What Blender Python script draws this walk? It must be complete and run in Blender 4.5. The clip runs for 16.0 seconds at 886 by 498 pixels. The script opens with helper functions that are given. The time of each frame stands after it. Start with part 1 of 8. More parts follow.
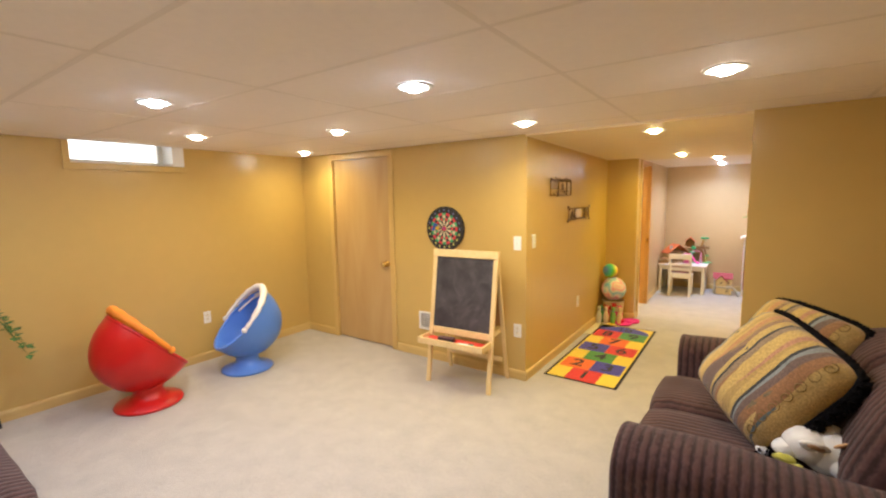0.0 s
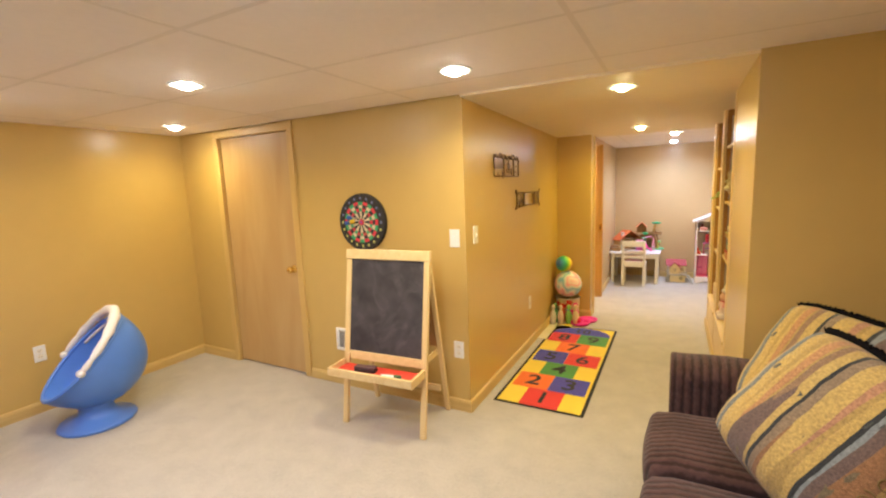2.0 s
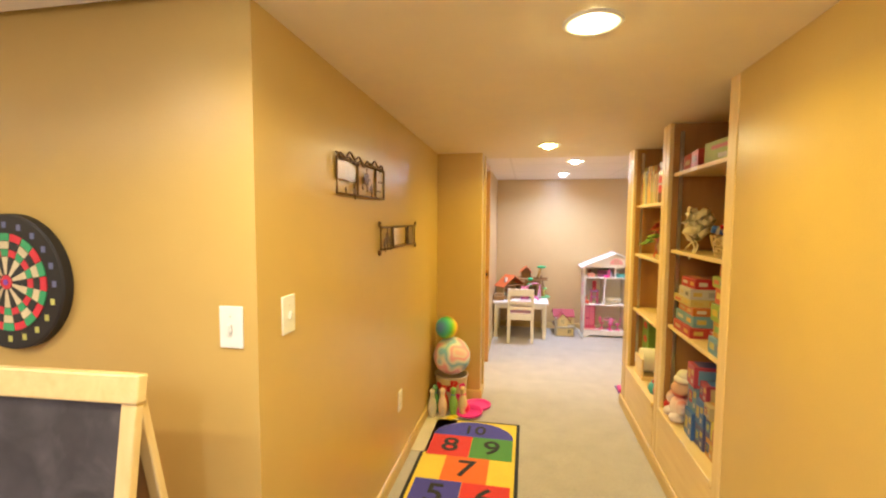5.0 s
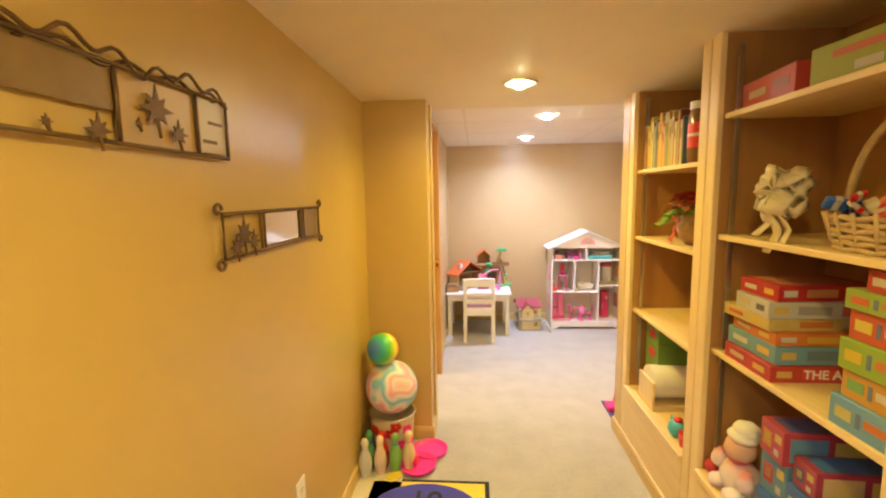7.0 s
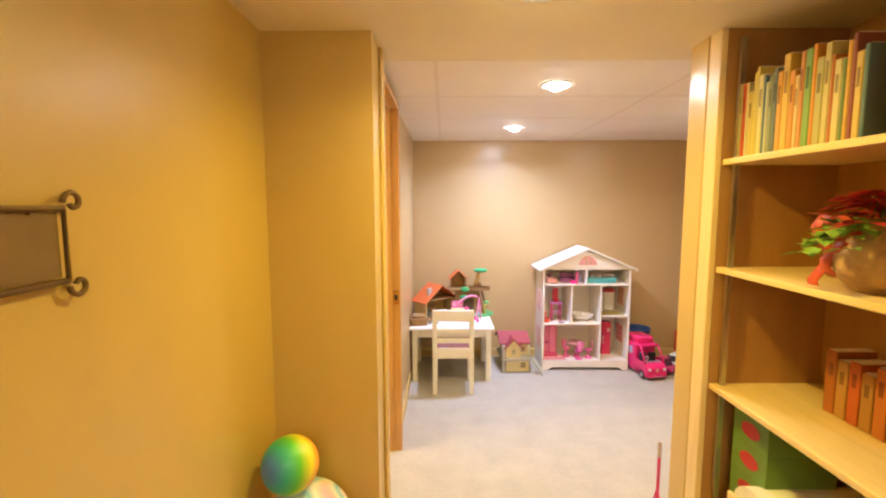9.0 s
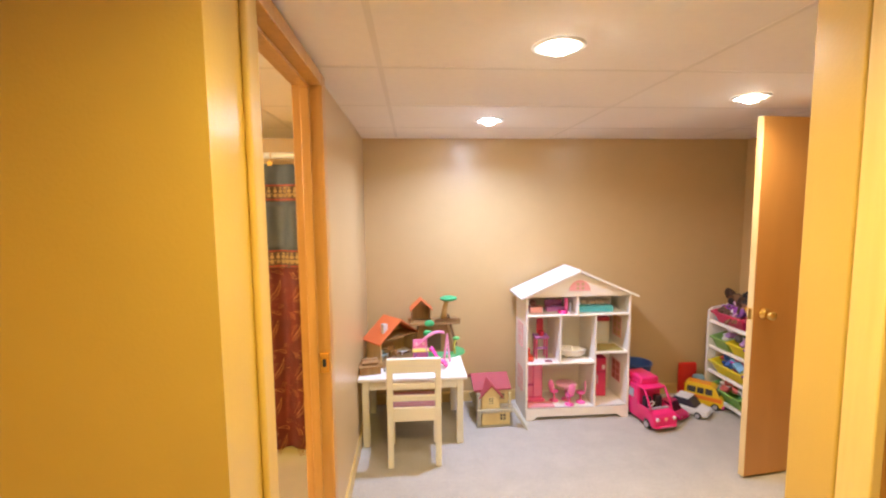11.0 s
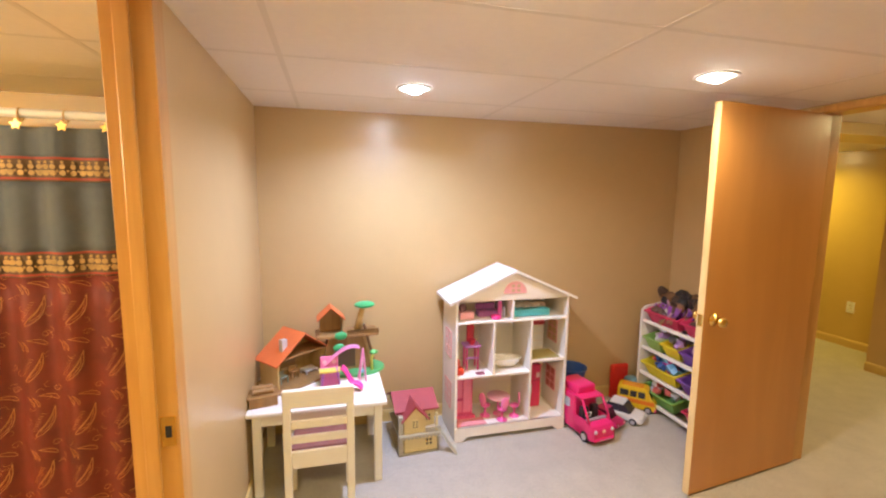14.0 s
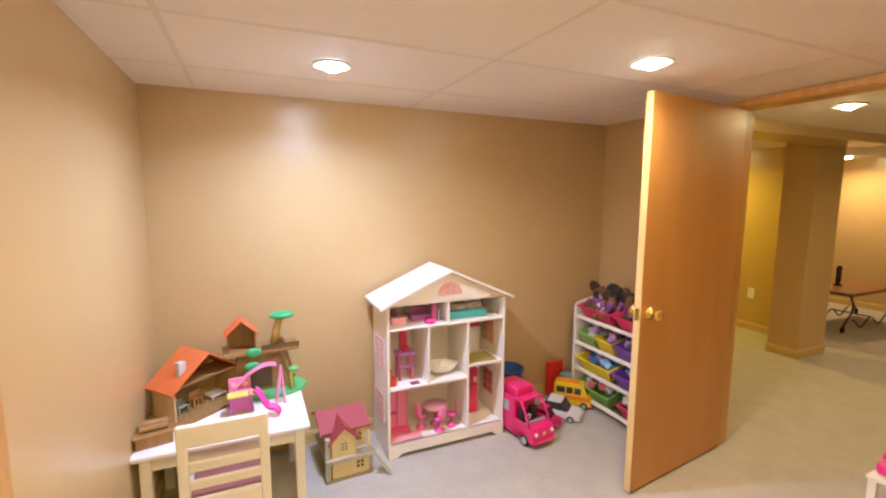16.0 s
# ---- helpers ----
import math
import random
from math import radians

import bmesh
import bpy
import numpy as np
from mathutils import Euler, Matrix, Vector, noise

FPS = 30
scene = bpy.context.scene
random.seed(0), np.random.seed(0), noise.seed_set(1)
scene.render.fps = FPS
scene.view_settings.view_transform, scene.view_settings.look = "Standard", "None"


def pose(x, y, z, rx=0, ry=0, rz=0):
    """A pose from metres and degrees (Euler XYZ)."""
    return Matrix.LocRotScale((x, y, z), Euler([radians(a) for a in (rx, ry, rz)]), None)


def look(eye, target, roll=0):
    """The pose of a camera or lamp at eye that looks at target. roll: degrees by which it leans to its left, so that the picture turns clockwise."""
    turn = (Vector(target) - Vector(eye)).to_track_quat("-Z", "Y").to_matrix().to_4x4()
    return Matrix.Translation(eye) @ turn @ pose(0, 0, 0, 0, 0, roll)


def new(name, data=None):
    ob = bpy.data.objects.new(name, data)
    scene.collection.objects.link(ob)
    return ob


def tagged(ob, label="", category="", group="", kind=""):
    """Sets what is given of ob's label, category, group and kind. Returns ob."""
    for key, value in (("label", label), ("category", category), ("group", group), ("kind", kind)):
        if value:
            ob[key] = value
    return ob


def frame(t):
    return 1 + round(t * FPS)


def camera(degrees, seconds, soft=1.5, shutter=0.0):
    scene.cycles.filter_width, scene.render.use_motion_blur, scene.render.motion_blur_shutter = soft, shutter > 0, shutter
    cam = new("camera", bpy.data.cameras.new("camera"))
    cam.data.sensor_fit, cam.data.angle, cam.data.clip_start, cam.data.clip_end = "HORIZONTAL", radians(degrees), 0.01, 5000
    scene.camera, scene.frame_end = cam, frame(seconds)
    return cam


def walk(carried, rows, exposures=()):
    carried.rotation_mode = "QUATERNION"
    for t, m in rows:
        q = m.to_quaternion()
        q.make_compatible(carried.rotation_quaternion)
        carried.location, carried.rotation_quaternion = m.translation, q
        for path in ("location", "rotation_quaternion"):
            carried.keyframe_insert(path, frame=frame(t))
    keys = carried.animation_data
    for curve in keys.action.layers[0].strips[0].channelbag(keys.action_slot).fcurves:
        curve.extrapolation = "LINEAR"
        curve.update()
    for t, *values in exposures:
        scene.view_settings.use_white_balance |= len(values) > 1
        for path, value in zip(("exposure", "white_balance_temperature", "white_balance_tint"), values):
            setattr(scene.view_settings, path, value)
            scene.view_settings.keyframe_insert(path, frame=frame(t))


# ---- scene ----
cam = camera(90.7, 16.0, soft=2.2)
PATH = [
    (0, (0.162, 0.768, 1.576), (-0.98, 2.394, 1.344), -0.9),
    (0.5, (0.103, 0.929, 1.545), (-1.005, 2.574, 1.291), -1.7),
    (1, (0.038, 1.136, 1.529), (-1.031, 2.803, 1.251), -2.3),
    (1.5, (-0.074, 1.35, 1.515), (-1.081, 3.055, 1.231), -2.3),
    (2, (-0.163, 1.596, 1.515), (-1.098, 3.341, 1.238), -2.2),
    (2.5, (-0.235, 1.857, 1.52), (-1.095, 3.645, 1.273), -1.7),
    (3, (-0.345, 2.096, 1.524), (-1.118, 3.929, 1.318), -0.7),
    (3.5, (-0.426, 2.331, 1.526), (-1.103, 4.206, 1.361), -0.0),
    (4, (-0.48, 2.571, 1.515), (-1.055, 4.481, 1.376), 0.2),
    (4.5, (-0.569, 2.812, 1.49), (-1.032, 4.754, 1.365), 0.4),
    (7, (-0.711, 4.074, 1.485), (-0.861, 6.053, 1.24), -1.0),
    (7.5, (-0.739, 4.318, 1.461), (-0.834, 6.3, 1.205), -1.1),
    (8, (-0.744, 4.587, 1.461), (-0.808, 6.57, 1.208), -0.8),
    (8.5, (-0.725, 4.854, 1.454), (-0.762, 6.84, 1.217), -0.6),
    (9, (-0.748, 5.097, 1.452), (-0.755, 7.086, 1.25), -0.1),
    (11.5, (-0.659, 5.998, 1.531), (-0.475, 7.98, 1.342), -0.6),
    (12, (-0.65, 6.091, 1.525), (-0.41, 8.066, 1.317), -0.4),
    (12.5, (-0.634, 6.189, 1.529), (-0.332, 8.152, 1.301), -0.2),
    (13, (-0.616, 6.26, 1.532), (-0.259, 8.213, 1.291), 0.2),
    (13.5, (-0.612, 6.317, 1.539), (-0.189, 8.257, 1.294), 0.5),
    (14, (-0.617, 6.368, 1.533), (-0.12, 8.29, 1.287), 0.7),
    (14.5, (-0.635, 6.421, 1.523), (-0.057, 8.32, 1.28), 1.0),
    (15, (-0.64, 6.467, 1.519), (0.017, 8.341, 1.28), 1.1),
    (15.5, (-0.608, 6.517, 1.513), (0.123, 8.363, 1.272), 0.8),
    (16, (-0.558, 6.574, 1.501), (0.245, 8.39, 1.259), 0.3),
]
EXPOSURE = [(0, -0.36), (1, -0.42), (2, -0.38), (3.5, -0.26), (4.5, -0.21), (7, -0.16), (9, -0.17), (11.5, -0.25), (13, -0.27), (16, -0.31)]
walk(cam, [(t, look(eye, target, roll)) for t, eye, target, roll in PATH], EXPOSURE)

# ---- light ----
world = bpy.data.worlds.new("world")
scene.world = world
world.use_nodes = True
wn = world.node_tree.nodes
sky = wn.new("ShaderNodeTexSky")
sky.sky_type = "NISHITA"
sky.sun_disc = False
sky.sun_elevation = radians(40)
sky.sun_rotation = radians(200)
world.node_tree.links.new(sky.outputs[0], wn["Background"].inputs[0])
wn["Background"].inputs[1].default_value = 0.12

WARM, AMBER, SOFT, COOL, DAY, ROSE, GOLD, CREAM, PEACH = (1.0, 0.77, 0.12), (1.0, 0.74, 0.42), (1.0, 0.89, 0.80), (0.88, 0.97, 1.42), (0.80, 1.0, 1.68), (1.0, 0.85, 0.70), (1.0, 0.82, 0.30), (1.0, 0.86, 0.56), (1.0, 0.80, 0.58)
Z_ROOM, Z_HALL, Z_PLAY = 2.07, 2.015, 2.03
# recessed ceiling lights: x, y, ceiling, colour, watts
CANS = [
    (-2.29, 1.79, Z_ROOM, COOL, 11), (-1.09, 2.35, Z_ROOM, COOL, 11), (0.05, 2.90, Z_ROOM, SOFT, 6),
    (-3.33, 2.49, Z_ROOM, SOFT, 6), (-2.33, 3.01, Z_ROOM, CREAM, 13), (-1.12, 3.57, Z_ROOM, CREAM, 16),
    (-3.67, 3.75, Z_ROOM, GOLD, 8), (-3.3, 1.2, Z_ROOM, COOL, 5), (-2.2, 0.55, Z_ROOM, SOFT, 9), (-1.0, 1.0, Z_ROOM, SOFT, 9),
    (-0.458, 4.41, Z_HALL + 0.038, WARM, 11.5), (-0.49, 6.30, Z_HALL + 0.004, WARM, 16),
    (-0.204, 7.29, Z_PLAY, ROSE, 9), (-0.22, 8.475, Z_PLAY, DAY, 23), (0.93, 7.90, Z_PLAY, PEACH, 11),
    # the last three are unseen, added to brighten the far room and tub wall
    (2.63, 8.01, Z_PLAY, AMBER, 12), (6.6, 9.75, Z_PLAY, AMBER, 22), (4.1, 10.1, Z_PLAY, WARM, 19), (4.3, 7.4, Z_PLAY, AMBER, 12), (-2.75, 8.9, Z_PLAY, WARM, 14),
]
for x, y, z, colour, watts in CANS:
    lamp = bpy.data.lights.new("can_light", "AREA")
    lamp.shape, lamp.size, lamp.color, lamp.energy = "DISK", 0.075, colour, watts
    lamp.spread = radians(156)
    new("can_light", lamp).matrix_world = pose(x, y, z - 0.030)
# unseen point lamps added to brighten the washroom ceiling and curtain
WASHROOM_FILL = [(-2.98, y, 1.78) for y in (6.55, 6.85, 7.15)]
for at in WASHROOM_FILL:
    lamp = bpy.data.lights.new("washroom_fill_lamp", "POINT")
    lamp.shadow_soft_size, lamp.color, lamp.energy = 0.07, (1.0, 0.87, 0.62), 42
    new("washroom_fill_lamp", lamp).matrix_world = pose(*at)

# ---- building helpers ----
def part(name, bm, material, parent=None, label="", m=None, smooth=None):
    """Link a bmesh as one mesh object, under a thing or a part."""
    me = bpy.data.meshes.new(name)
    bmesh.ops.recalc_face_normals(bm, faces=bm.faces[:])
    if smooth:
        for f in bm.faces:
            f.smooth = True
    bm.to_mesh(me)
    bm.free()
    if smooth and smooth is not True:
        me.set_sharp_from_angle(angle=radians(smooth))
    me.materials.append(material)
    ob = new(name, me)
    if parent is not None:
        ob.parent = parent
    if m is not None:
        ob.matrix_basis = m
    if label:
        ob["label"] = label
    return ob


def thing(name, m, label, category, group="", kind=""):
    return_ob = new(name)
    return_ob.empty_display_size = 0.05
    return_ob.matrix_basis = m
    return tagged(return_ob, label, category, group, kind)


def lone(name, bm, material, label, category, m=None, group="", kind="", smooth=None):
    """A thing that is one mesh."""
    return tagged(part(name, bm, material, None, "", m, smooth), label, category, group, kind)


def box(bm, x0, y0, z0, x1, y1, z1, bevel=0.0, seg=2, m=None):
    vs = bmesh.ops.create_cube(bm, size=1.0)["verts"]
    for v in vs:
        v.co = Vector((x0 + (v.co.x + 0.5) * (x1 - x0), y0 + (v.co.y + 0.5) * (y1 - y0), z0 + (v.co.z + 0.5) * (z1 - z0)))
    if bevel:
        es = list({e for v in vs for e in v.link_edges})
        out = bmesh.ops.bevel(bm, geom=es, offset=bevel, segments=seg, affect="EDGES", profile=0.5)
        vs = list({v for f in out["faces"] for v in f.verts} | {v for v in vs if v.is_valid})
    if m is not None:
        bmesh.ops.transform(bm, matrix=m, verts=vs)
    return bm


def boxed(*args, **kw):
    return box(bmesh.new(), *args, **kw)


def lathe(bm, profile, seg=24, m=None, closed=False):
    """Turn a list of (radius, height) round the z axis."""
    rings = []
    for r, z in profile:
        if r < 1e-6:
            rings.append([bm.verts.new((0, 0, z))])
        else:
            rings.append([bm.verts.new((r * math.cos(2 * math.pi * i / seg), r * math.sin(2 * math.pi * i / seg), z)) for i in range(seg)])
    pairs = list(zip(rings, rings[1:])) + ([(rings[-1], rings[0])] if closed else [])
    for a, b in pairs:
        for i in range(seg):
            j = (i + 1) % seg
            if len(a) == 1 and len(b) == 1:
                continue
            if len(a) == 1:
                bm.faces.new((a[0], b[i], b[j]))
            elif len(b) == 1:
                bm.faces.new((a[i], b[0], a[j]))
            else:
                bm.faces.new((a[i], b[i], b[j], a[j]))
    vs = [v for ring in rings for v in ring]
    if m is not None:
        bmesh.ops.transform(bm, matrix=m, verts=vs)
    return bm


def lathed(profile, seg=24, m=None, closed=False):
    return lathe(bmesh.new(), profile, seg, m, closed)


def tube(bm, pts, r, seg=8, cyc=False, m=None):
    """A round bar along points; r is one radius or one for each point."""
    pts = [Vector(p) for p in pts]
    n = len(pts)
    rs = r if isinstance(r, (list, tuple)) else [r] * n
    rings = []
    side = None
    for i, p in enumerate(pts):
        a = pts[(i - 1) % n] if (cyc or i) else p
        b = pts[(i + 1) % n] if (cyc or i < n - 1) else p
        d = (b - a).normalized()
        if side is None:
            side = d.orthogonal().normalized()
        side = (side - d * side.dot(d))
        side = side.normalized() if side.length > 1e-6 else d.orthogonal().normalized()
        up = d.cross(side)
        rings.append([bm.verts.new(p + (side * math.cos(2 * math.pi * k / seg) + up * math.sin(2 * math.pi * k / seg)) * rs[i]) for k in range(seg)])
    for i in range(n if cyc else n - 1):
        a, b = rings[i], rings[(i + 1) % n]
        for k in range(seg):
            bm.faces.new((a[k], a[(k + 1) % seg], b[(k + 1) % seg], b[k]))
    if not cyc:
        bm.faces.new(rings[0][::-1])
        bm.faces.new(rings[-1])
    if m is not None:
        bmesh.ops.transform(bm, matrix=m, verts=[v for ring in rings for v in ring])
    return bm


def tubed(pts, r, seg=8, cyc=False, m=None):
    return tube(bmesh.new(), pts, r, seg, cyc, m)


def prism(bm, poly, h0, h1, m=None):
    """Raise a flat outline (x, y) from h0 to h1."""
    lo = [bm.verts.new((x, y, h0)) for x, y in poly]
    hi = [bm.verts.new((x, y, h1)) for x, y in poly]
    bm.faces.new(lo[::-1])
    bm.faces.new(hi)
    n = len(poly)
    for i in range(n):
        j = (i + 1) % n
        bm.faces.new((lo[i], lo[j], hi[j], hi[i]))
    if m is not None:
        bmesh.ops.transform(bm, matrix=m, verts=lo + hi)
    return bm


def prismed(poly, h0, h1, m=None):
    return prism(bmesh.new(), poly, h0, h1, m)


def ball(bm, r, m=None, u=20, v=12, scale=(1, 1, 1)):
    vs = bmesh.ops.create_uvsphere(bm, u_segments=u, v_segments=v, radius=r)["verts"]
    bmesh.ops.transform(bm, matrix=(m or Matrix()) @ Matrix.Diagonal((*scale, 1)), verts=vs)
    return bm


def balled(r, m=None, u=20, v=12, scale=(1, 1, 1)):
    return ball(bmesh.new(), r, m, u, v, scale)


def arc(cx, cy, r, a0, a1, n):
    return [(cx + r * math.cos(radians(a0 + (a1 - a0) * i / n)), cy + r * math.sin(radians(a0 + (a1 - a0) * i / n))) for i in range(n + 1)]


def lettering(text, size, material, parent, m, name="numeral", depth=0.0008):
    """Characters in the built-in font, as a mesh."""
    cu = bpy.data.curves.new("letters", "FONT")
    cu.body, cu.size, cu.extrude, cu.align_x, cu.align_y, cu.resolution_u = text, size, depth, "CENTER", "CENTER", 4
    cu.offset = size * 0.012
    tmp = bpy.data.objects.new("letters", cu)
    scene.collection.objects.link(tmp)
    bpy.context.view_layer.update()
    me = bpy.data.meshes.new_from_object(tmp.evaluated_get(bpy.context.evaluated_depsgraph_get()))
    bpy.data.objects.remove(tmp)
    bpy.data.curves.remove(cu)
    me.name = name
    me.materials.clear()
    me.materials.append(material)
    ob = new(name, me)
    ob.parent, ob.matrix_basis = parent, m
    return ob


# ---- materials ----
def mat(name, colour, rough=0.6, var=0.08, scale=18.0, big=2.5, bump=0.15, bump_scale=None, metal=0.0, sheen=0.0, spec=0.5, per_object=0.0, coat=0.0):
    """A painted, woven, wooden or plastic surface with uneven colour at two sizes and a fine relief."""
    ma = bpy.data.materials.new(name)
    ma.use_nodes = True
    nt = ma.node_tree
    n, l = nt.nodes, nt.links
    p = n["Principled BSDF"]
    tc = n.new("ShaderNodeTexCoord")
    fine, broad = n.new("ShaderNodeTexNoise"), n.new("ShaderNodeTexNoise")
    fine.inputs["Scale"].default_value, broad.inputs["Scale"].default_value = scale, big
    fine.inputs["Detail"].default_value, broad.inputs["Detail"].default_value = 5, 3
    for t in (fine, broad):
        l.new(tc.outputs["Object"], t.inputs["Vector"])
    add = n.new("ShaderNodeMath")
    add.operation = "ADD"
    l.new(fine.outputs["Fac"], add.inputs[0])
    l.new(broad.outputs["Fac"], add.inputs[1])
    rng = n.new("ShaderNodeMapRange")
    rng.inputs[1].default_value, rng.inputs[2].default_value = 0.55, 1.45
    rng.inputs[3].default_value, rng.inputs[4].default_value = 1 - var, 1 + var
    l.new(add.outputs[0], rng.inputs[0])
    mul = n.new("ShaderNodeVectorMath")
    mul.operation = "SCALE"
    mul.inputs[0].default_value = colour
    l.new(rng.outputs[0], mul.inputs["Scale"])
    out = mul.outputs[0]
    if per_object:
        info = n.new("ShaderNodeObjectInfo")
        r2 = n.new("ShaderNodeMapRange")
        r2.inputs[3].default_value, r2.inputs[4].default_value = 1 - per_object, 1 + per_object
        l.new(info.outputs["Random"], r2.inputs[0])
        m2 = n.new("ShaderNodeVectorMath")
        m2.operation = "SCALE"
        l.new(out, m2.inputs[0])
        l.new(r2.outputs[0], m2.inputs["Scale"])
        out = m2.outputs[0]
    l.new(out, p.inputs["Base Color"])
    p.inputs["Roughness"].default_value, p.inputs["Metallic"].default_value = rough, metal
    p.inputs["Specular IOR Level"].default_value = spec
    p.inputs["Sheen Weight"].default_value = sheen
    p.inputs["Coat Weight"].default_value = coat
    if bump:
        bt = n.new("ShaderNodeTexNoise")
        bt.inputs["Scale"].default_value, bt.inputs["Detail"].default_value = bump_scale or scale * 6, 4
        l.new(tc.outputs["Object"], bt.inputs["Vector"])
        bu = n.new("ShaderNodeBump")
        bu.inputs["Strength"].default_value, bu.inputs["Distance"].default_value = bump, 0.004
        l.new(bt.outputs["Fac"], bu.inputs["Height"])
        l.new(bu.outputs[0], p.inputs["Normal"])
    return ma


def wood(name, light, dark, rough=0.4, stretch=(14, 14, 1.2), scale=2.2, coat=0.15, bump=0.06):
    """Wood with a long grain; stretch squeezes the grain across its run."""
    ma = mat(name, light, rough, 0.05, bump=0, coat=coat)
    ma.node_tree.nodes["Principled BSDF"].inputs["Coat Roughness"].default_value = 0.3
    nt = ma.node_tree
    n, l = nt.nodes, nt.links
    p = n["Principled BSDF"]
    tc = n["Texture Coordinate"]
    mp = n.new("ShaderNodeMapping")
    mp.inputs["Scale"].default_value = stretch
    l.new(tc.outputs["Object"], mp.inputs[0])
    g = n.new("ShaderNodeTexNoise")
    g.inputs["Scale"].default_value, g.inputs["Detail"].default_value, g.inputs["Distortion"].default_value = scale, 6, 0.6
    l.new(mp.outputs[0], g.inputs["Vector"])
    ramp = n.new("ShaderNodeValToRGB")
    ramp.color_ramp.elements[0].position, ramp.color_ramp.elements[1].position = 0.3, 0.7
    ramp.color_ramp.elements[0].color, ramp.color_ramp.elements[1].color = (*dark, 1), (*light, 1)
    l.new(g.outputs["Fac"], ramp.inputs[0])
    l.new(ramp.outputs[0], p.inputs["Base Color"])
    if bump:
        bu = n.new("ShaderNodeBump")
        bu.inputs["Strength"].default_value, bu.inputs["Distance"].default_value = bump, 0.003
        l.new(g.outputs["Fac"], bu.inputs["Height"])
        l.new(bu.outputs[0], p.inputs["Normal"])
    return ma


def striped(name, stops, axis, period, rough=0.85, warp=0.02, bump=0.2, offset=0.0):
    """A woven cloth with stripes across one object axis; stops are (place 0..1, colour)."""
    ma = mat(name, (1, 1, 1), rough, 0.05, bump=bump, bump_scale=260, sheen=0.2)
    nt = ma.node_tree
    n, l = nt.nodes, nt.links
    tc = n["Texture Coordinate"]
    noi = n.new("ShaderNodeTexNoise")
    noi.inputs["Scale"].default_value, noi.inputs["Detail"].default_value = 14, 4
    l.new(tc.outputs["Object"], noi.inputs["Vector"])
    dot = n.new("ShaderNodeVectorMath")
    dot.operation = "DOT_PRODUCT"
    dot.inputs[1].default_value = Vector(axis) / period
    l.new(tc.outputs["Object"], dot.inputs[0])
    wob = n.new("ShaderNodeMath")
    wob.operation = "MULTIPLY_ADD"
    wob.inputs[1].default_value = warp / period * 2
    l.new(noi.outputs["Fac"], wob.inputs[0])
    l.new(dot.outputs["Value"], wob.inputs[2])
    off = n.new("ShaderNodeMath")
    off.operation = "ADD"
    off.inputs[1].default_value = offset
    l.new(wob.outputs[0], off.inputs[0])
    fr = n.new("ShaderNodeMath")
    fr.operation = "FRACT"
    l.new(off.outputs[0], fr.inputs[0])
    ramp = n.new("ShaderNodeValToRGB")
    cr = ramp.color_ramp
    cr.interpolation = "CONSTANT"
    cr.elements[0].position, cr.elements[0].color = stops[0][0], (*stops[0][1], 1)
    cr.elements[1].position, cr.elements[1].color = stops[1][0], (*stops[1][1], 1)
    for pos, c in stops[2:]:
        cr.elements.new(pos).color = (*c, 1)
    l.new(fr.outputs[0], ramp.inputs[0])
    l.new(ramp.outputs[0], n["Principled BSDF"].inputs["Base Color"])
    return ma


def glow(name, colour, strength):
    ma = bpy.data.materials.new(name)
    ma.use_nodes = True
    p = ma.node_tree.nodes["Principled BSDF"]
    p.inputs["Base Color"].default_value = (*colour, 1)
    p.inputs["Emission Color"].default_value = (*colour, 1)
    p.inputs["Emission Strength"].default_value = strength
    return ma


M_WALL = mat("wall_paint", (0.58, 0.395, 0.125), 0.30, 0.035, 9, 1.2, 0.10, 140, spec=0.45)
# the same wall paint, paled in its colour for the whiter playroom light
M_WALL_PALE = mat("wall_paint_pale", (0.58, 0.395, 0.178), 0.31, 0.035, 9, 1.2, 0.10, 140, spec=0.7)
M_CEIL = mat("ceiling_tile", (0.90, 0.83, 0.76), 0.85, 0.03, 30, 2, 0.25, 220)
M_CEIL_SMOOTH = mat("ceiling_paint", (0.86, 0.75, 0.53), 0.6, 0.025, 12, 1.5, 0.06)
M_TBAR = mat("ceiling_bar", (0.80, 0.73, 0.65), 0.6, 0.02, bump=0)
M_CARPET = mat("carpet", (0.46, 0.415, 0.345), 0.95, 0.17, 60, 7.0, 1.0, 300, sheen=0.3, spec=0.1)
M_TRIM = wood("trim_wood", (0.66, 0.46, 0.17), (0.58, 0.38, 0.12), 0.45)
M_TRIM_H = wood("trim_wood_long", (0.66, 0.47, 0.18), (0.58, 0.39, 0.13), 0.45, stretch=(1.2, 1.2, 14))
M_OAK = wood("oak_jamb", (0.62, 0.34, 0.10), (0.50, 0.25, 0.06), 0.35, coat=0.3)
M_DOOR = wood("door_veneer", (0.56, 0.37, 0.16), (0.50, 0.31, 0.12), 0.45, stretch=(5, 5, 0.8), scale=1.6)
M_DOOR2 = wood("door_veneer_dark", (0.56, 0.26, 0.062), (0.50, 0.225, 0.05), 0.42, stretch=(5, 5, 0.8), scale=1.6, coat=0.1)
M_DOOREDGE = wood("door_edge", (0.74, 0.55, 0.27), (0.66, 0.46, 0.2), 0.4)
M_PINE = wood("pine", (0.80, 0.60, 0.29), (0.72, 0.51, 0.22), 0.42)
M_PINE_H = wood("pine_long", (0.80, 0.60, 0.29), (0.72, 0.51, 0.22), 0.42, stretch=(14, 1.2, 14))
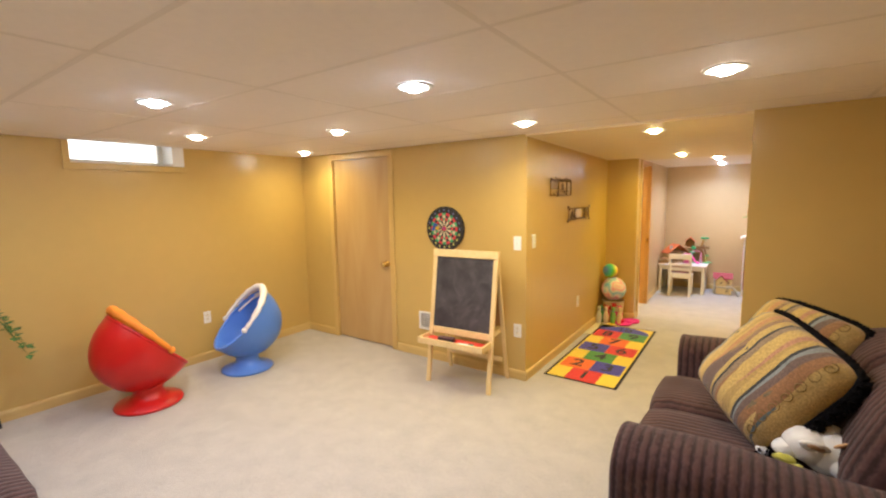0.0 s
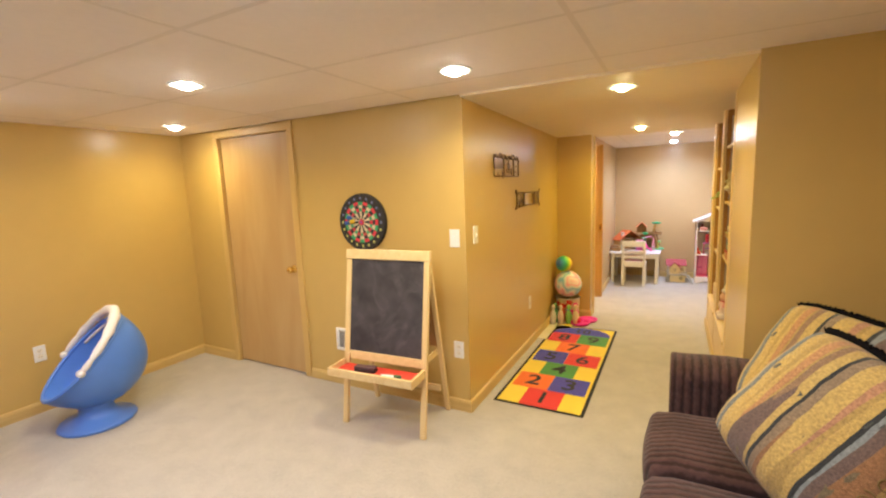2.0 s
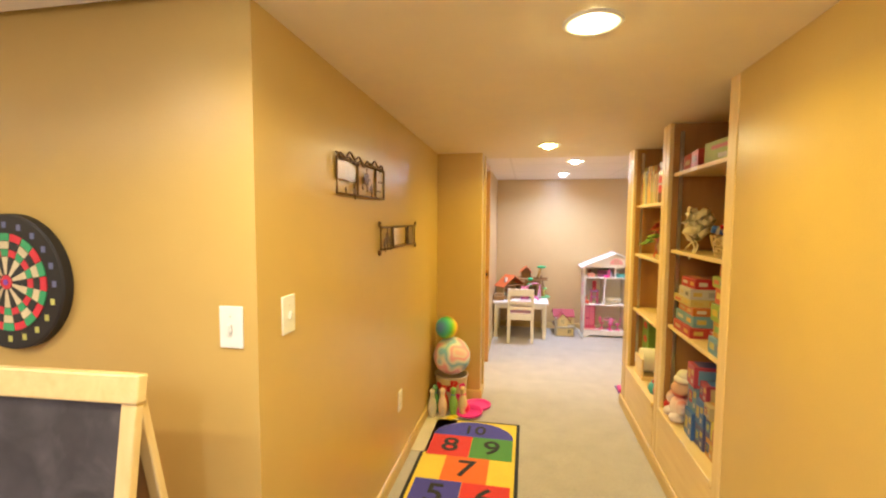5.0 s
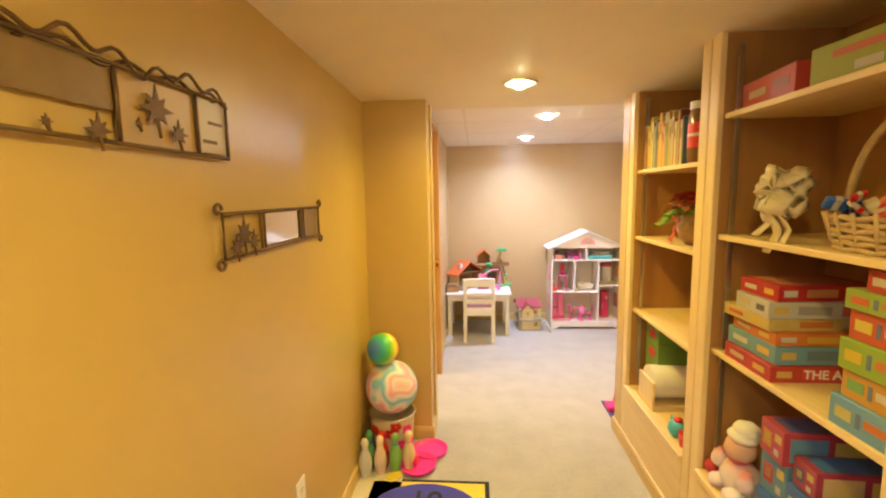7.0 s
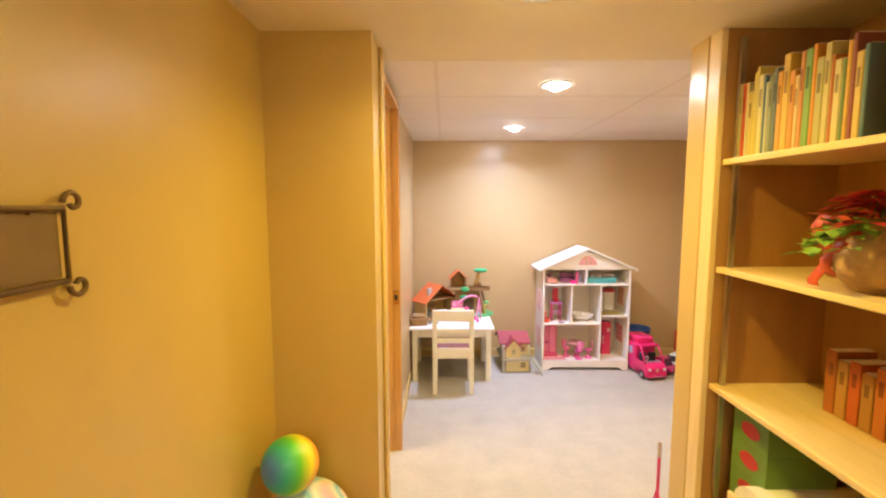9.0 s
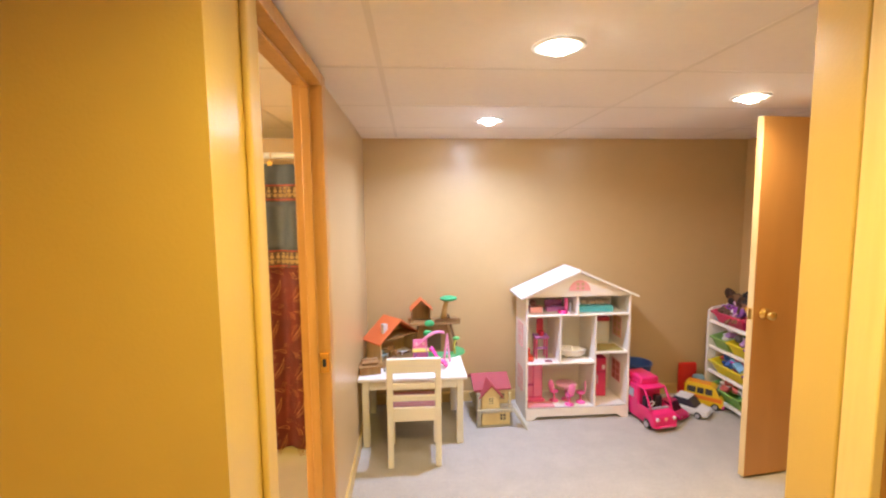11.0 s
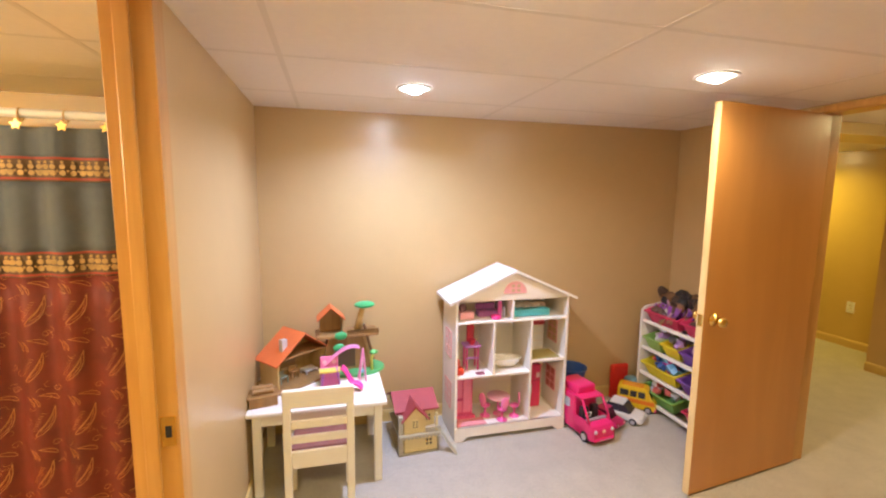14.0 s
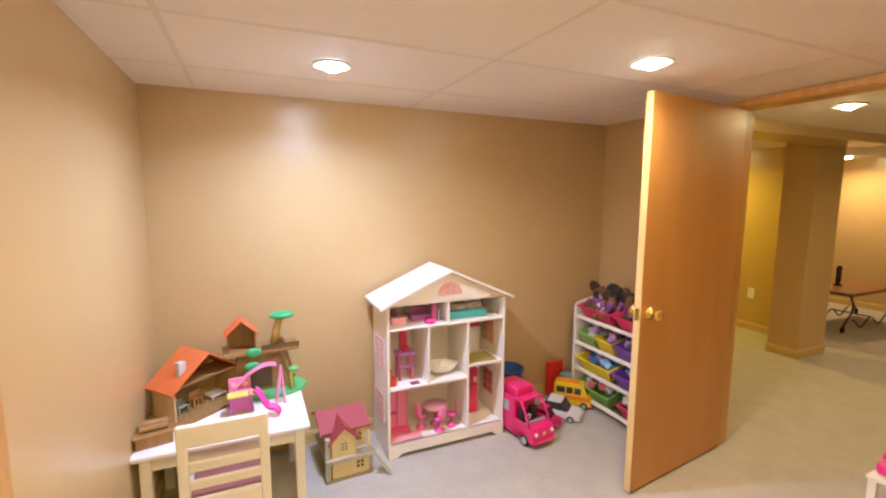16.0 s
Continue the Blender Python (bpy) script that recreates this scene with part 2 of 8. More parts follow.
# pine darkened in its colour for the shade inside the bookcase bays
M_CASE_SHADED = wood("shaded_case_panel", (0.44, 0.22, 0.065), (0.36, 0.17, 0.048), 0.5, stretch=(6, 6, 0.8))
M_WHITE = mat("white_plastic", (0.82, 0.80, 0.75), 0.35, 0.02, bump=0.03)
M_WHITEPAINT = mat("white_painted_wood", (0.84, 0.80, 0.72), 0.4, 0.03, 14, 3, 0.05, 60)
M_CREAM = mat("cream_painted_wood", (0.82, 0.76, 0.62), 0.42, 0.04, 14, 3, 0.06, 60)
M_BRASS = mat("brass", (0.85, 0.58, 0.18), 0.22, 0.05, bump=0.02, metal=1.0)
M_STEEL = mat("steel", (0.62, 0.60, 0.56), 0.35, 0.05, bump=0.02, metal=1.0)
M_BULB = glow("bulb", (1.0, 0.95, 0.86), 270)
M_BULB_W = glow("bulb_warm", (1.0, 0.85, 0.40), 240)
M_BULB_C = glow("bulb_cool", (0.84, 0.92, 1.10), 270)
M_GLOBE = glow("frosted_globe", (1.0, 0.88, 0.62), 12)
M_SKY = glow("bright_window", (0.93, 0.96, 1.0), 5)
M_BLACK = mat("black", (0.018, 0.016, 0.016), 0.6, 0.2, bump=0.1)
M_FRINGE = mat("black_yarn", (0.008, 0.007, 0.007), 0.95, 0.3, 40, 6, 0.3, spec=0.05)


def glass(name):
    ma = bpy.data.materials.new(name)
    ma.use_nodes = True
    p = ma.node_tree.nodes["Principled BSDF"]
    p.inputs["Transmission Weight"].default_value = 1.0
    p.inputs["Roughness"].default_value = 0.02
    p.inputs["IOR"].default_value = 1.45
    return ma


M_GLASS = glass("glass")
PLAIN = {}


def paint(r, g, b, rough=0.4):
    """Moulded plastic, card or paint in one colour, kept once for each colour."""
    key = (r, g, b, rough)
    if key not in PLAIN:
        PLAIN[key] = mat("plastic_%d" % len(PLAIN), (r, g, b), rough, 0.06, 25, 4, 0.04, 120)
    return PLAIN[key]


PINK, HOT, RED, ORANGE, YELLOW = (0.85, 0.25, 0.42), (0.80, 0.03, 0.25), (0.62, 0.02, 0.02), (0.80, 0.20, 0.03), (0.80, 0.58, 0.04)
GREEN, BLUE, NAVY, PURPLE, TEAL = (0.12, 0.38, 0.06), (0.05, 0.15, 0.55), (0.03, 0.05, 0.22), (0.22, 0.06, 0.40), (0.08, 0.40, 0.48)

# ---- structure ----
def structure(name, bm, material, label, smooth=None):
    return lone(name, bm, material, label, "", kind="structure", smooth=smooth)


X_W, X_E, Y_S, Y_D, X_H, X_B = -4.22, 0.93, -0.9, 4.125, -1.35, 0.15
Y_BUMP, X_BUMP, X_P, Y_N, X_R = 6.585, -0.985, -1.035, 9.19, 1.95
TW = 0.07
T = 0.12

structure("floor", boxed(-4.6, -1.2, -0.1, 8.0, 12.0, 0.0), M_CARPET, "cream cut-pile wall-to-wall carpet")

# pale floor added here to bounce more light onto the washroom ceiling
structure("floor_washroom", boxed(-3.1, 5.7, 0.0, X_P - TW, Y_N, 0.006), mat("vinyl_floor", (0.66, 0.58, 0.44), 0.45, 0.06, 8, 2, 0.05), "pale cream vinyl washroom floor, added to bounce light upward")

# west wall with the basement window high up
WY0, WY1, WZ0 = 1.95, 2.80, 1.90
bm = bmesh.new()
box(bm, X_W - 0.3, Y_S, 0, X_W, WY0, 2.3)
box(bm, X_W - 0.3, WY1, 0, X_W, Y_D + T, 2.3)
box(bm, X_W - 0.3, WY0, 0, X_W, WY1, WZ0)
box(bm, X_W - 0.3, WY0, 2.22, X_W, WY1, 2.3)
structure("wall_west", bm, M_WALL, "golden tan painted basement wall with a high window")
structure("wall_south", boxed(X_W - 0.3, Y_S - T, 0, X_E + T, Y_S, 2.3), M_WALL, "golden tan painted wall")
structure("wall_east", boxed(X_E, Y_S, 0, X_E + T, 4.08, 2.3), M_WALL, "golden tan painted wall behind the sofa")
structure("wall_sofa_end", boxed(X_B, 4.08, 0, X_E + T, 4.2, 2.3), M_WALL, "golden tan painted wall")
# wall with the closed door
DX0, DX1, DZ = -3.68, -2.86, 2.0
bm = bmesh.new()
box(bm, X_W, Y_D, 0, DX0 - 0.02, Y_D + T, 2.3)
box(bm, DX1 + 0.02, Y_D, 0, X_H - T, Y_D + T, 2.3)
box(bm, DX0 - 0.02, Y_D, DZ + 0.02, DX1 + 0.02, Y_D + T, 2.3)
structure("wall_door_side", bm, M_WALL, "golden tan painted wall with a closed door")
structure("wall_closet_back", boxed(X_W, Y_D + 0.9, 0, X_H - T, Y_D + 0.98, 2.3), M_WALL, "plain wall closing the space behind the door")
structure("wall_hall_west", boxed(X_H - T, Y_D, 0, X_H, Y_BUMP, 2.3), M_WALL, "golden yellow painted hallway wall")
structure("wall_hall_east", boxed(X_B, 4.2, 0, X_B + 0.1, 4.93, 2.3), M_WALL, "golden yellow painted hallway wall beside the bookcase")
# return wall, and the wall with the doorway to the washroom
JY0, JY1, JZ = 6.80, 7.56, 1.975
bm = bmesh.new()
box(bm, X_H - T, Y_BUMP, 0, X_BUMP, JY0 - 0.02, 2.3)
structure("wall_return", bm, M_WALL, "golden yellow painted wall return")
bm = bmesh.new()
box(bm, X_P - TW, JY1 + 0.02, 0, X_P, Y_N, 2.3)
box(bm, X_P - TW, JY0 - 0.02, JZ + 0.02, X_P, JY1 + 0.02, 2.3)
structure("wall_washroom_side", bm, M_WALL_PALE, "tan painted playroom wall beside the washroom doorway")
structure("wall_north", boxed(-3.2, Y_N, 0, X_R + T, Y_N + T, 2.3), M_WALL_PALE, "tan painted playroom end wall")
# wall with the doorway to the far room
RY0, RY1 = 7.28, 8.19
bm = bmesh.new()
box(bm, X_R, RY1 + 0.02, 0, X_R + T, Y_N, 2.3)
box(bm, X_R, 6.775, 0, X_R + T, RY0 - 0.02, 2.3)
box(bm, X_R, RY0 - 0.02, 2.0, X_R + T, RY1 + 0.02, 2.3)
structure("wall_playroom_east", bm, M_WALL_PALE, "tan painted playroom wall with an open doorway")
structure("wall_playroom_south", boxed(0.60, 6.675, 0, X_R + T, 6.775, 2.3), M_WALL_PALE, "tan painted wall behind the bookcase")
# washroom shell
structure("wall_washroom_west", boxed(-3.2, 5.6, 0, -3.1, Y_N, 2.3), M_WALL, "golden painted washroom wall")
structure("wall_washroom_south", boxed(-3.1, 5.6, 0, X_H - T, 5.7, 2.3), M_WALL, "golden painted washroom wall")
# far room shell
structure("wall_far_east", boxed(7.1, 5.5, 0, 7.2, 11.2, 2.3), M_WALL_PALE, "golden painted far room wall")
structure("wall_far_north", boxed(X_R + T, 11.1, 0, 7.1, 11.2, 2.3), M_WALL, "golden painted far room wall")
structure("wall_far_south", boxed(X_R + T, 5.4, 0, 7.2, 5.5, 2.3), M_WALL, "golden painted far room wall")
structure("wall_far_partition", boxed(4.62, 9.1, 0, 4.72, 11.1, 2.3), M_WALL, "golden painted partition wall")
structure("wall_far_west", boxed(X_R, Y_N + T, 0, X_R + T, 11.2, 2.3), M_WALL, "golden painted far room wall")
structure("wall_far_pillar", boxed(4.06, 8.84, 0, 4.5, 9.1, 2.3), M_WALL_PALE, "tan painted boxed-in column")
structure("wall_far_beam", boxed(X_R + T, 8.52, 1.955, 4.5, 8.84, 2.3), M_WALL_PALE, "tan painted boxed-in ceiling beam")


def tile_ceiling(name, x0, y0, x1, y1, z, xs, ys, px, py, label):
    """Lay-in tiles with a thin grid of bars; xs, ys is a crossing, px, py the spacing."""
    bm = bmesh.new()
    box(bm, x0, y0, z + 0.004, x1, y1, z + 0.05)
    structure(name, bm, M_CEIL, label)
    bars = bmesh.new()
    w = 0.010
    x = xs - px * math.ceil((xs - x0) / px)
    while x < x1:
        if x - w > x0 and x + w < x1:
            box(bars, x - w, y0, z + 0.003, x + w, y1, z + 0.01)
        x += px
    y = ys - py * math.ceil((ys - y0) / py)
    while y < y1:
        if y - w > y0 and y + w < y1:
            box(bars, x0, y - w, z + 0.0033, x1, y + w, z + 0.0102)
        y += py
    structure(name + "_grid", bars, M_TBAR, "thin painted ceiling grid bars")


tile_ceiling("ceiling_room", X_W, Y_S, X_E, 4.1, Z_ROOM, -0.5, 1.956, 1.15, 0.61, "drop ceiling of large cream tiles")
structure("ceiling_room_over_window", boxed(X_W - 0.3, Y_S, 2.24, X_W, 4.1, 2.3), M_CEIL, "cream ceiling tile over the window recess")
ALONG_X = Matrix(((0, 0, 1, 0), (1, 0, 0, 0), (0, 1, 0, 0), (0, 0, 0, 1)))
structure("ceiling_hall", prismed([(4.1, Z_HALL + 0.046), (6.87, Z_HALL - 0.004), (6.87, Z_HALL + 0.3), (4.1, Z_HALL + 0.3)], X_H, 0.72, ALONG_X), M_CEIL_SMOOTH, "smooth painted low hallway ceiling, falling slightly")
tile_ceiling("ceiling_play", X_P, 6.87, X_R, Y_N, Z_PLAY, 0.36, 7.54, 1.145, 0.605, "drop ceiling of cream tiles")
tile_ceiling("ceiling_washroom", -3.1, 5.7, X_P - TW, Y_N, Z_PLAY, -1.44, 8.17, 1.145, 0.605, "drop ceiling of cream tiles in the washroom")
structure("ceiling_far", boxed(X_R + T, 5.5, Z_PLAY, 7.1, 11.1, Z_PLAY + 0.1), M_CEIL, "smooth cream ceiling of the far room")
structure("roof_slab", boxed(-4.6, -1.2, 2.36, 7.4, 11.4, 2.5), M_CEIL_SMOOTH, "plain slab closing the place above")


# baseboards
def baseboard(x0, y0, x1, y1, side):
    """A board 8 cm high with an eased top, on the wall line; side points into the room."""
    a, b = Vector((x0, y0, 0)), Vector((x1, y1, 0))
    d = (b - a).normalized()
    n = Vector((-d.y, d.x, 0)) * side
    prof = [(0, 0), (0.013, 0), (0.013, 0.062), (0.008, 0.078), (0, 0.082)]
    bm = bmesh.new()
    ends = [[bm.verts.new(p + n * u + Vector((0, 0, v))) for u, v in prof] for p in (a, b)]
    for i in range(len(prof)):
        j = (i + 1) % len(prof)
        bm.faces.new((ends[0][i], ends[0][j], ends[1][j], ends[1][i]))
    bm.faces.new(ends[0])
    bm.faces.new(ends[1][::-1])
    structure("baseboard", bm, M_TRIM_H, "golden varnished wood baseboard")


baseboard(X_W, Y_S, X_W, Y_D, -1)
baseboard(X_W + 0.014, Y_D, DX0 - 0.07, Y_D, -1)
baseboard(DX1 + 0.07, Y_D, X_H + 0.013, Y_D, -1)
baseboard(X_H, Y_D, X_H, Y_BUMP, -1)
baseboard(X_H + 0.014, Y_BUMP, X_BUMP + 0.013, Y_BUMP, -1)
baseboard(X_BUMP, Y_BUMP, X_BUMP, JY0 - 0.075, -1)
baseboard(X_B, 4.067, X_B, 4.95, 1)
baseboard(X_B, 4.08, X_E, 4.08, -1)
baseboard(X_P, JY1 + 0.10, X_P, Y_N, -1)
baseboard(X_P + 0.014, Y_N, X_R, Y_N, -1)
baseboard(X_R, RY1 + 0.08, X_R, Y_N - 0.014, 1)
baseboard(4.62, 9.1, 4.62, 11.1, 1)
baseboard(4.06, 8.827, 4.06, 9.1, 1)
baseboard(4.06, 8.84, 4.5, 8.84, -1)
baseboard(7.1, 5.5, 7.1, 11.1, 1)
baseboard(X_E, Y_S, X_E, 4.066, 1)

# closed flush door with its casing
door = thing("door_1", pose(0, 0, 0), "closed flush birch-veneer door in pale wood casing", "door", kind="structure")
part("door_slab", boxed(DX0, Y_D + 0.018, 0.012, DX1, Y_D + 0.055, DZ, 0.002, 1), M_DOOR, door)
bm = bmesh.new()
box(bm, DX0 - 0.065, Y_D - 0.014, 0, DX0 - 0.005, Y_D + 0.03, DZ + 0.005, 0.004)
part("door_casing", bm, M_TRIM, door)
bm = bmesh.new()
box(bm, DX1 + 0.005, Y_D - 0.014, 0, DX1 + 0.065, Y_D + 0.03, DZ + 0.005, 0.004)
part("door_casing", bm, M_TRIM, door)
part("door_casing", boxed(DX0 - 0.065, Y_D - 0.014, DZ + 0.005, DX1 + 0.065, Y_D + 0.03, Z_ROOM - 0.005, 0.004), M_TRIM_H, door)


def knob(parent, m, r=0.026):
    k = part("door_handle", lathed([(0, 0), (0.032, 0), (0.032, 0.006), (0.013, 0.011), (0.012, 0.03), (r, 0.04), (r * 1.08, 0.05), (r * 0.8, 0.062), (0, 0.066)], 20), M_BRASS, parent, "polished brass round knob", m, True)
    return k


knob(door, pose(DX1 - 0.06, Y_D + 0.018, 0.90, 90))

# washroom doorway: oak jambs and casing, strike plate
door = thing("door_2", pose(0, 0, 0), "open doorway with orange oak jambs and casing", "doorway", kind="structure")
part("jamb", boxed(X_P - TW - 0.006, JY1, 0, X_P + 0.034, JY1 + 0.02, JZ, 0.002), M_OAK, door)
part("jamb", boxed(X_BUMP - 0.16, JY0 - 0.02, 0, X_BUMP - 0.002, JY0, JZ, 0.002), M_OAK, door)
part("jamb", boxed(X_P - TW - 0.006, JY0, JZ - 0.001, X_P + 0.034, JY1, JZ + 0.018, 0.002), M_OAK, door)
part("door_stop", boxed(X_P - 0.045, JY1 - 0.013, 0, X_P - 0.012, JY1, JZ, 0.003), M_OAK, door)
part("door_stop", boxed(X_P - 0.045, JY0, JZ - 0.013, X_P - 0.012, JY1 - 0.013, JZ, 0.003), M_OAK, door)
part("door_casing", boxed(X_P, JY1 + 0.021, 0, X_P + 0.030, JY1 + 0.085, JZ + 0.05, 0.006), M_OAK, door)
part("door_casing", boxed(X_BUMP, JY0 - 0.07, 0, X_BUMP + 0.014, JY0 - 0.008, Z_HALL, 0.005), M_TRIM, door)
part("door_casing", boxed(X_P, JY0, JZ + 0.019, X_P + 0.0295, JY1 + 0.021, JZ + 0.05, 0.004), M_OAK, door)
s = part("strike_plate", boxed(X_P - 0.008, JY1 - 0.003, 0.885, X_P + 0.026, JY1 + 0.002, 0.965, 0.001), M_BRASS, door, "brass strike plate")
part("latch_hole", boxed(X_P + 0.002, JY1 - 0.0045, 0.91, X_P + 0.016, JY1 - 0.001, 0.94), M_BLACK, s)

# far doorway, its open door swung into the playroom
door = thing("door_3", pose(0, 0, 0), "wide doorway with varnished wood casing", "doorway", kind="structure")
part("jamb", boxed(X_R - 0.005, RY1, 0, X_R + T + 0.005, RY1 + 0.02, 2.0, 0.002), M_OAK, door)
part("jamb", boxed(X_R - 0.005, RY0 - 0.02, 0, X_R + T + 0.005, RY0, 2.0, 0.002), M_OAK, door)
part("jamb", boxed(X_R - 0.005, RY0, 1.985, X_R + T + 0.005, RY1, 2.003, 0.002), M_OAK, door)
part("door_casing", boxed(X_R - 0.016, RY1 + 0.006, 0, X_R - 0.001, RY1 + 0.066, 2.02, 0.004), M_OAK, door)
part("door_casing", boxed(X_R - 0.016, RY0 - 0.066, 0, X_R - 0.001, RY0 - 0.006, 2.02, 0.004), M_OAK, door)
part("door_casing", boxed(X_R - 0.016, RY0 - 0.006, 1.99, X_R - 0.006, RY1 + 0.006, 2.026, 0.004), M_OAK, door)
W = 0.835
door = thing("door_4", pose(X_R + 0.02, RY1 - 0.005, 0, 0, 0, 187), "open flush door in orange-brown veneer with pale edge", "door", kind="structure")
slab = part("door_slab", boxed(0, -0.018, 0.012, W, 0.018, 1.98, 0.0015, 1), M_DOOR2, door)
part("door_edge", boxed(W, -0.0175, 0.012, W + 0.003, 0.0175, 1.98), M_DOOREDGE, door, "pale raw wood door edge")
knob(door, pose(W - 0.065, 0.018, 0.935, -90))
knob(door, pose(W - 0.065, -0.018, 0.935, 90))
part("latch_plate", boxed(W + 0.003, -0.012, 0.905, W + 0.0045, 0.012, 0.965), M_BRASS, door)
for z in (0.25, 1.0, 1.75):
    part("hinge", lathed([(0, 0), (0.007, 0), (0.007, 0.09), (0, 0.09)], 10, pose(-0.004, -0.018, z)), M_BRASS, door)

# basement window in its recess
win = thing("window_1", pose(0, 0, 0), "bright basement hopper window in white frame", "window", kind="structure")
xg = X_W - 0.22
part("pane", boxed(xg - 0.01, WY0 + 0.05, WZ0 + 0.045, xg - 0.004, WY1 - 0.14, 2.2), M_GLASS, win).visible_shadow = False
for a in ((WY0, WZ0, WY1, WZ0 + 0.045), (WY0, 2.2, WY1, 2.24), (WY0, WZ0 + 0.045, WY0 + 0.05, 2.2), (WY1 - 0.14, WZ0 + 0.045, WY1 - 0.1, 2.2)):
    part("window_frame", boxed(xg - 0.03, a[0], a[1], xg + 0.02, a[2], a[3], 0.004), M_WHITE, win)
part("recess_lining", boxed(X_W - 0.29, WY1 - 0.1, WZ0 + 0.002, X_W + 0.004, WY1 - 0.002, 2.238), M_WHITE, win)
part("window_sill", boxed(X_W - 0.2, WY0 + 0.002, WZ0 + 0.002, X_W + 0.004, WY1 - 0.102, WZ0 + 0.012), M_WHITE, win)
part("window_trim", boxed(X_W, WY0 - 0.05, WZ0 - 0.055, X_W + 0.016, WY1 + 0.01, WZ0 - 0.001, 0.003), M_WALL, win)
part("window_trim", boxed(X_W, WY0 - 0.05, WZ0, X_W + 0.016, WY0 - 0.001, Z_ROOM, 0.003), M_WALL, win)
lone("backdrop", boxed(xg - 0.6, 1.0, 1.6, xg - 0.58, 3.8, 3.0), M_SKY, "pale overcast daylight outside the window", "", kind="structure")


# recessed lights, with fixtures for the unseen added ones too
def can_light(x, y, z, bulb):
    c = thing("ceiling_light", pose(x, y, z), "lit recessed ceiling light with white trim ring", "ceiling light", "recessed ceiling lights")
    part("trim_ring", lathed([(0.052, 0.0), (0.083, 0.0), (0.085, -0.004), (0.080, -0.008), (0.066, -0.006), (0.052, -0.001)], 32), M_WHITE, c, smooth=True)
    part("bulb", lathed([(0.0, -0.025), (0.020, -0.023), (0.031, -0.017), (0.036, -0.009), (0.035, -0.003), (0.032, 0.0), (0, 0.0)], 28), bulb, c, "glowing frosted bulb", smooth=True)


for x, y, z, colour, watts in CANS:
    can_light(x, y, z, M_BULB_W if colour in (WARM, AMBER) else M_BULB_C if colour in (COOL, DAY) else M_BULB)

# ---- first room: things ----
def corduroy(name, colour, axis="X", wale=0.036, depth=0.85):
    ma = mat(name, colour, 0.9, 0.42, 34, 7, 0.0, sheen=0.16, spec=0.12)
    nt = ma.node_tree
    n, l = nt.nodes, nt.links
    tc = n["Texture Coordinate"]
    w = n.new("ShaderNodeTexWave")
    w.wave_type, w.bands_direction, w.wave_profile = "BANDS", axis, "SIN"
    w.inputs["Scale"].default_value = 1.0 / wale * 0.314
    w.inputs["Distortion"].default_value, w.inputs["Detail"].default_value, w.inputs["Detail Scale"].default_value = 1.6, 3, 6
    l.new(tc.outputs["Object"], w.inputs["Vector"])
    f = n.new("ShaderNodeTexNoise")
    f.inputs["Scale"].default_value = 420
    l.new(tc.outputs["Object"], f.inputs["Vector"])
    s = n.new("ShaderNodeMath")
    s.operation = "MULTIPLY_ADD"
    s.inputs[1].default_value = 0.55
    l.new(f.outputs["Fac"], s.inputs[0])
    l.new(w.outputs["Fac"], s.inputs[2])
    bu = n.new("ShaderNodeBump")
    bu.inputs["Strength"].default_value, bu.inputs["Distance"].default_value = depth, 0.006
    # the base colour is darkened in the grooves between the wales
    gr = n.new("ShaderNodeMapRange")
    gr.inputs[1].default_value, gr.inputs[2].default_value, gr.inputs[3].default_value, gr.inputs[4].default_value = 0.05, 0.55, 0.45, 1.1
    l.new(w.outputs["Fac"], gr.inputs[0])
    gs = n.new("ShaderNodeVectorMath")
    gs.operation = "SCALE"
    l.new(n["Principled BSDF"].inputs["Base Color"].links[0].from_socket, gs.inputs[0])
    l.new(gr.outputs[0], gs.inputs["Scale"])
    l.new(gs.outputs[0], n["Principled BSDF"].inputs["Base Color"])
    l.new(s.outputs[0], bu.inputs["Height"])
    l.new(bu.outputs[0], n["Principled BSDF"].inputs["Normal"])
    return ma


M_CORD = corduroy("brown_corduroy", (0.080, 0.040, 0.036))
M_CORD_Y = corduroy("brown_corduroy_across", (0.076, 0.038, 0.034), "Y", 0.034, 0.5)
M_CHALK = mat("chalkboard", (0.048, 0.041, 0.044), 0.75, 0.5, 9, 4.5, 0.05, 40)
nt = M_CHALK.node_tree
sm = nt.nodes.new("ShaderNodeTexNoise")
sm.inputs["Scale"].default_value, sm.inputs["Detail"].default_value, sm.inputs["Distortion"].default_value = 5.5, 6, 1.2
nt.links.new(nt.nodes["Texture Coordinate"].outputs["Object"], sm.inputs["Vector"])
sr = nt.nodes.new("ShaderNodeMapRange")
sr.inputs[1].default_value, sr.inputs[2].default_value, sr.inputs[3].default_value, sr.inputs[4].default_value = 0.50, 0.80, 0.0, 0.16
nt.links.new(sm.outputs["Fac"], sr.inputs[0])
mx = nt.nodes.new("ShaderNodeMix")
mx.data_type = "RGBA"
mix_in = [i for i in mx.inputs if i.type == "RGBA"]
old = nt.nodes["Principled BSDF"].inputs["Base Color"].links[0].from_socket
nt.links.new(sr.outputs[0], mx.inputs[0])
nt.links.new(old, mix_in[0])
mix_in[1].default_value = (0.42, 0.38, 0.36, 1)
nt.links.new([o for o in mx.outputs if o.type == "RGBA"][0], nt.nodes["Principled BSDF"].inputs["Base Color"])
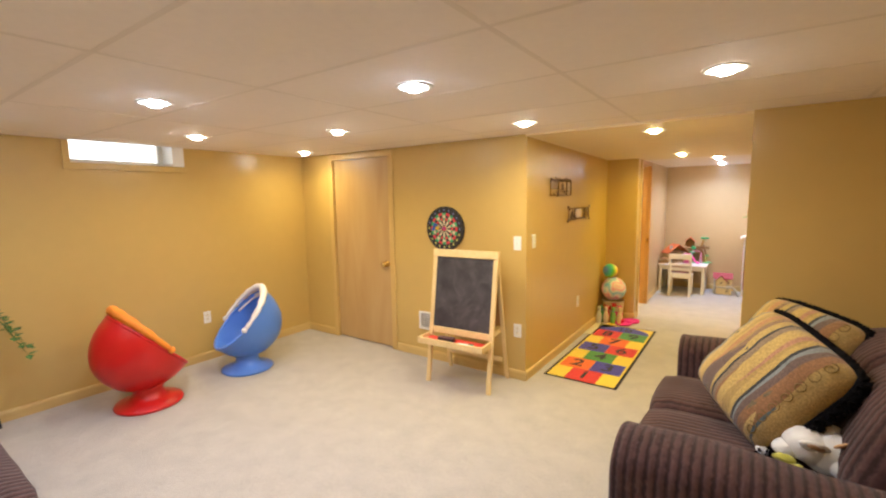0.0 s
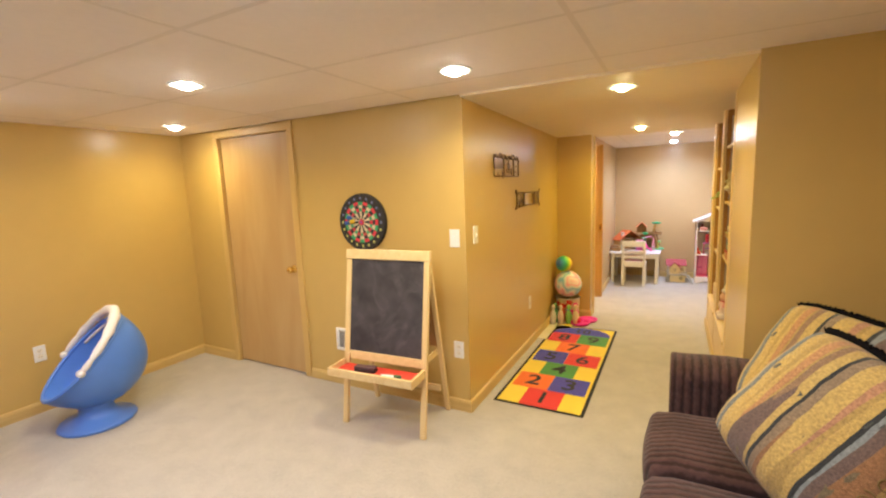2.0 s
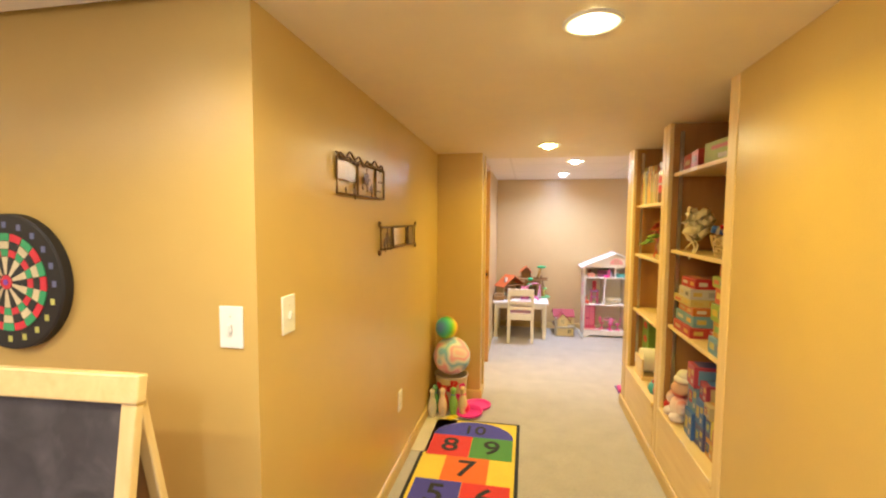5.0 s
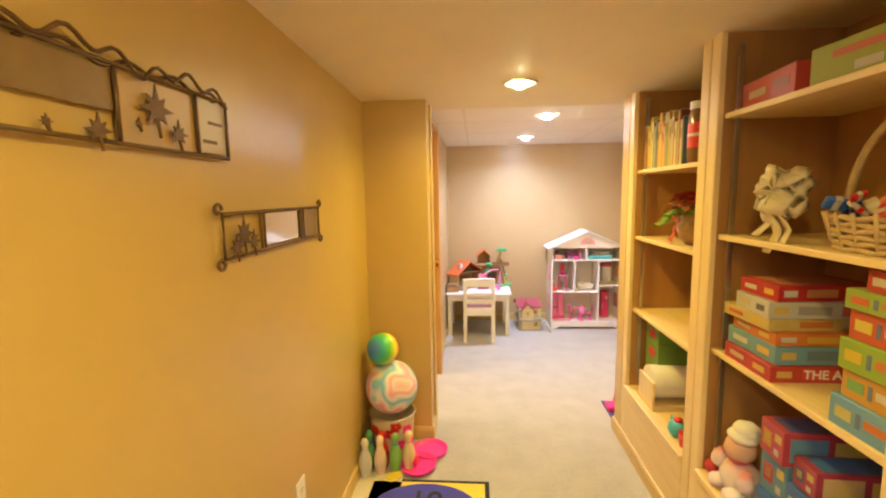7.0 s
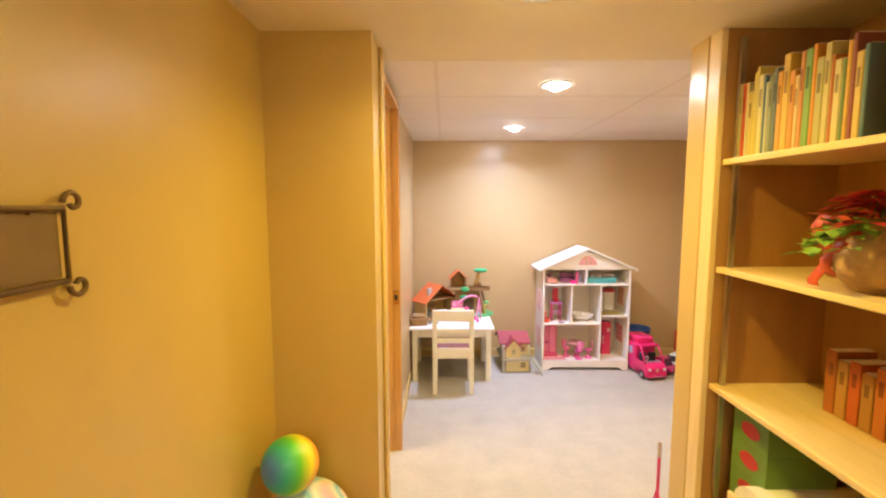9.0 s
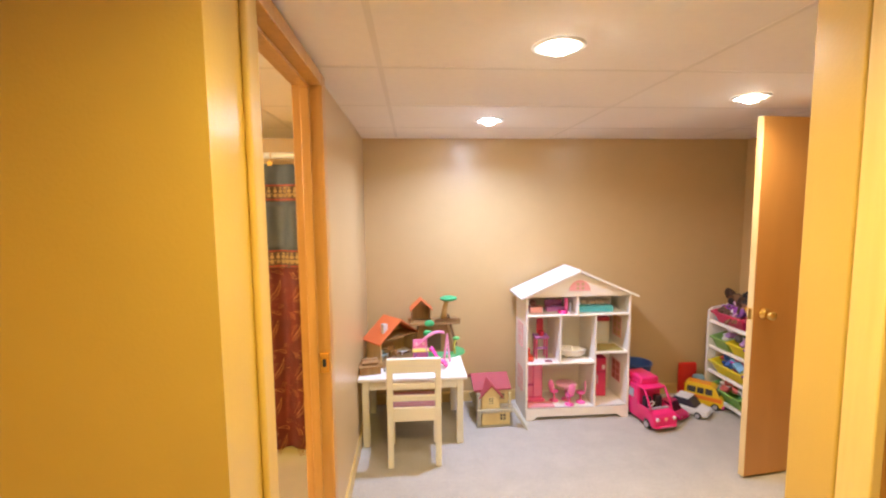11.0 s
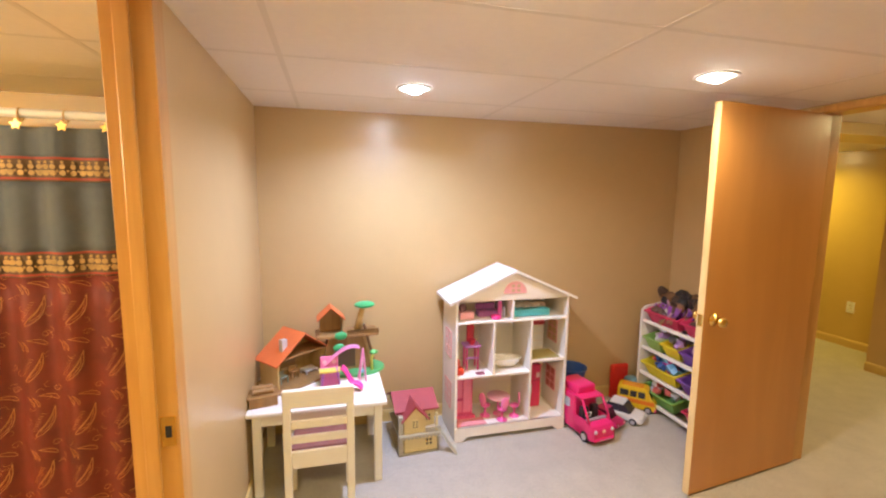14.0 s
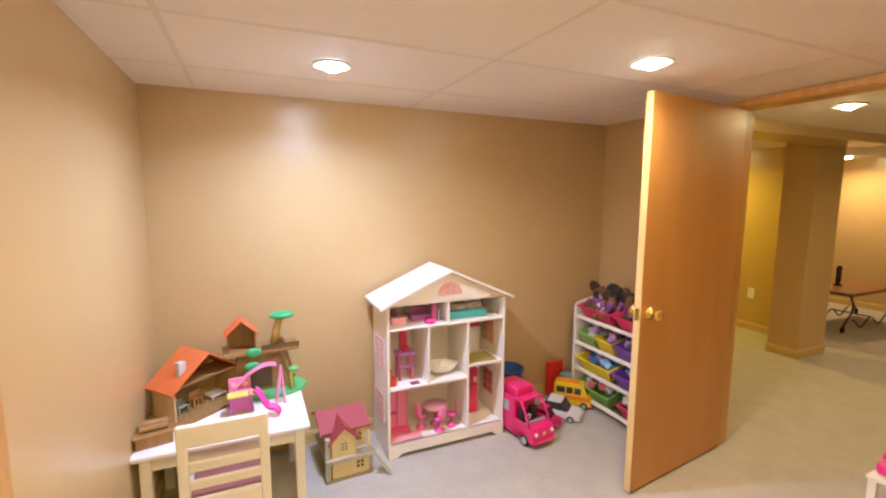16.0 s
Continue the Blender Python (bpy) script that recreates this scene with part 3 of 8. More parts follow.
KILIM = [(0.0, (0.46, 0.31, 0.09)), (0.06, (0.12, 0.14, 0.14)), (0.10, (0.48, 0.32, 0.09)), (0.20, (0.42, 0.21, 0.085)), (0.27, (0.48, 0.33, 0.10)), (0.34, (0.02, 0.022, 0.022)), (0.36, (0.24, 0.17, 0.10)), (0.41, (0.50, 0.34, 0.10)),
         (0.50, (0.40, 0.20, 0.11)), (0.55, (0.48, 0.32, 0.09)), (0.60, (0.02, 0.022, 0.022)), (0.622, (0.22, 0.245, 0.24)), (0.70, (0.02, 0.022, 0.022)), (0.722, (0.52, 0.36, 0.12)), (0.80, (0.46, 0.31, 0.10))]


def kilim(name):
    """Flame-patterned weave: long ragged patches between stripes, with short dark dashes."""
    ma = striped(name, KILIM, (1, 0.03, 0), 0.56, warp=0.007, bump=0.9, offset=0.45)
    n, l = ma.node_tree.nodes, ma.node_tree.links
    p, tc = n["Principled BSDF"], n["Texture Coordinate"]
    stripes = p.inputs["Base Color"].links[0].from_socket

    def cells(stretch, stops):
        mp = n.new("ShaderNodeMapping")
        mp.inputs["Scale"].default_value = stretch
        mp.inputs["Rotation"].default_value = (0, 0, 0.22)
        l.new(tc.outputs["Object"], mp.inputs[0])
        vo = n.new("ShaderNodeTexVoronoi")
        vo.distance = "MANHATTAN"
        vo.inputs["Scale"].default_value = 1.0
        l.new(mp.outputs[0], vo.inputs["Vector"])
        se = n.new("ShaderNodeSeparateColor")
        l.new(vo.outputs["Color"], se.inputs[0])
        rp = n.new("ShaderNodeValToRGB")
        rp.color_ramp.interpolation = "CONSTANT"
        for k, (pos, c) in enumerate(stops):
            e = rp.color_ramp.elements[k] if k < 2 else rp.color_ramp.elements.new(pos)
            e.position, e.color = pos, (*c, 1)
        l.new(se.outputs[0], rp.inputs[0])
        return rp.outputs[0], se.outputs[1]

    def blend(fac, a, b):
        mx = n.new("ShaderNodeMix")
        mx.data_type = "RGBA"
        ins = [i for i in mx.inputs if i.type == "RGBA"]
        l.new(fac, mx.inputs[0])
        l.new(a, ins[0])
        l.new(b, ins[1])
        return [o for o in mx.outputs if o.type == "RGBA"][0]

    def above(sock, limit):
        m_ = n.new("ShaderNodeMath")
        m_.operation = "GREATER_THAN"
        m_.inputs[1].default_value = limit
        l.new(sock, m_.inputs[0])
        return m_.outputs[0]

    col, pick = cells((24, 2.2, 0.6), [(0.0, (0.38, 0.25, 0.07)), (0.22, (0.25, 0.15, 0.08)), (0.40, (0.27, 0.13, 0.05)), (0.56, (0.40, 0.27, 0.08)), (0.70, (0.10, 0.13, 0.125)), (0.82, (0.14, 0.09, 0.07)), (0.9, (0.36, 0.22, 0.06))])
    out = blend(above(pick, 0.76), stripes, col)
    dash, pick2 = cells((60, 26, 3), [(0.0, (0.06, 0.065, 0.055)), (0.5, (0.16, 0.12, 0.06))])
    out = blend(above(pick2, 0.985), out, dash)
    sp = n.new("ShaderNodeTexNoise")
    sp.inputs["Scale"].default_value, sp.inputs["Detail"].default_value = 130, 3
    l.new(tc.outputs["Object"], sp.inputs["Vector"])
    mr = n.new("ShaderNodeMapRange")
    mr.inputs[1].default_value, mr.inputs[2].default_value, mr.inputs[3].default_value, mr.inputs[4].default_value = 0.3, 0.7, 0.75, 1.3
    l.new(sp.outputs["Fac"], mr.inputs[0])
    sc = n.new("ShaderNodeVectorMath")
    sc.operation = "SCALE"
    l.new(out, sc.inputs[0])
    l.new(mr.outputs[0], sc.inputs["Scale"])
    l.new(sc.outputs[0], p.inputs["Base Color"])
    return ma


M_KILIM = kilim("kilim_weave")


def egg_chair(m, shell_mat, hood_mat, hood_label, label):
    """A child's swivel egg seat: a hollow shell cut open on a slant, a folded hood and a flared foot."""
    c = thing("egg_chair", m, label, "chair", "egg chairs")
    tilt = pose(0.03, 0, 0.50, 0, 45, 0)
    a, b, d = 0.345, 0.285, 0.395
    bm = bmesh.new()
    rings = 14
    for k, s in enumerate((1.0, 0.945)):
        prof = []
        for i in range(rings + 1):
            th = math.pi / 2 * i / rings
            prof.append((math.sin(th) ** 0.9 * s, -math.cos(th) * d * s))
        lathe(bm, prof, 40, tilt @ Matrix.Diagonal((a, b, 1, 1)))
    shell = part("shell", bm, shell_mat, c, smooth=True)
    rim = [tilt @ Vector((a * 0.975 * math.cos(t), b * 0.975 * math.sin(t), 0.0)) for t in [2 * math.pi * i / 48 for i in range(48)]]
    part("rim", tubed(rim, 0.014, 8, True), shell_mat, c, smooth=True)
    band = []
    for i in range(25):
        t = radians(78 + 204 * i / 24)
        lift = 0.02 + 0.035 * math.sin(math.pi * i / 24)
        band.append(tilt @ Vector((a * 1.0 * math.cos(t), b * 1.02 * math.sin(t), lift)))
    hood = part("hood", tubed(band, [0.014 + 0.021 * math.sin(math.pi * i / 24) + 0.005 * math.sin(i * 2.3) for i in range(25)], 10), hood_mat, c, hood_label, smooth=True)
    for p in (band[0], band[-1]):
        part("pivot_knob", balled(0.026, Matrix.Translation(p), 12, 8), hood_mat, hood, smooth=True)
    for k in range(3):
        t0 = 100 + 45 * k
        fold = [tilt @ Vector((a * 0.93 * math.cos(radians(t0 + 70 * j / 8)), b * 0.93 * math.sin(radians(t0 + 70 * j / 8)), 0.012 - 0.02 * k)) for j in range(9)]
        part("hood_fold", tubed(fold, 0.011, 6), hood_mat, hood, smooth=True)
    part("foot", lathed([(0, 0.0), (0.225, 0.0), (0.235, 0.012), (0.225, 0.028), (0.15, 0.052), (0.11, 0.085), (0.10, 0.125), (0.13, 0.165), (0, 0.165)], 40), shell_mat, c, smooth=True)
    return c


egg_chair(pose(-3.66, 2.13, 0, 0, 0, 86), mat("red_shell", (0.58, 0.012, 0.010), 0.32, 0.05, 20, 3, 0.04, 80), mat("orange_cloth", (0.85, 0.26, 0.02), 0.7, 0.08, 30, 4, 0.2),
          "orange cloth folded hood", "red plastic swivel egg chair with orange folded hood")
egg_chair(pose(-3.67, 2.97, 0, 0, 0, -103) @ Matrix.Scale(0.965, 4), mat("blue_shell", (0.10, 0.24, 0.68), 0.34, 0.05, 20, 3, 0.04, 80), mat("white_cloth", (0.82, 0.78, 0.72), 0.8, 0.08, 30, 4, 0.3),
          "white cloth folded hood", "blue plastic swivel egg chair with white folded hood")


# loveseat along the east wall
def cushion(bm, x0, y0, z0, x1, y1, z1, r, puff=0.02, seg=4):
    """A stuffed block: rounded edges and bulging faces."""
    vs0 = set(bm.verts)
    box(bm, x0, y0, z0, x1, y1, z1)
    mine = [e for e in bm.edges if not (set(e.verts) & vs0)]
    bmesh.ops.subdivide_edges(bm, edges=mine, cuts=7, use_grid_fill=True)
    cx, cy, cz = (x0 + x1) / 2, (y0 + y1) / 2, (z0 + z1) / 2
    hx, hy, hz = (x1 - x0) / 2, (y1 - y0) / 2, (z1 - z0) / 2
    for v in bm.verts:
        if v in vs0:
            continue
        p = Vector((v.co.x - cx, v.co.y - cy, v.co.z - cz))
        q = Vector((max(-hx + r, min(hx - r, p.x)), max(-hy + r, min(hy - r, p.y)), max(-hz + r, min(hz - r, p.z))))
        dd = p - q
        if dd.length > 1e-6:
            p = q + dd.normalized() * r
        u = Vector((p.x / hx, p.y / hy, p.z / hz))
        p.z += puff * (1 - u.x ** 2) * (1 - u.y ** 2) * (1 if p.z > 0 else -0.2)
        p.x += puff * 0.7 * (1 - u.z ** 2) * (1 - u.y ** 2) * (1 if p.x > 0 else -1)
        p += noise.noise_vector(Vector(v.co) * 5) * 0.006
        v.co = p + Vector((cx, cy, cz))
    return bm


sofa = thing("loveseat", pose(0, 0, 0), "dark brown corduroy loveseat with rounded arms and cushions", "sofa")
part("base", boxed(-0.16, 2.50, 0.06, 0.86, 4.02, 0.30, 0.03, 3), M_CORD, sofa, smooth=40)


def arm(y0, y1, x0, h=0.625):
    bm = bmesh.new()
    w, n = (y1 - y0) / 2, 14
    cyc = [(y0, 0.05)] + [((y0 + y1) / 2 - w * 1.04 * math.cos(math.pi * i / n), h - w * 0.75 + w * 0.75 * math.sin(math.pi * i / n)) for i in range(n + 1)] + [(y1, 0.05)]
    cols = [(x0 + 0.02, 0.94), (x0, 0.985), (x0 + 0.012, 1.0)] + [(x0 + 0.06 + (0.86 - x0 - 0.06) * i / 10, 1.0) for i in range(11)]
    rings = []
    for j, (x, s) in enumerate(cols):
        sag = 0.012 * math.sin(max(0, j - 3) * 0.7)
        rings.append([bm.verts.new((x, (y - (y0 + y1) / 2) * s + (y0 + y1) / 2, z * s + sag * (z > 0.2))) for y, z in cyc])
    for a, b in zip(rings, rings[1:]):
        for i in range(len(cyc) - 1):
            bm.faces.new((a[i], a[i + 1], b[i + 1], b[i]))
    bm.faces.new(rings[0])
    bm.faces.new(rings[-1][::-1])
    return bm


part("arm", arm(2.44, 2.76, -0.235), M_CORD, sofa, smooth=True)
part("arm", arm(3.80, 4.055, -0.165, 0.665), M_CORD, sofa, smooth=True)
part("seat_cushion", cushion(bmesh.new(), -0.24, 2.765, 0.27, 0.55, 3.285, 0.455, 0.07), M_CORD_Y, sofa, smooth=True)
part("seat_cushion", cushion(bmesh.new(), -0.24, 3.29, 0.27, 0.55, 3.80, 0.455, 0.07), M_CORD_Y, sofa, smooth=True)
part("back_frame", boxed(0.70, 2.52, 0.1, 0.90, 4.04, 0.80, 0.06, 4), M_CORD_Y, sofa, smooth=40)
for y0, y1 in ((2.765, 3.285), (3.29, 3.80)):
    bm = cushion(bmesh.new(), 0.46, y0, 0.44, 0.70, y1, 0.90, 0.10, 0.03)
    for v in bm.verts:
        v.co.x += (v.co.z - 0.44) * 0.36
    part("back_cushion", bm, M_CORD_Y, sofa, smooth=True)


M_SCROLL = paint(0.20, 0.13, 0.04, 0.95)


def throw_pillow(m, size, label):
    t = thing("throw_pillow", m, label, "pillow", "throw pillows")
    bm = bmesh.new()
    n, h = 22, 0.135
    grid = {}
    for s in (1, -1):
        for i in range(n + 1):
            for j in range(n + 1):
                u, v = 2 * i / n - 1, 2 * j / n - 1
                if s == -1 and (i in (0, n) or j in (0, n)):
                    grid[s, i, j] = grid[1, i, j]
                    continue
                pin = 1 + 0.005 * (1 - u * u) * v * v - 0.0
                pv = 1 + 0.005 * (1 - v * v) * u * u
                z = s * h * ((1 - u ** 4) * (1 - v ** 4)) ** 0.55
                z += 0.008 * noise.noise(Vector((u * 3, v * 3, s)))
                cut = 1 - 0.10 * (u * v) ** 4
                grid[s, i, j] = bm.verts.new((u * size / 2 * pv * cut, v * size / 2 * pin * cut, z))
    for s in (1, -1):
        for i in range(n):
            for j in range(n):
                bm.faces.new((grid[s, i, j], grid[s, i + 1, j], grid[s, i + 1, j + 1], grid[s, i, j + 1]))
    part("cover", bm, M_KILIM, t, smooth=True)
    bm = bmesh.new()
    rnd = random.Random(3)
    per = 150
    edge = []
    for k in range(per):
        q = 4 * k / per
        side, f = int(q), (q - int(q)) * 2 - 1
        bow = 1 + 0.005 * (1 - f * f)
        u, v = ((f, -bow), (bow, f), (-f, bow), (-bow, -f))[side]
        edge.append(Vector((u, v, 0)) * size / 2 * (1 - 0.10 * (u * v) ** 4))
    # brush fringe along two edges only
    trimmed = edge[per // 4:3 * per // 4 + 1]
    tube(bm, trimmed, 0.019, 8)
    for k, p in enumerate(trimmed):
        reach = 1.9 if k < per // 4 else 1.0
        for j in range(9):
            d = (p.normalized() + Vector((rnd.uniform(-0.7, 0.7), rnd.uniform(-0.7, 0.7), rnd.uniform(-0.8, 0.8)))).normalized() * rnd.uniform(0.017, 0.026) * reach
            tube(bm, [p, p + d * 0.6, p + d + Vector((0, 0, rnd.uniform(-0.008, 0.008)))], [0.007, 0.006, 0.003], 4)
    part("fringe", bm, M_FRINGE, t, "thick black brush fringe", smooth=True)
    # woven key border
    for k in range(7):
        bm = bmesh.new()
        y = -0.195 + 0.065 * k
        pts = [(0.190 - 0.022 * math.cos(a + 0.8) * (1 - a / 11), y + 0.028 * math.sin(a + 0.8) * (1 - a / 11), 0.0) for a in [0.5 * i for i in range(16)]]
        out = []
        for x, yy, _ in pts:
            u, v = x / (size / 2), yy / (size / 2)
            out.append((x, yy, h * max(0.0, (1 - u ** 4) * (1 - v ** 4)) ** 0.55 + 0.0005))
        tube(bm, out, 0.0026, 5)
        part("border_scroll", bm, M_SCROLL, t, "dark woven scroll motif", smooth=True)
    return t


def basis(o, ex, ez):
    """A pose at o with its z axis along ez and its x axis as near ex as may be."""
    ez = Vector(ez).normalized()
    ex = Vector(ex)
    ex = (ex - ez * ex.dot(ez)).normalized()
    ey = ez.cross(ex)
    mm = Matrix((ex, ey, ez)).transposed().to_4x4()
    return Matrix.Translation(o) @ mm


throw_pillow(basis((0.275, 3.20, 0.735), (0.27, -0.36, -0.15), (-0.53, -0.63, 0.56)), 0.52, "striped gold and brown kilim pillow with black fringe")
throw_pillow(basis((0.375, 3.66, 0.735), (0.33, -0.30, -0.06), (-0.50, -0.63, 0.59)), 0.52, "striped gold and brown kilim pillow with black fringe, behind another")

plush = thing("plush_toy", pose(0.035, 0.015, 0), "white plush animal lying on the loveseat", "soft toy")
bm = bmesh.new()
ball(bm, 0.100, pose(0.445, 2.985, 0.535, 0, 0, 20), 32, 20, (1.1, 0.85, 0.88))
ball(bm, 0.080, pose(0.365, 2.955, 0.560, 0, 25, 10), 28, 18, (1.05, 0.9, 0.85))
ball(bm, 0.045, pose(0.300, 2.935, 0.535), 20, 14, (1.1, 0.9, 0.8))
ball(bm, 0.045, pose(0.385, 2.895, 0.585, 35, 20, 30), 18, 12, (1.35, 0.35, 0.7))
ball(bm, 0.045, pose(0.425, 3.005, 0.620, -30, 10, 20), 18, 12, (1.3, 0.35, 0.7))
ball(bm, 0.030, pose(0.245, 2.965, 0.485), 16, 12, (1.5, 0.9, 0.7))
ball(bm, 0.050, pose(0.49, 2.91, 0.515), 20, 14, (1.2, 0.9, 0.9))
for v in bm.verts:
    v.co += noise.noise_vector(v.co * 26) * 0.006
part("body", bm, mat("plush", (0.84, 0.83, 0.76), 0.95, 0.10, 40, 8, 0.8, 260, sheen=0.5), plush, smooth=True)
M_TUFT = mat("yellow_green_plush", (0.55, 0.52, 0.08), 0.95, 0.2, 40, 8, 0.8, 260, sheen=0.4)
for x, y, z, r in ((0.292, 2.897, 0.508, 0.026), (0.335, 2.875, 0.492, 0.020)):
    bm = balled(r, pose(x, y, z), 16, 10, (1.5, 0.7, 0.7))
    for v in bm.verts:
        v.co += noise.noise_vector(v.co * 60) * 0.007
    part("ribbon", bm, M_TUFT, plush, "yellow-green ribbon round the neck", smooth=True)
M_EARLINE = mat("tan_plush", (0.55, 0.33, 0.16), 0.95, 0.2, 40, 8, 0.8, 260, sheen=0.4)
for x, y, z, ry in ((0.385, 2.879, 0.590, 20), (0.465, 2.90, 0.615, -10)):
    part("ear_lining", balled(0.030, pose(x, y, z, 35, ry, 30), 14, 10, (1.2, 0.25, 0.5)), M_EARLINE, plush, "tan inner ear", smooth=True)


# easel chalkboard
easel = thing("easel", pose(-1.768, 3.69, 0, 0, 0, 3.5), "pale wood children's easel with black chalkboard", "easel")
LEAN_F = pose(0, 0, 0, -8.6)
for sx in (-1, 1):
    part("front_post", boxed(sx * 0.286 - 0.019, -0.012, 0.0, sx * 0.286 + 0.019, 0.012, 1.15, 0.004, 2, LEAN_F), M_PINE, easel)
    part("back_post", boxed(sx * 0.285 - 0.016, -0.011, 0.0, sx * 0.285 + 0.016, 0.011, 1.12, 0.004, 2, pose(0, 0.385, 0, 11)), M_PINE, easel)
    part("side_brace", boxed(sx * 0.262 - 0.008, 0.05, 0.43, sx * 0.262 + 0.008, 0.31, 0.465, 0.003), M_PINE_H, easel)
part("top_rail", boxed(-0.309, -0.016, 1.085, 0.309, 0.014, 1.15, 0.005, 2, LEAN_F), M_PINE_H, easel)
part("bottom_rail", boxed(-0.275, -0.010, 0.43, 0.275, 0.010, 0.485, 0.003, 2, LEAN_F), M_PINE_H, easel)
part("chalkboard", boxed(-0.276, -0.004, 0.485, 0.276, 0.006, 1.086, 0, 1, LEAN_F), M_CHALK, easel, "black chalkboard with rubbed chalk smears")
part("back_rail", boxed(-0.27, 0.30, 0.17, 0.27, 0.318, 0.21, 0.003), M_PINE_H, easel)
part("back_board", boxed(-0.268, -0.004, 0.50, 0.268, 0.004, 1.08, 0, 1, pose(0, 0.385, 0, 11)), paint(0.45, 0.22, 0.08, 0.6), easel, "brown hardboard back panel")
tray = part("tray", boxed(-0.285, -0.115, 0.385, 0.285, 0.055, 0.395, 0.002), paint(0.62, 0.05, 0.03, 0.5), easel, "red tray bottom")
part("tray_edge", boxed(-0.30, -0.132, 0.378, 0.30, -0.115, 0.43, 0.004), M_PINE_H, tray)
for sx in (-1, 1):
    part("tray_edge", boxed(sx * 0.292 - 0.008, -0.115, 0.378, sx * 0.292 + 0.008, 0.04, 0.43, 0.004), M_PINE_H, tray)
em = easel.matrix_basis
e = thing("chalk_eraser", em @ pose(-0.08, -0.03, 0.395, 0, 0, 6), "black felt chalk eraser lying in the easel tray", "eraser")
part("felt", boxed(-0.07, -0.025, 0.0, 0.07, 0.025, 0.022, 0.004), M_BLACK, e)
part("grip", boxed(-0.07, -0.024, 0.022, 0.07, 0.024, 0.036, 0.005), paint(0.10, 0.05, 0.05, 0.5), e)
e = thing("marker", em @ pose(0.12, -0.06, 0.395 + 0.010, 0, 90, 12), "white marker pen lying in the easel tray", "marker")
part("barrel", lathed([(0, -0.06), (0.0095, -0.06), (0.0095, 0.02), (0, 0.02)], 12), M_WHITE, e, smooth=30)
part("cap", lathed([(0, 0.02), (0.0105, 0.02), (0.0105, 0.06), (0.006, 0.066), (0, 0.066)], 12), paint(0.05, 0.16, 0.08), e, "dark green cap", smooth=30)


# dartboard
def dartboard():
    d = thing("dartboard", pose(-2.157, Y_D, 1.292, 90), "round dartboard with red, green, black and cream segments", "dartboard")
    R = 0.205
    part("body", lathed([(0, 0), (R, 0), (R, 0.026), (R * 0.97, 0.030), (0, 0.030)], 48), M_BLACK, d, smooth=30)
    cols = {"black": paint(0.03, 0.03, 0.03, 0.7), "cream": paint(0.66, 0.56, 0.36, 0.8), "red": paint(0.66, 0.04, 0.06, 0.7), "green": paint(0.05, 0.36, 0.15, 0.7)}

    def sector(bm, r0, r1, a0, a1, z):
        n = 3
        poly = arc(0, 0, r1, a0, a1, n) + arc(0, 0, r0, a1, a0, n)
        prism(bm, poly, z - 0.004, z)
    for k in range(20):
        a0, a1 = 18 * k - 9 + 0.5, 18 * k + 9 - 0.5
        odd = k % 2
        for r0, r1, c in ((0.022, 0.078, "cream" if odd else "black"), (0.078, 0.100, "green" if odd else "red"), (0.100, 0.124, "cream" if odd else "black"), (0.124, 0.148, "green" if odd else "red")):
            bm = bmesh.new()
            sector(bm, r0 + 0.0012, r1 - 0.0012, a0, a1, 0.0335)
            part("segment", bm, cols[c], d)
        part("number_mark", boxed(-0.007, -0.009, 0.029, 0.007, 0.009, 0.0315, 0, 1, pose(0.172 * math.cos(radians(18 * k)), 0.172 * math.sin(radians(18 * k)), 0)), paint(0.55, 0.55, 0.15, 0.7) if 9 < k < 20 else paint(0.14, 0.16, 0.30, 0.7), d)
    part("bull_ring", lathed([(0.0, 0.03), (0.021, 0.03), (0.021, 0.034), (0, 0.034)], 20), cols["red"], d)
    part("bull", lathed([(0.0, 0.03), (0.009, 0.03), (0.009, 0.0355), (0, 0.0355)], 16), paint(*PURPLE), d)
    for k, (x, y, c) in enumerate(((-0.035, 0.03, BLUE), (-0.01, 0.012, YELLOW), (-0.055, 0.012, BLUE))):
        t = thing("dart", d.matrix_basis @ pose(x, y, 0.034, 8 * k - 6, -18, 0), "small plastic dart stuck in the dartboard", "dart", "darts")
        part("barrel", lathed([(0, 0), (0.0025, 0.004), (0.004, 0.03), (0.002, 0.05), (0, 0.052)], 8), M_STEEL, t, smooth=True)
        for a in (0, 90):
            part("flight", boxed(-0.014, -0.0005, 0.045, 0.014, 0.0005, 0.085, 0, 1, pose(0, 0, 0, 0, 0, a)), paint(*c), t)


dartboard()


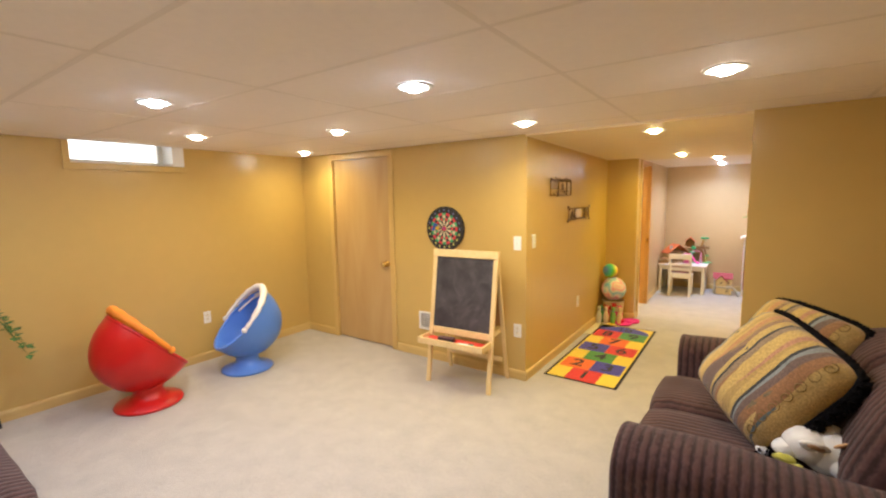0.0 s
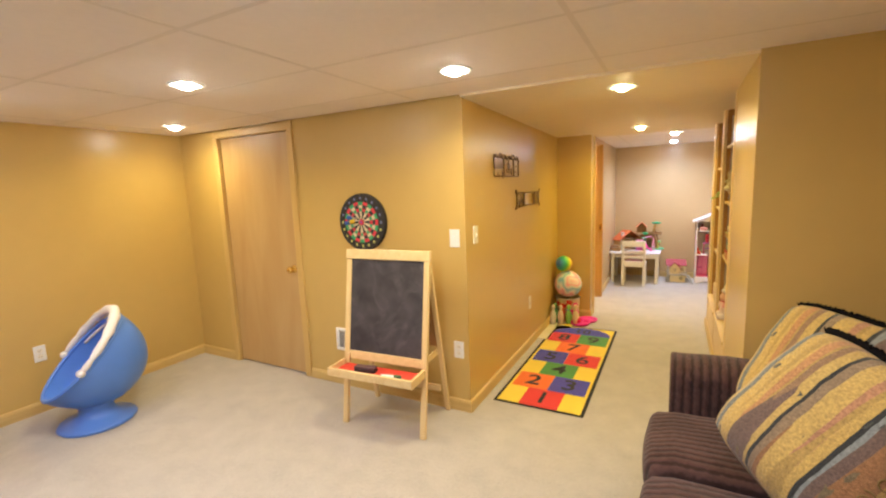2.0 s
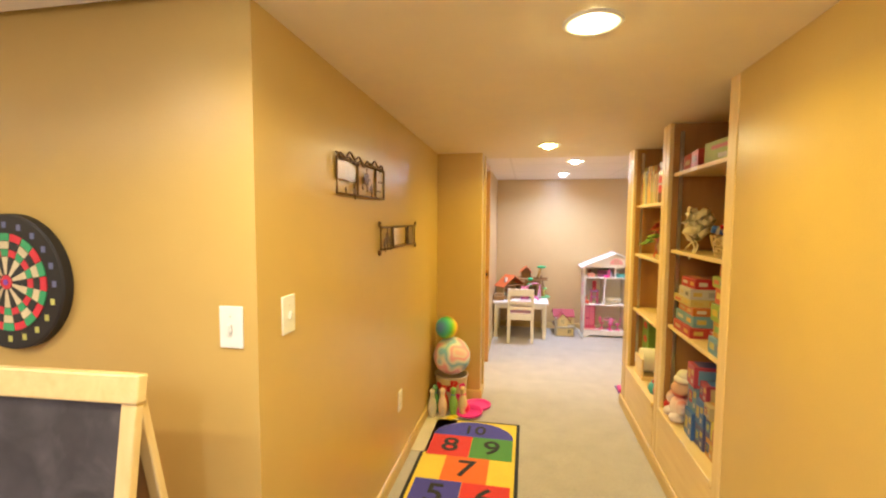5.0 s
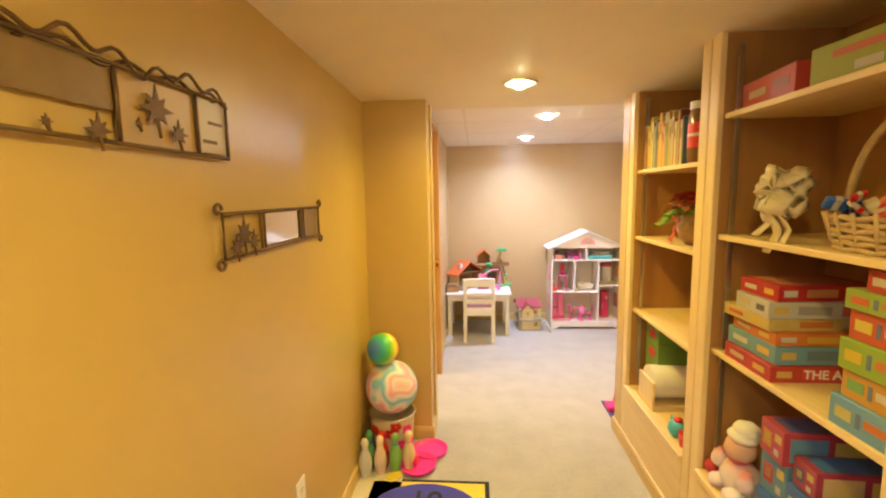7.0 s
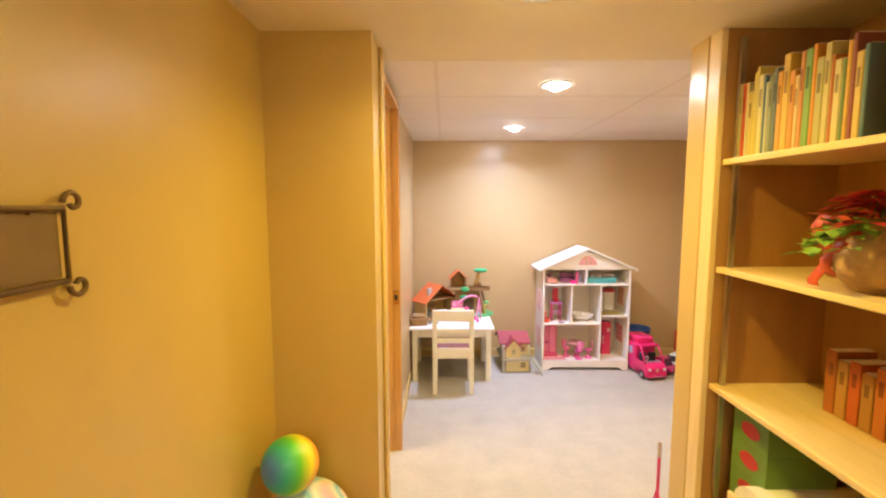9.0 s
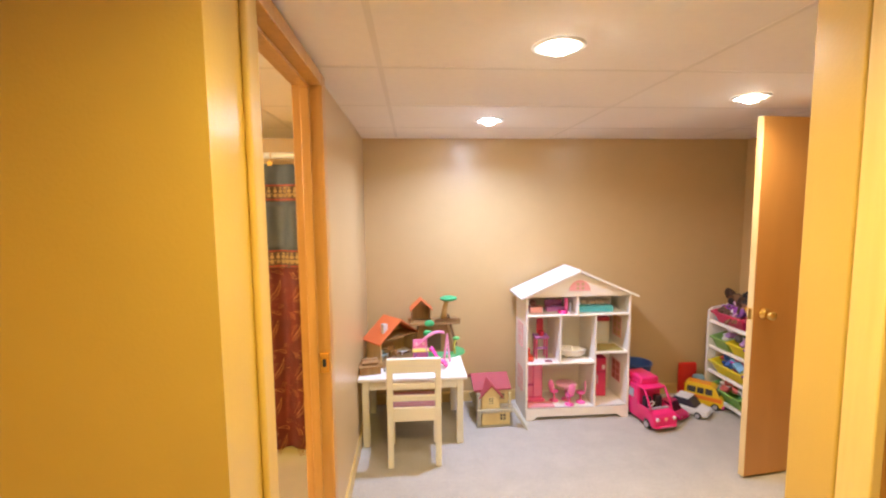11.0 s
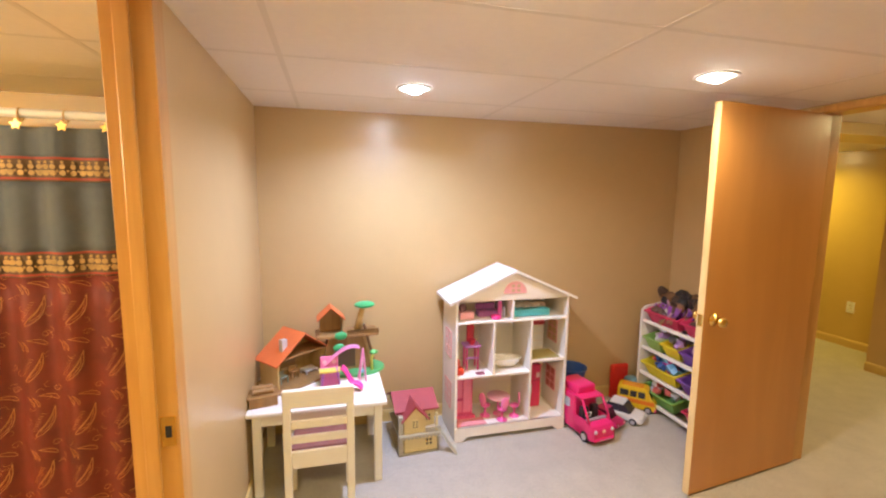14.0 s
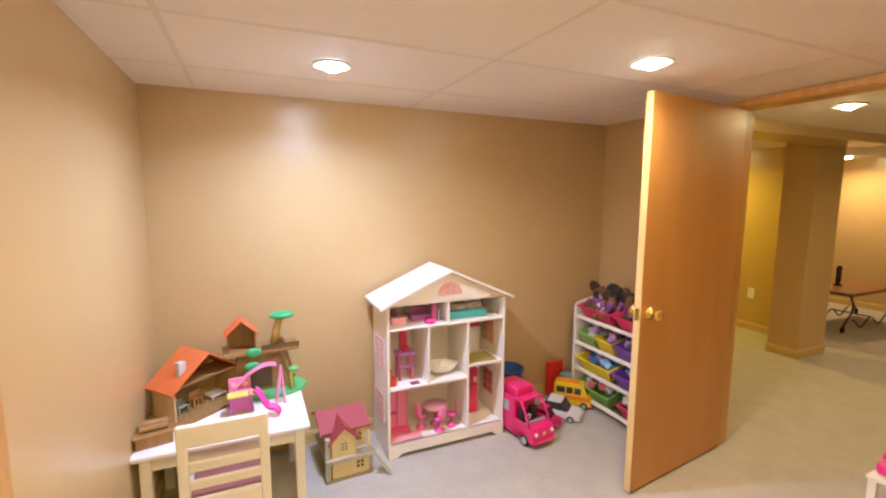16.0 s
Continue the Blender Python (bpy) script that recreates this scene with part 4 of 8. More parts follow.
# plates, outlets and the wall register
def wall_plate(m, kind):
    w, h = (0.072, 0.118)
    is_switch = kind == "switch"
    p = thing("light_switch" if is_switch else "wall_outlet", m, "white plastic rocker light switch on the wall" if is_switch else "white plastic duplex outlet low on the wall", "switch" if is_switch else "outlet", "wall plates")
    part("plate", boxed(-w / 2, -h / 2, 0, w / 2, h / 2, 0.006, 0.003), M_WHITE, p)
    if is_switch:
        part("toggle", boxed(-0.005, -0.012, 0.005, 0.005, 0.012, 0.016, 0.002, 2, pose(0, 0, 0, 12)), M_WHITE, p)
    else:
        for y in (-0.021, 0.021):
            s = part("socket", lathed([(0, 0.005), (0.0165, 0.005), (0.0165, 0.008), (0, 0.008)], 20, pose(0, y, 0)), M_CREAM, p)
            for x in (-0.006, 0.006):
                part("slot", boxed(x - 0.001, y - 0.004, 0.0078, x + 0.001, y + 0.005, 0.0086), M_BLACK, s)
    part("screw", lathed([(0, 0.006), (0.003, 0.006), (0.0025, 0.0075), (0, 0.0075)], 8, pose(0, 0 if not is_switch else 0.03, 0)), M_STEEL, p)
    return p


wall_plate(pose(-1.428, Y_D, 1.187, 90), "switch")
wall_plate(pose(X_H, 4.278, 1.194, 90, 0, 90), "switch")
wall_plate(pose(X_W, 2.898, 0.432, 90, 0, 90), "outlet")
wall_plate(pose(-1.424, Y_D, 0.432, 90), "outlet")
wall_plate(pose(X_H, 5.49, 0.42, 90, 0, 90), "outlet")
v = thing("wall_register", pose(-2.34, Y_D, 0.372, 90), "white metal wall register with louvres", "vent")
part("backing", boxed(-0.14, -0.075, 0.0, 0.14, 0.075, 0.003), paint(0.12, 0.11, 0.10), v)
for a in ((-0.155, -0.09, 0.155, -0.068), (-0.155, 0.068, 0.155, 0.09), (-0.155, -0.068, -0.132, 0.068), (0.132, -0.068, 0.155, 0.068)):
    part("frame", boxed(a[0], a[1], 0.0, a[2], a[3], 0.010, 0.003), M_WHITE, v)
for k in range(7):
    part("slat", boxed(-0.132, -0.0085, -0.001, 0.132, 0.0085, 0.001, 0, 1, pose(0, -0.055 + 0.018 * k, 0.006, 35)), M_WHITE, v)

# brown footstool and the plant stand beyond it
st = thing("ottoman", pose(-2.6, 0.86, 0), "dark brown upholstered ottoman with rounded edges", "ottoman")
part("body", boxed(-0.55, -0.30, 0.05, 0.55, 0.30, 0.32, 0.03, 3), M_CORD, st, smooth=40)
part("cushion", cushion(bmesh.new(), -0.56, -0.31, 0.31, 0.56, 0.31, 0.45, 0.05), M_CORD, st, smooth=True)
for x in (-0.48, 0.48):
    for y in (-0.24, 0.24):
        part("leg", lathed([(0, 0), (0.02, 0), (0.026, 0.06), (0, 0.06)], 10, pose(x, y, 0)), M_BLACK, st)
pl = thing("potted_plant", pose(-4.05, 1.25, 0), "trailing green houseplant in a dark pot on a thin iron stand", "plant")
for a in (0, 120, 240):
    part("stand_leg", tubed([(0.13 * math.cos(radians(a)), 0.13 * math.sin(radians(a)), 0), (0.09 * math.cos(radians(a)), 0.09 * math.sin(radians(a)), 0.35), (0.10 * math.cos(radians(a)), 0.10 * math.sin(radians(a)), 0.68)], 0.008, 6), M_BLACK, pl)
part("stand_ring", tubed([(0.10 * math.cos(2 * math.pi * i / 20), 0.10 * math.sin(2 * math.pi * i / 20), 0.67) for i in range(20)], 0.007, 6, True), M_BLACK, pl)
part("pot", lathed([(0, 0.66), (0.08, 0.66), (0.105, 0.80), (0.112, 0.80), (0.112, 0.815), (0.095, 0.815), (0.09, 0.79), (0, 0.79)], 24), paint(0.06, 0.04, 0.035), pl, smooth=30)


def leafy(seed, stems, reach, leaf, col, z0=0.0, droop=0.4, rise=0.12):
    """Stems with small folded leaves: two meshes."""
    rnd = random.Random(seed)
    sb, lb = bmesh.new(), bmesh.new()
    for k in range(stems):
        a = rnd.uniform(0, 2 * math.pi)
        ln = reach * rnd.uniform(0.6, 1.1)
        pts = []
        for i in range(7):
            f = i / 6
            pts.append(Vector((math.cos(a) * ln * f, math.sin(a) * ln * f, z0 + rise * math.sin(f * 2.2) - droop * ln * f * f)) + Vector((rnd.uniform(-1, 1), rnd.uniform(-1, 1), 0)) * 0.01)
        tube(sb, pts, [0.003 - 0.0003 * i for i in range(7)], 4)
        for i in range(1, 7):
            for s in (-1, 1):
                p = pts[i]
                d = (Vector((math.cos(a + s * 1.0), math.sin(a + s * 1.0), rnd.uniform(-0.3, 0.6)))).normalized()
                side = d.cross(Vector((0, 0, 1))).normalized() * leaf * 0.32
                L = leaf * rnd.uniform(0.7, 1.2)
                q = [p, p + d * L * 0.45 + side, p + d * L - Vector((0, 0, L * 0.2)), p + d * L * 0.45 - side]
                mid = p + d * L * 0.5 - Vector((0, 0, leaf * 0.08))
                vs = [lb.verts.new(c) for c in q] + [lb.verts.new(mid)]
                for i2 in range(4):
                    lb.faces.new((vs[i2], vs[(i2 + 1) % 4], vs[4]))
    return sb, lb


sb, lb = leafy(5, 16, 0.30, 0.07, None, 0.80, 1.2, 0.14)
M_LEAF = mat("leaf", (0.06, 0.15, 0.03), 0.5, 0.3, 30, 6, 0.1)
part("stem", sb, M_LEAF, pl)
part("foliage", lb, M_LEAF, pl, "small green leaves")

# ---- hallway: things ----
rug = thing("hopscotch_mat", pose(0, 0, 0), "colourful hopscotch play mat with numbered squares", "mat")
part("border", boxed(-1.275, 4.343, 0.0005, -0.653, 6.19, 0.005, 0.003, 1), paint(0.02, 0.018, 0.018, 0.9), rug, "black bound edge")
M_FELT = {k: mat("mat_" + k, c, 0.92, 0.10, 60, 5, 0.5, 300, sheen=0.15) for k, c in dict(yellow=(0.80, 0.58, 0.05), red=(0.66, 0.03, 0.02), orange=(0.80, 0.15, 0.01), blue=(0.055, 0.05, 0.36), green=(0.07, 0.26, 0.05), black=(0.015, 0.013, 0.013)).items()}
part("field", boxed(-1.252, 4.366, 0.005, -0.676, 6.167, 0.006), M_FELT["yellow"], rug, "yellow felt field")
CX, PY = -0.964, 0.263
ROWS = [(1, CX, "red", 0), (2, CX - 0.135, "orange", 1), (3, CX + 0.135, "blue", 1), (4, CX, "green", 2), (5, CX - 0.135, "blue", 3), (6, CX + 0.135, "red", 3),
        (7, CX, "orange", 4), (8, CX - 0.135, "red", 5), (9, CX + 0.135, "green", 5)]
for num, x, c, row in ROWS:
    y = 4.363 + PY * row
    sq = part("square", boxed(x - 0.134, y, 0.006, x + 0.134, y + PY, 0.0072), M_FELT[c], rug)
    lettering(str(num), 0.235, M_FELT["black"], rug, pose(x, y + PY / 2, 0.0082))
y = 4.363 + PY * 6
part("half_disc", prismed([(CX + 0.272 * math.cos(math.pi * i / 24), y + 0.215 * math.sin(math.pi * i / 24)) for i in range(25)], 0.006, 0.0072), M_FELT["blue"], rug)
lettering("10", 0.165, M_FELT["black"], rug, pose(CX, y + 0.09, 0.0082))

M_BRONZE = mat("bronze_wire", (0.17, 0.10, 0.045), 0.45, 0.25, 40, 6, 0.2, metal=0.7)
M_SMOKE = mat("amber_panel", (0.30, 0.20, 0.10), 0.25, 0.25, 12, 4, 0.1, metal=0.35)
M_MIRROR = mat("mirror", (0.62, 0.54, 0.42), 0.10, 0.02, bump=0, metal=1.0)


def wall_wire(bm, pts, r=0.004):
    tube(bm, pts, r, 6)


def maple_leaf(bm, cx, cy, s, z):
    poly = []
    for k in range(16):
        a = math.pi / 2 + 2 * math.pi * k / 16
        r = s * (1.0 if k % 2 == 0 else 0.55) * (1.15 if k in (0, 4, 12) else 0.85)
        poly.append((cx + r * math.cos(a), cy + r * math.sin(a)))
    prism(bm, poly, z, z + 0.003)
    tube(bm, [(cx, cy - s * 0.4, z + 0.002), (cx + 0.005, cy - s * 1.3, z + 0.002)], 0.003, 5)


# local axes: x along the hall, y up, z out of the wall
def wall_pose(y, z):
    return Matrix.Translation((X_H, y, z)) @ Matrix(((0, 0, 1, 0), (1, 0, 0, 0), (0, 1, 0, 0), (0, 0, 0, 1)))


def loop_rect(bm, x0, y0, x1, y1, z, r=0.005):
    tube(bm, [(x0, y0, z), (x1, y0, z), (x1, y1, z), (x0, y1, z)], r, 6, True)


a = thing("wall_art", wall_pose(4.61, 1.585), "bronze wire wall panel with leaves and small mirror tiles", "wall art", "metal wall art")
W, H = 0.55, 0.135
bm = bmesh.new()
loop_rect(bm, 0, 0, W, H, 0.016)
part("frame", bm, M_BRONZE, a, smooth=True)
bm = bmesh.new()
wall_wire(bm, [(x / 40 * W, H + 0.022 * abs(math.sin(x / 40 * math.pi * 2.0)) + 0.012 * math.sin(x * 0.9), 0.020) for x in range(41)])
wall_wire(bm, [(x / 40 * W, H + 0.010 * abs(math.cos(x / 40 * math.pi * 1.5)) + 0.008 * math.cos(x * 0.7), 0.014) for x in range(41)])
part("twisted_wire", bm, M_BRONZE, a, smooth=True)
part("panel", boxed(0.015, 0.055, 0.008, 0.205, H - 0.005, 0.012), M_SMOKE, a, "smoky bronze tile")
part("panel", boxed(0.435, 0.008, 0.008, W - 0.005, H - 0.006, 0.012), paint(0.52, 0.40, 0.22, 0.35), a, "pale amber tile")
part("panel_mark", boxed(0.455, 0.030, 0.012, 0.51, 0.038, 0.0135), M_BRONZE, a)
part("panel_mark", boxed(0.480, 0.075, 0.012, 0.535, 0.082, 0.0135), M_BRONZE, a)
part("panel", boxed(0.215, 0.005, 0.006, 0.43, H - 0.005, 0.010), paint(0.50, 0.32, 0.12, 0.35), a, "amber tile")
for x in (0.21, 0.433):
    part("bar", tubed([(x, 0, 0.016), (x, H, 0.016)], 0.004, 6), M_BRONZE, a, smooth=True)
for lx, ly, s in ((0.30, 0.075, 0.042), (0.36, 0.035, 0.026), (0.07, 0.016, 0.010), (0.16, 0.016, 0.026), (0.25, 0.04, 0.010)):
    bm = bmesh.new()
    maple_leaf(bm, lx, ly, s, 0.020)
    part("leaf", bm, M_BRONZE, a)
for x in (0.05, W - 0.05):
    part("standoff", boxed(x - 0.006, H - 0.006, 0.0, x + 0.006, H - 0.008, 0.018), M_BRONZE, a)

b = thing("wall_art", wall_pose(5.10, 1.335), "bronze scroll-cornered wall frame with small mirror", "wall art", "metal wall art")
W, H = 0.67, 0.112
bm = bmesh.new()
loop_rect(bm, 0.012, 0, W, H, 0.016, 0.005)
part("frame", bm, M_BRONZE, b, smooth=True)
for x, y, sx, sy in ((0.012, 0, -1, -1), (0.012, H, -1, 1), (W, 0, 1, -1), (W, H, 1, 1)):
    bm = bmesh.new()
    wall_wire(bm, [(x + sx * (0.018 - 0.018 * math.cos(t) * (1 - t / 9)), y + sy * (0.004 + 0.018 * math.sin(t) * (1 - t / 9) + 0.006), 0.016) for t in [0.45 * i for i in range(14)]], 0.0045)
    part("scroll", bm, M_BRONZE, b, smooth=True)
for x in (0.205, 0.225, 0.50, 0.525):
    part("bar", tubed([(x, 0, 0.016), (x, H, 0.016)], 0.0035, 6), M_BRONZE, b, smooth=True)
part("mirror", boxed(0.23, 0.010, 0.006, 0.495, H - 0.008, 0.011), M_MIRROR, b, "small wall mirror tile")
part("panel", boxed(0.525, 0.006, 0.006, W - 0.006, H - 0.006, 0.011), M_SMOKE, b, "smoky bronze tile")
for lx, ly, s in ((0.10, 0.055, 0.045), (0.15, 0.03, 0.03), (0.06, 0.025, 0.03)):
    bm = bmesh.new()
    maple_leaf(bm, lx, ly, s, 0.020)
    part("leaf", bm, M_BRONZE, b)
for x in (0.05, W - 0.05):
    part("standoff", boxed(x - 0.006, H - 0.006, 0.0, x + 0.006, H - 0.008, 0.018), M_BRONZE, b)


# balls stacked on a bucket, bowling pins and flying discs
def ramp_ball(name, stops, axis, lo, hi, warp=0.0, wscale=5, rough=0.35):
    ma = mat(name, (1, 1, 1), rough, 0.03, bump=0.03, bump_scale=90)
    n, l = ma.node_tree.nodes, ma.node_tree.links
    tc = n["Texture Coordinate"]
    noi = n.new("ShaderNodeTexNoise")
    noi.inputs["Scale"].default_value, noi.inputs["Detail"].default_value = wscale, 1
    l.new(tc.outputs["Object"], noi.inputs["Vector"])
    dot = n.new("ShaderNodeVectorMath")
    dot.operation = "DOT_PRODUCT"
    dot.inputs[1].default_value = Vector(axis).normalized()
    l.new(tc.outputs["Object"], dot.inputs[0])
    ad = n.new("ShaderNodeMath")
    ad.operation = "MULTIPLY_ADD"
    ad.inputs[1].default_value = warp
    l.new(noi.outputs["Fac"], ad.inputs[0])
    l.new(dot.outputs["Value"], ad.inputs[2])
    mr = n.new("ShaderNodeMapRange")
    mr.inputs[1].default_value, mr.inputs[2].default_value = lo, hi
    l.new(ad.outputs[0], mr.inputs[0])
    rp = n.new("ShaderNodeValToRGB")
    cr = rp.color_ramp
    for k, (pos, c) in enumerate(stops):
        e = cr.elements[k] if k < 2 else cr.elements.new(pos)
        e.position, e.color = pos, (*c, 1)
    l.new(mr.outputs[0], rp.inputs[0])
    l.new(rp.outputs[0], n["Principled BSDF"].inputs["Base Color"])
    return ma


M_RAINBOW = ramp_ball("rainbow_vinyl", [(0, (0.75, 0.03, 0.05)), (0.99, (0.08, 0.22, 0.60)), (0.25, (0.85, 0.32, 0.02)), (0.45, (0.85, 0.72, 0.03)), (0.68, (0.12, 0.55, 0.05)), (0.86, (0.04, 0.42, 0.35))], (-0.5, -0.8, 0.25), -0.088, 0.088)
M_SWIRL = ramp_ball("swirl_vinyl", [(0, (0.84, 0.78, 0.68)), (0.99, (0.85, 0.80, 0.70)), (0.24, (0.84, 0.74, 0.66)), (0.32, (0.83, 0.30, 0.38)), (0.40, (0.85, 0.70, 0.64)), (0.50, (0.82, 0.36, 0.42)), (0.56, (0.84, 0.78, 0.68)), (0.64, (0.20, 0.52, 0.68)), (0.71, (0.84, 0.78, 0.70)), (0.77, (0.84, 0.36, 0.44)), (0.83, (0.84, 0.72, 0.66)), (0.90, (0.84, 0.46, 0.50))], (0.5, -0.5, 0.6), -0.10, 0.60, 0.55, 6)
lone("toy_ball", balled(0.146, None, 40, 24), M_SWIRL, "large white vinyl ball with pink and blue swirls", "ball", pose(-1.195, 6.42, 0.410), "toy balls", smooth=True)
lone("toy_ball", balled(0.088, None, 32, 20), M_RAINBOW, "rainbow-coloured vinyl ball on top of another", "ball", pose(-1.235, 6.40, 0.638), "toy balls", smooth=True)
bk = thing("toy_bucket", pose(-1.195, 6.42, 0), "metal bucket with red and pink flower print", "bucket")
part("wall", lathed([(0, 0.0), (0.105, 0.0), (0.128, 0.260), (0.132, 0.262), (0.132, 0.268), (0.122, 0.268), (0.120, 0.260), (0.098, 0.012), (0, 0.012)], 32), paint(0.62, 0.50, 0.26, 0.35), bk, smooth=40)
part("rim", tubed([(0.130 * math.cos(2 * math.pi * i / 32), 0.130 * math.sin(2 * math.pi * i / 32), 0.265) for i in range(32)], 0.006, 6, True), M_STEEL, bk, smooth=True)
for k, (ang, z, c) in enumerate(((-60, 0.12, HOT), (-85, 0.19, RED), (-40, 0.2, HOT), (-110, 0.12, RED), (-20, 0.10, HOT), (-72, 0.23, RED), (-130, 0.2, RED), (-95, 0.06, HOT))):
    bm = bmesh.new()
    r = 0.106 + 0.083 * z + 0.001
    for j in range(5):
        prism(bm, arc(0.018 * math.cos(1.256 * j), 0.018 * math.sin(1.256 * j), 0.015, 0, 330, 9), 0, 0.002)
    part("flower_print", bm, paint(*c), bk, m=Matrix.Translation((r * math.cos(radians(ang)), r * math.sin(radians(ang)), z)) @ pose(0, 0, 0, 90 - 4.5, 0, ang + 90))


PIN = [(0, 0), (0.022, 0), (0.026, 0.01), (0.034, 0.06), (0.035, 0.085), (0.028, 0.125), (0.016, 0.152), (0.0145, 0.165), (0.021, 0.185), (0.022, 0.198), (0.014, 0.213), (0, 0.218)]
for x, y, c, band, lab in ((-1.306, 6.205, (0.62, 0.58, 0.48), (0.5, 0.46, 0.4), "pale grey"), (-1.232, 6.235, (0.78, 0.58, 0.42), (0.80, 0.72, 0.25), "peach and yellow"), (-1.155, 6.265, (0.22, 0.46, 0.10), BLUE, "green"),
                         (-1.300, 6.285, (0.12, 0.36, 0.14), BLUE, "dark green"), (-1.085, 6.29, (0.75, 0.60, 0.30), HOT, "yellow"), (-1.23, 6.285, RED, RED, "red")):
    p = thing("bowling_pin", pose(x, y, 0), lab + " plastic toy bowling pin standing on the carpet", "toy pin", "toy bowling pins")
    part("body", lathed(PIN, 20), paint(*c), p, smooth=True)
    part("neck_band", tubed([(0.0162 * math.cos(2 * math.pi * i / 16), 0.0162 * math.sin(2 * math.pi * i / 16), 0.158) for i in range(16)], 0.003, 5, True), paint(*band), p)
DISC = [(0, 0.0), (0.07, 0.0), (0.086, 0.002), (0.098, 0.010), (0.103, 0.024), (0.098, 0.026), (0.088, 0.012), (0.07, 0.008), (0, 0.008)]
lone("flying_disc", lathed(DISC, 36), paint(0.80, 0.04, 0.30), "hot pink plastic flying disc", "flying disc", pose(-0.985, 6.45, 0.0005), "flying discs", smooth=True)
lone("flying_disc", lathed(DISC, 36), paint(0.80, 0.04, 0.30), "hot pink plastic flying disc leaning on another", "flying disc", pose(-1.035, 6.30, 0.006, 3, -2, 0), "flying discs", smooth=True)
lone("toy_ball", balled(0.034, None, 18, 12), paint(0.75, 0.03, 0.10), "small red ball on a pink disc", "ball", pose(-1.065, 6.30, 0.047), "toy balls", smooth=True)
lone("card", boxed(-0.04, -0.03, 0, 0.04, 0.03, 0.003), paint(0.80, 0.62, 0.05), "small yellow card on the carpet", "card", pose(-1.155, 6.205, 0.0085, 0, 0, 40))

# built-in bookcase, ending on a stub wall
structure("wall_bookcase_end", boxed(X_B - 0.002, 6.642, 0, 0.60, 6.75, 2.2, 0.004, 2), M_WALL, "golden yellow painted wall end beside the bookcase")
BX1 = 0.56
bc = thing("bookcase", pose(0, 0, 0), "built-in golden pine bookcase with two open bays", "bookcase")
part("end_stile", boxed(X_B, 6.575, 0, X_B + 0.022, 6.64, Z_HALL + 0.032, 0.003), M_PINE, bc)
part("end_side", boxed(X_B + 0.022, 6.575, 0.0, BX1, 6.592, Z_HALL + 0.032), M_CASE_SHADED, bc)
for y0, y1 in ((5.745, 5.805), (5.811, 5.872)):
    part("middle_stile", boxed(X_B, y0, 0.0, X_B + 0.022, y1, Z_HALL + 0.032, 0.004), M_PINE, bc)
part("divider", boxed(X_B + 0.022, 5.75, 0.0, BX1, 5.868, Z_HALL + 0.032), M_CASE_SHADED, bc)
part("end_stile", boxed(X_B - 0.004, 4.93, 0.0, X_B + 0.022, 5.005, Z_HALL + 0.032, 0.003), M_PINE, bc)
part("end_side", boxed(X_B + 0.022, 4.985, 0.0, BX1, 5.003, Z_HALL + 0.032), M_CASE_SHADED, bc)
part("back_panel", boxed(BX1, 4.93, 0.0, BX1 + 0.012, 6.59, Z_HALL + 0.032), M_CASE_SHADED, bc)
part("kick_panel", boxed(X_B - 0.002, 5.005, 0.0, X_B + 0.02, 5.745, 0.36), M_PINE_H, bc)
part("kick_panel", boxed(X_B - 0.002, 5.872, 0.0, X_B + 0.02, 6.575, 0.345), M_PINE_H, bc)
SHELF_A, SHELF_B = (1.60, 1.24, 0.83, 0.372), (1.755, 1.325, 0.895, 0.40)
for zs, y0, y1 in ((SHELF_A, 5.872, 6.575), (SHELF_B, 5.005, 5.745)):
    for z in zs:
        low = z < 0.5
        part("shelf", boxed(X_B + (-0.012 if low else 0.026), y0 + (-0.0 if low else -0.002), z - (0.03 if low else 0.02), BX1, y1 + (0.0 if low else 0.002), z, 0.003), M_PINE_H, bc)
    for y in (y0 + 0.012, y1 - 0.020):
        part("shelf_standard", boxed(X_B + 0.05, y - 0.006 if y > y0 + 0.1 else y - 0.012, 0.42, X_B + 0.066, y + 0.006, 1.98), M_STEEL, bc, "slotted metal shelf standard")
baseboard(X_B - 0.002, 4.95, X_B - 0.002, 6.763, 1)
baseboard(X_B - 0.002, 6.75, X_R, 6.75, 1)


# a thing on a shelf is placed by its y span and front
def book(y, z, w, h, d, c, x=0.20, lean=0.0):
    c = (0.82 * c[0], 0.76 * c[1], 0.5 * c[2])
    b = thing("book", pose(x, y, z, lean), "upright children's book with a coloured spine", "book", "books on the shelf")
    part("cover", boxed(0, -w / 2, 0, d, w / 2, h, 0.002, 1), paint(*c, 0.55), b)
    part("pages", boxed(0.006, -w / 2 + 0.002, h - 0.003, d - 0.003, w / 2 - 0.002, h + 0.0015), paint(0.80, 0.74, 0.62, 0.8), b)
    if w > 0.012:
        part("spine_mark", boxed(-0.001, -w * 0.2, h * 0.60, 0.0, w * 0.2, h * 0.82), paint(c[0] * 0.45, c[1] * 0.4, c[2] * 0.4, 0.6), b)
    return b


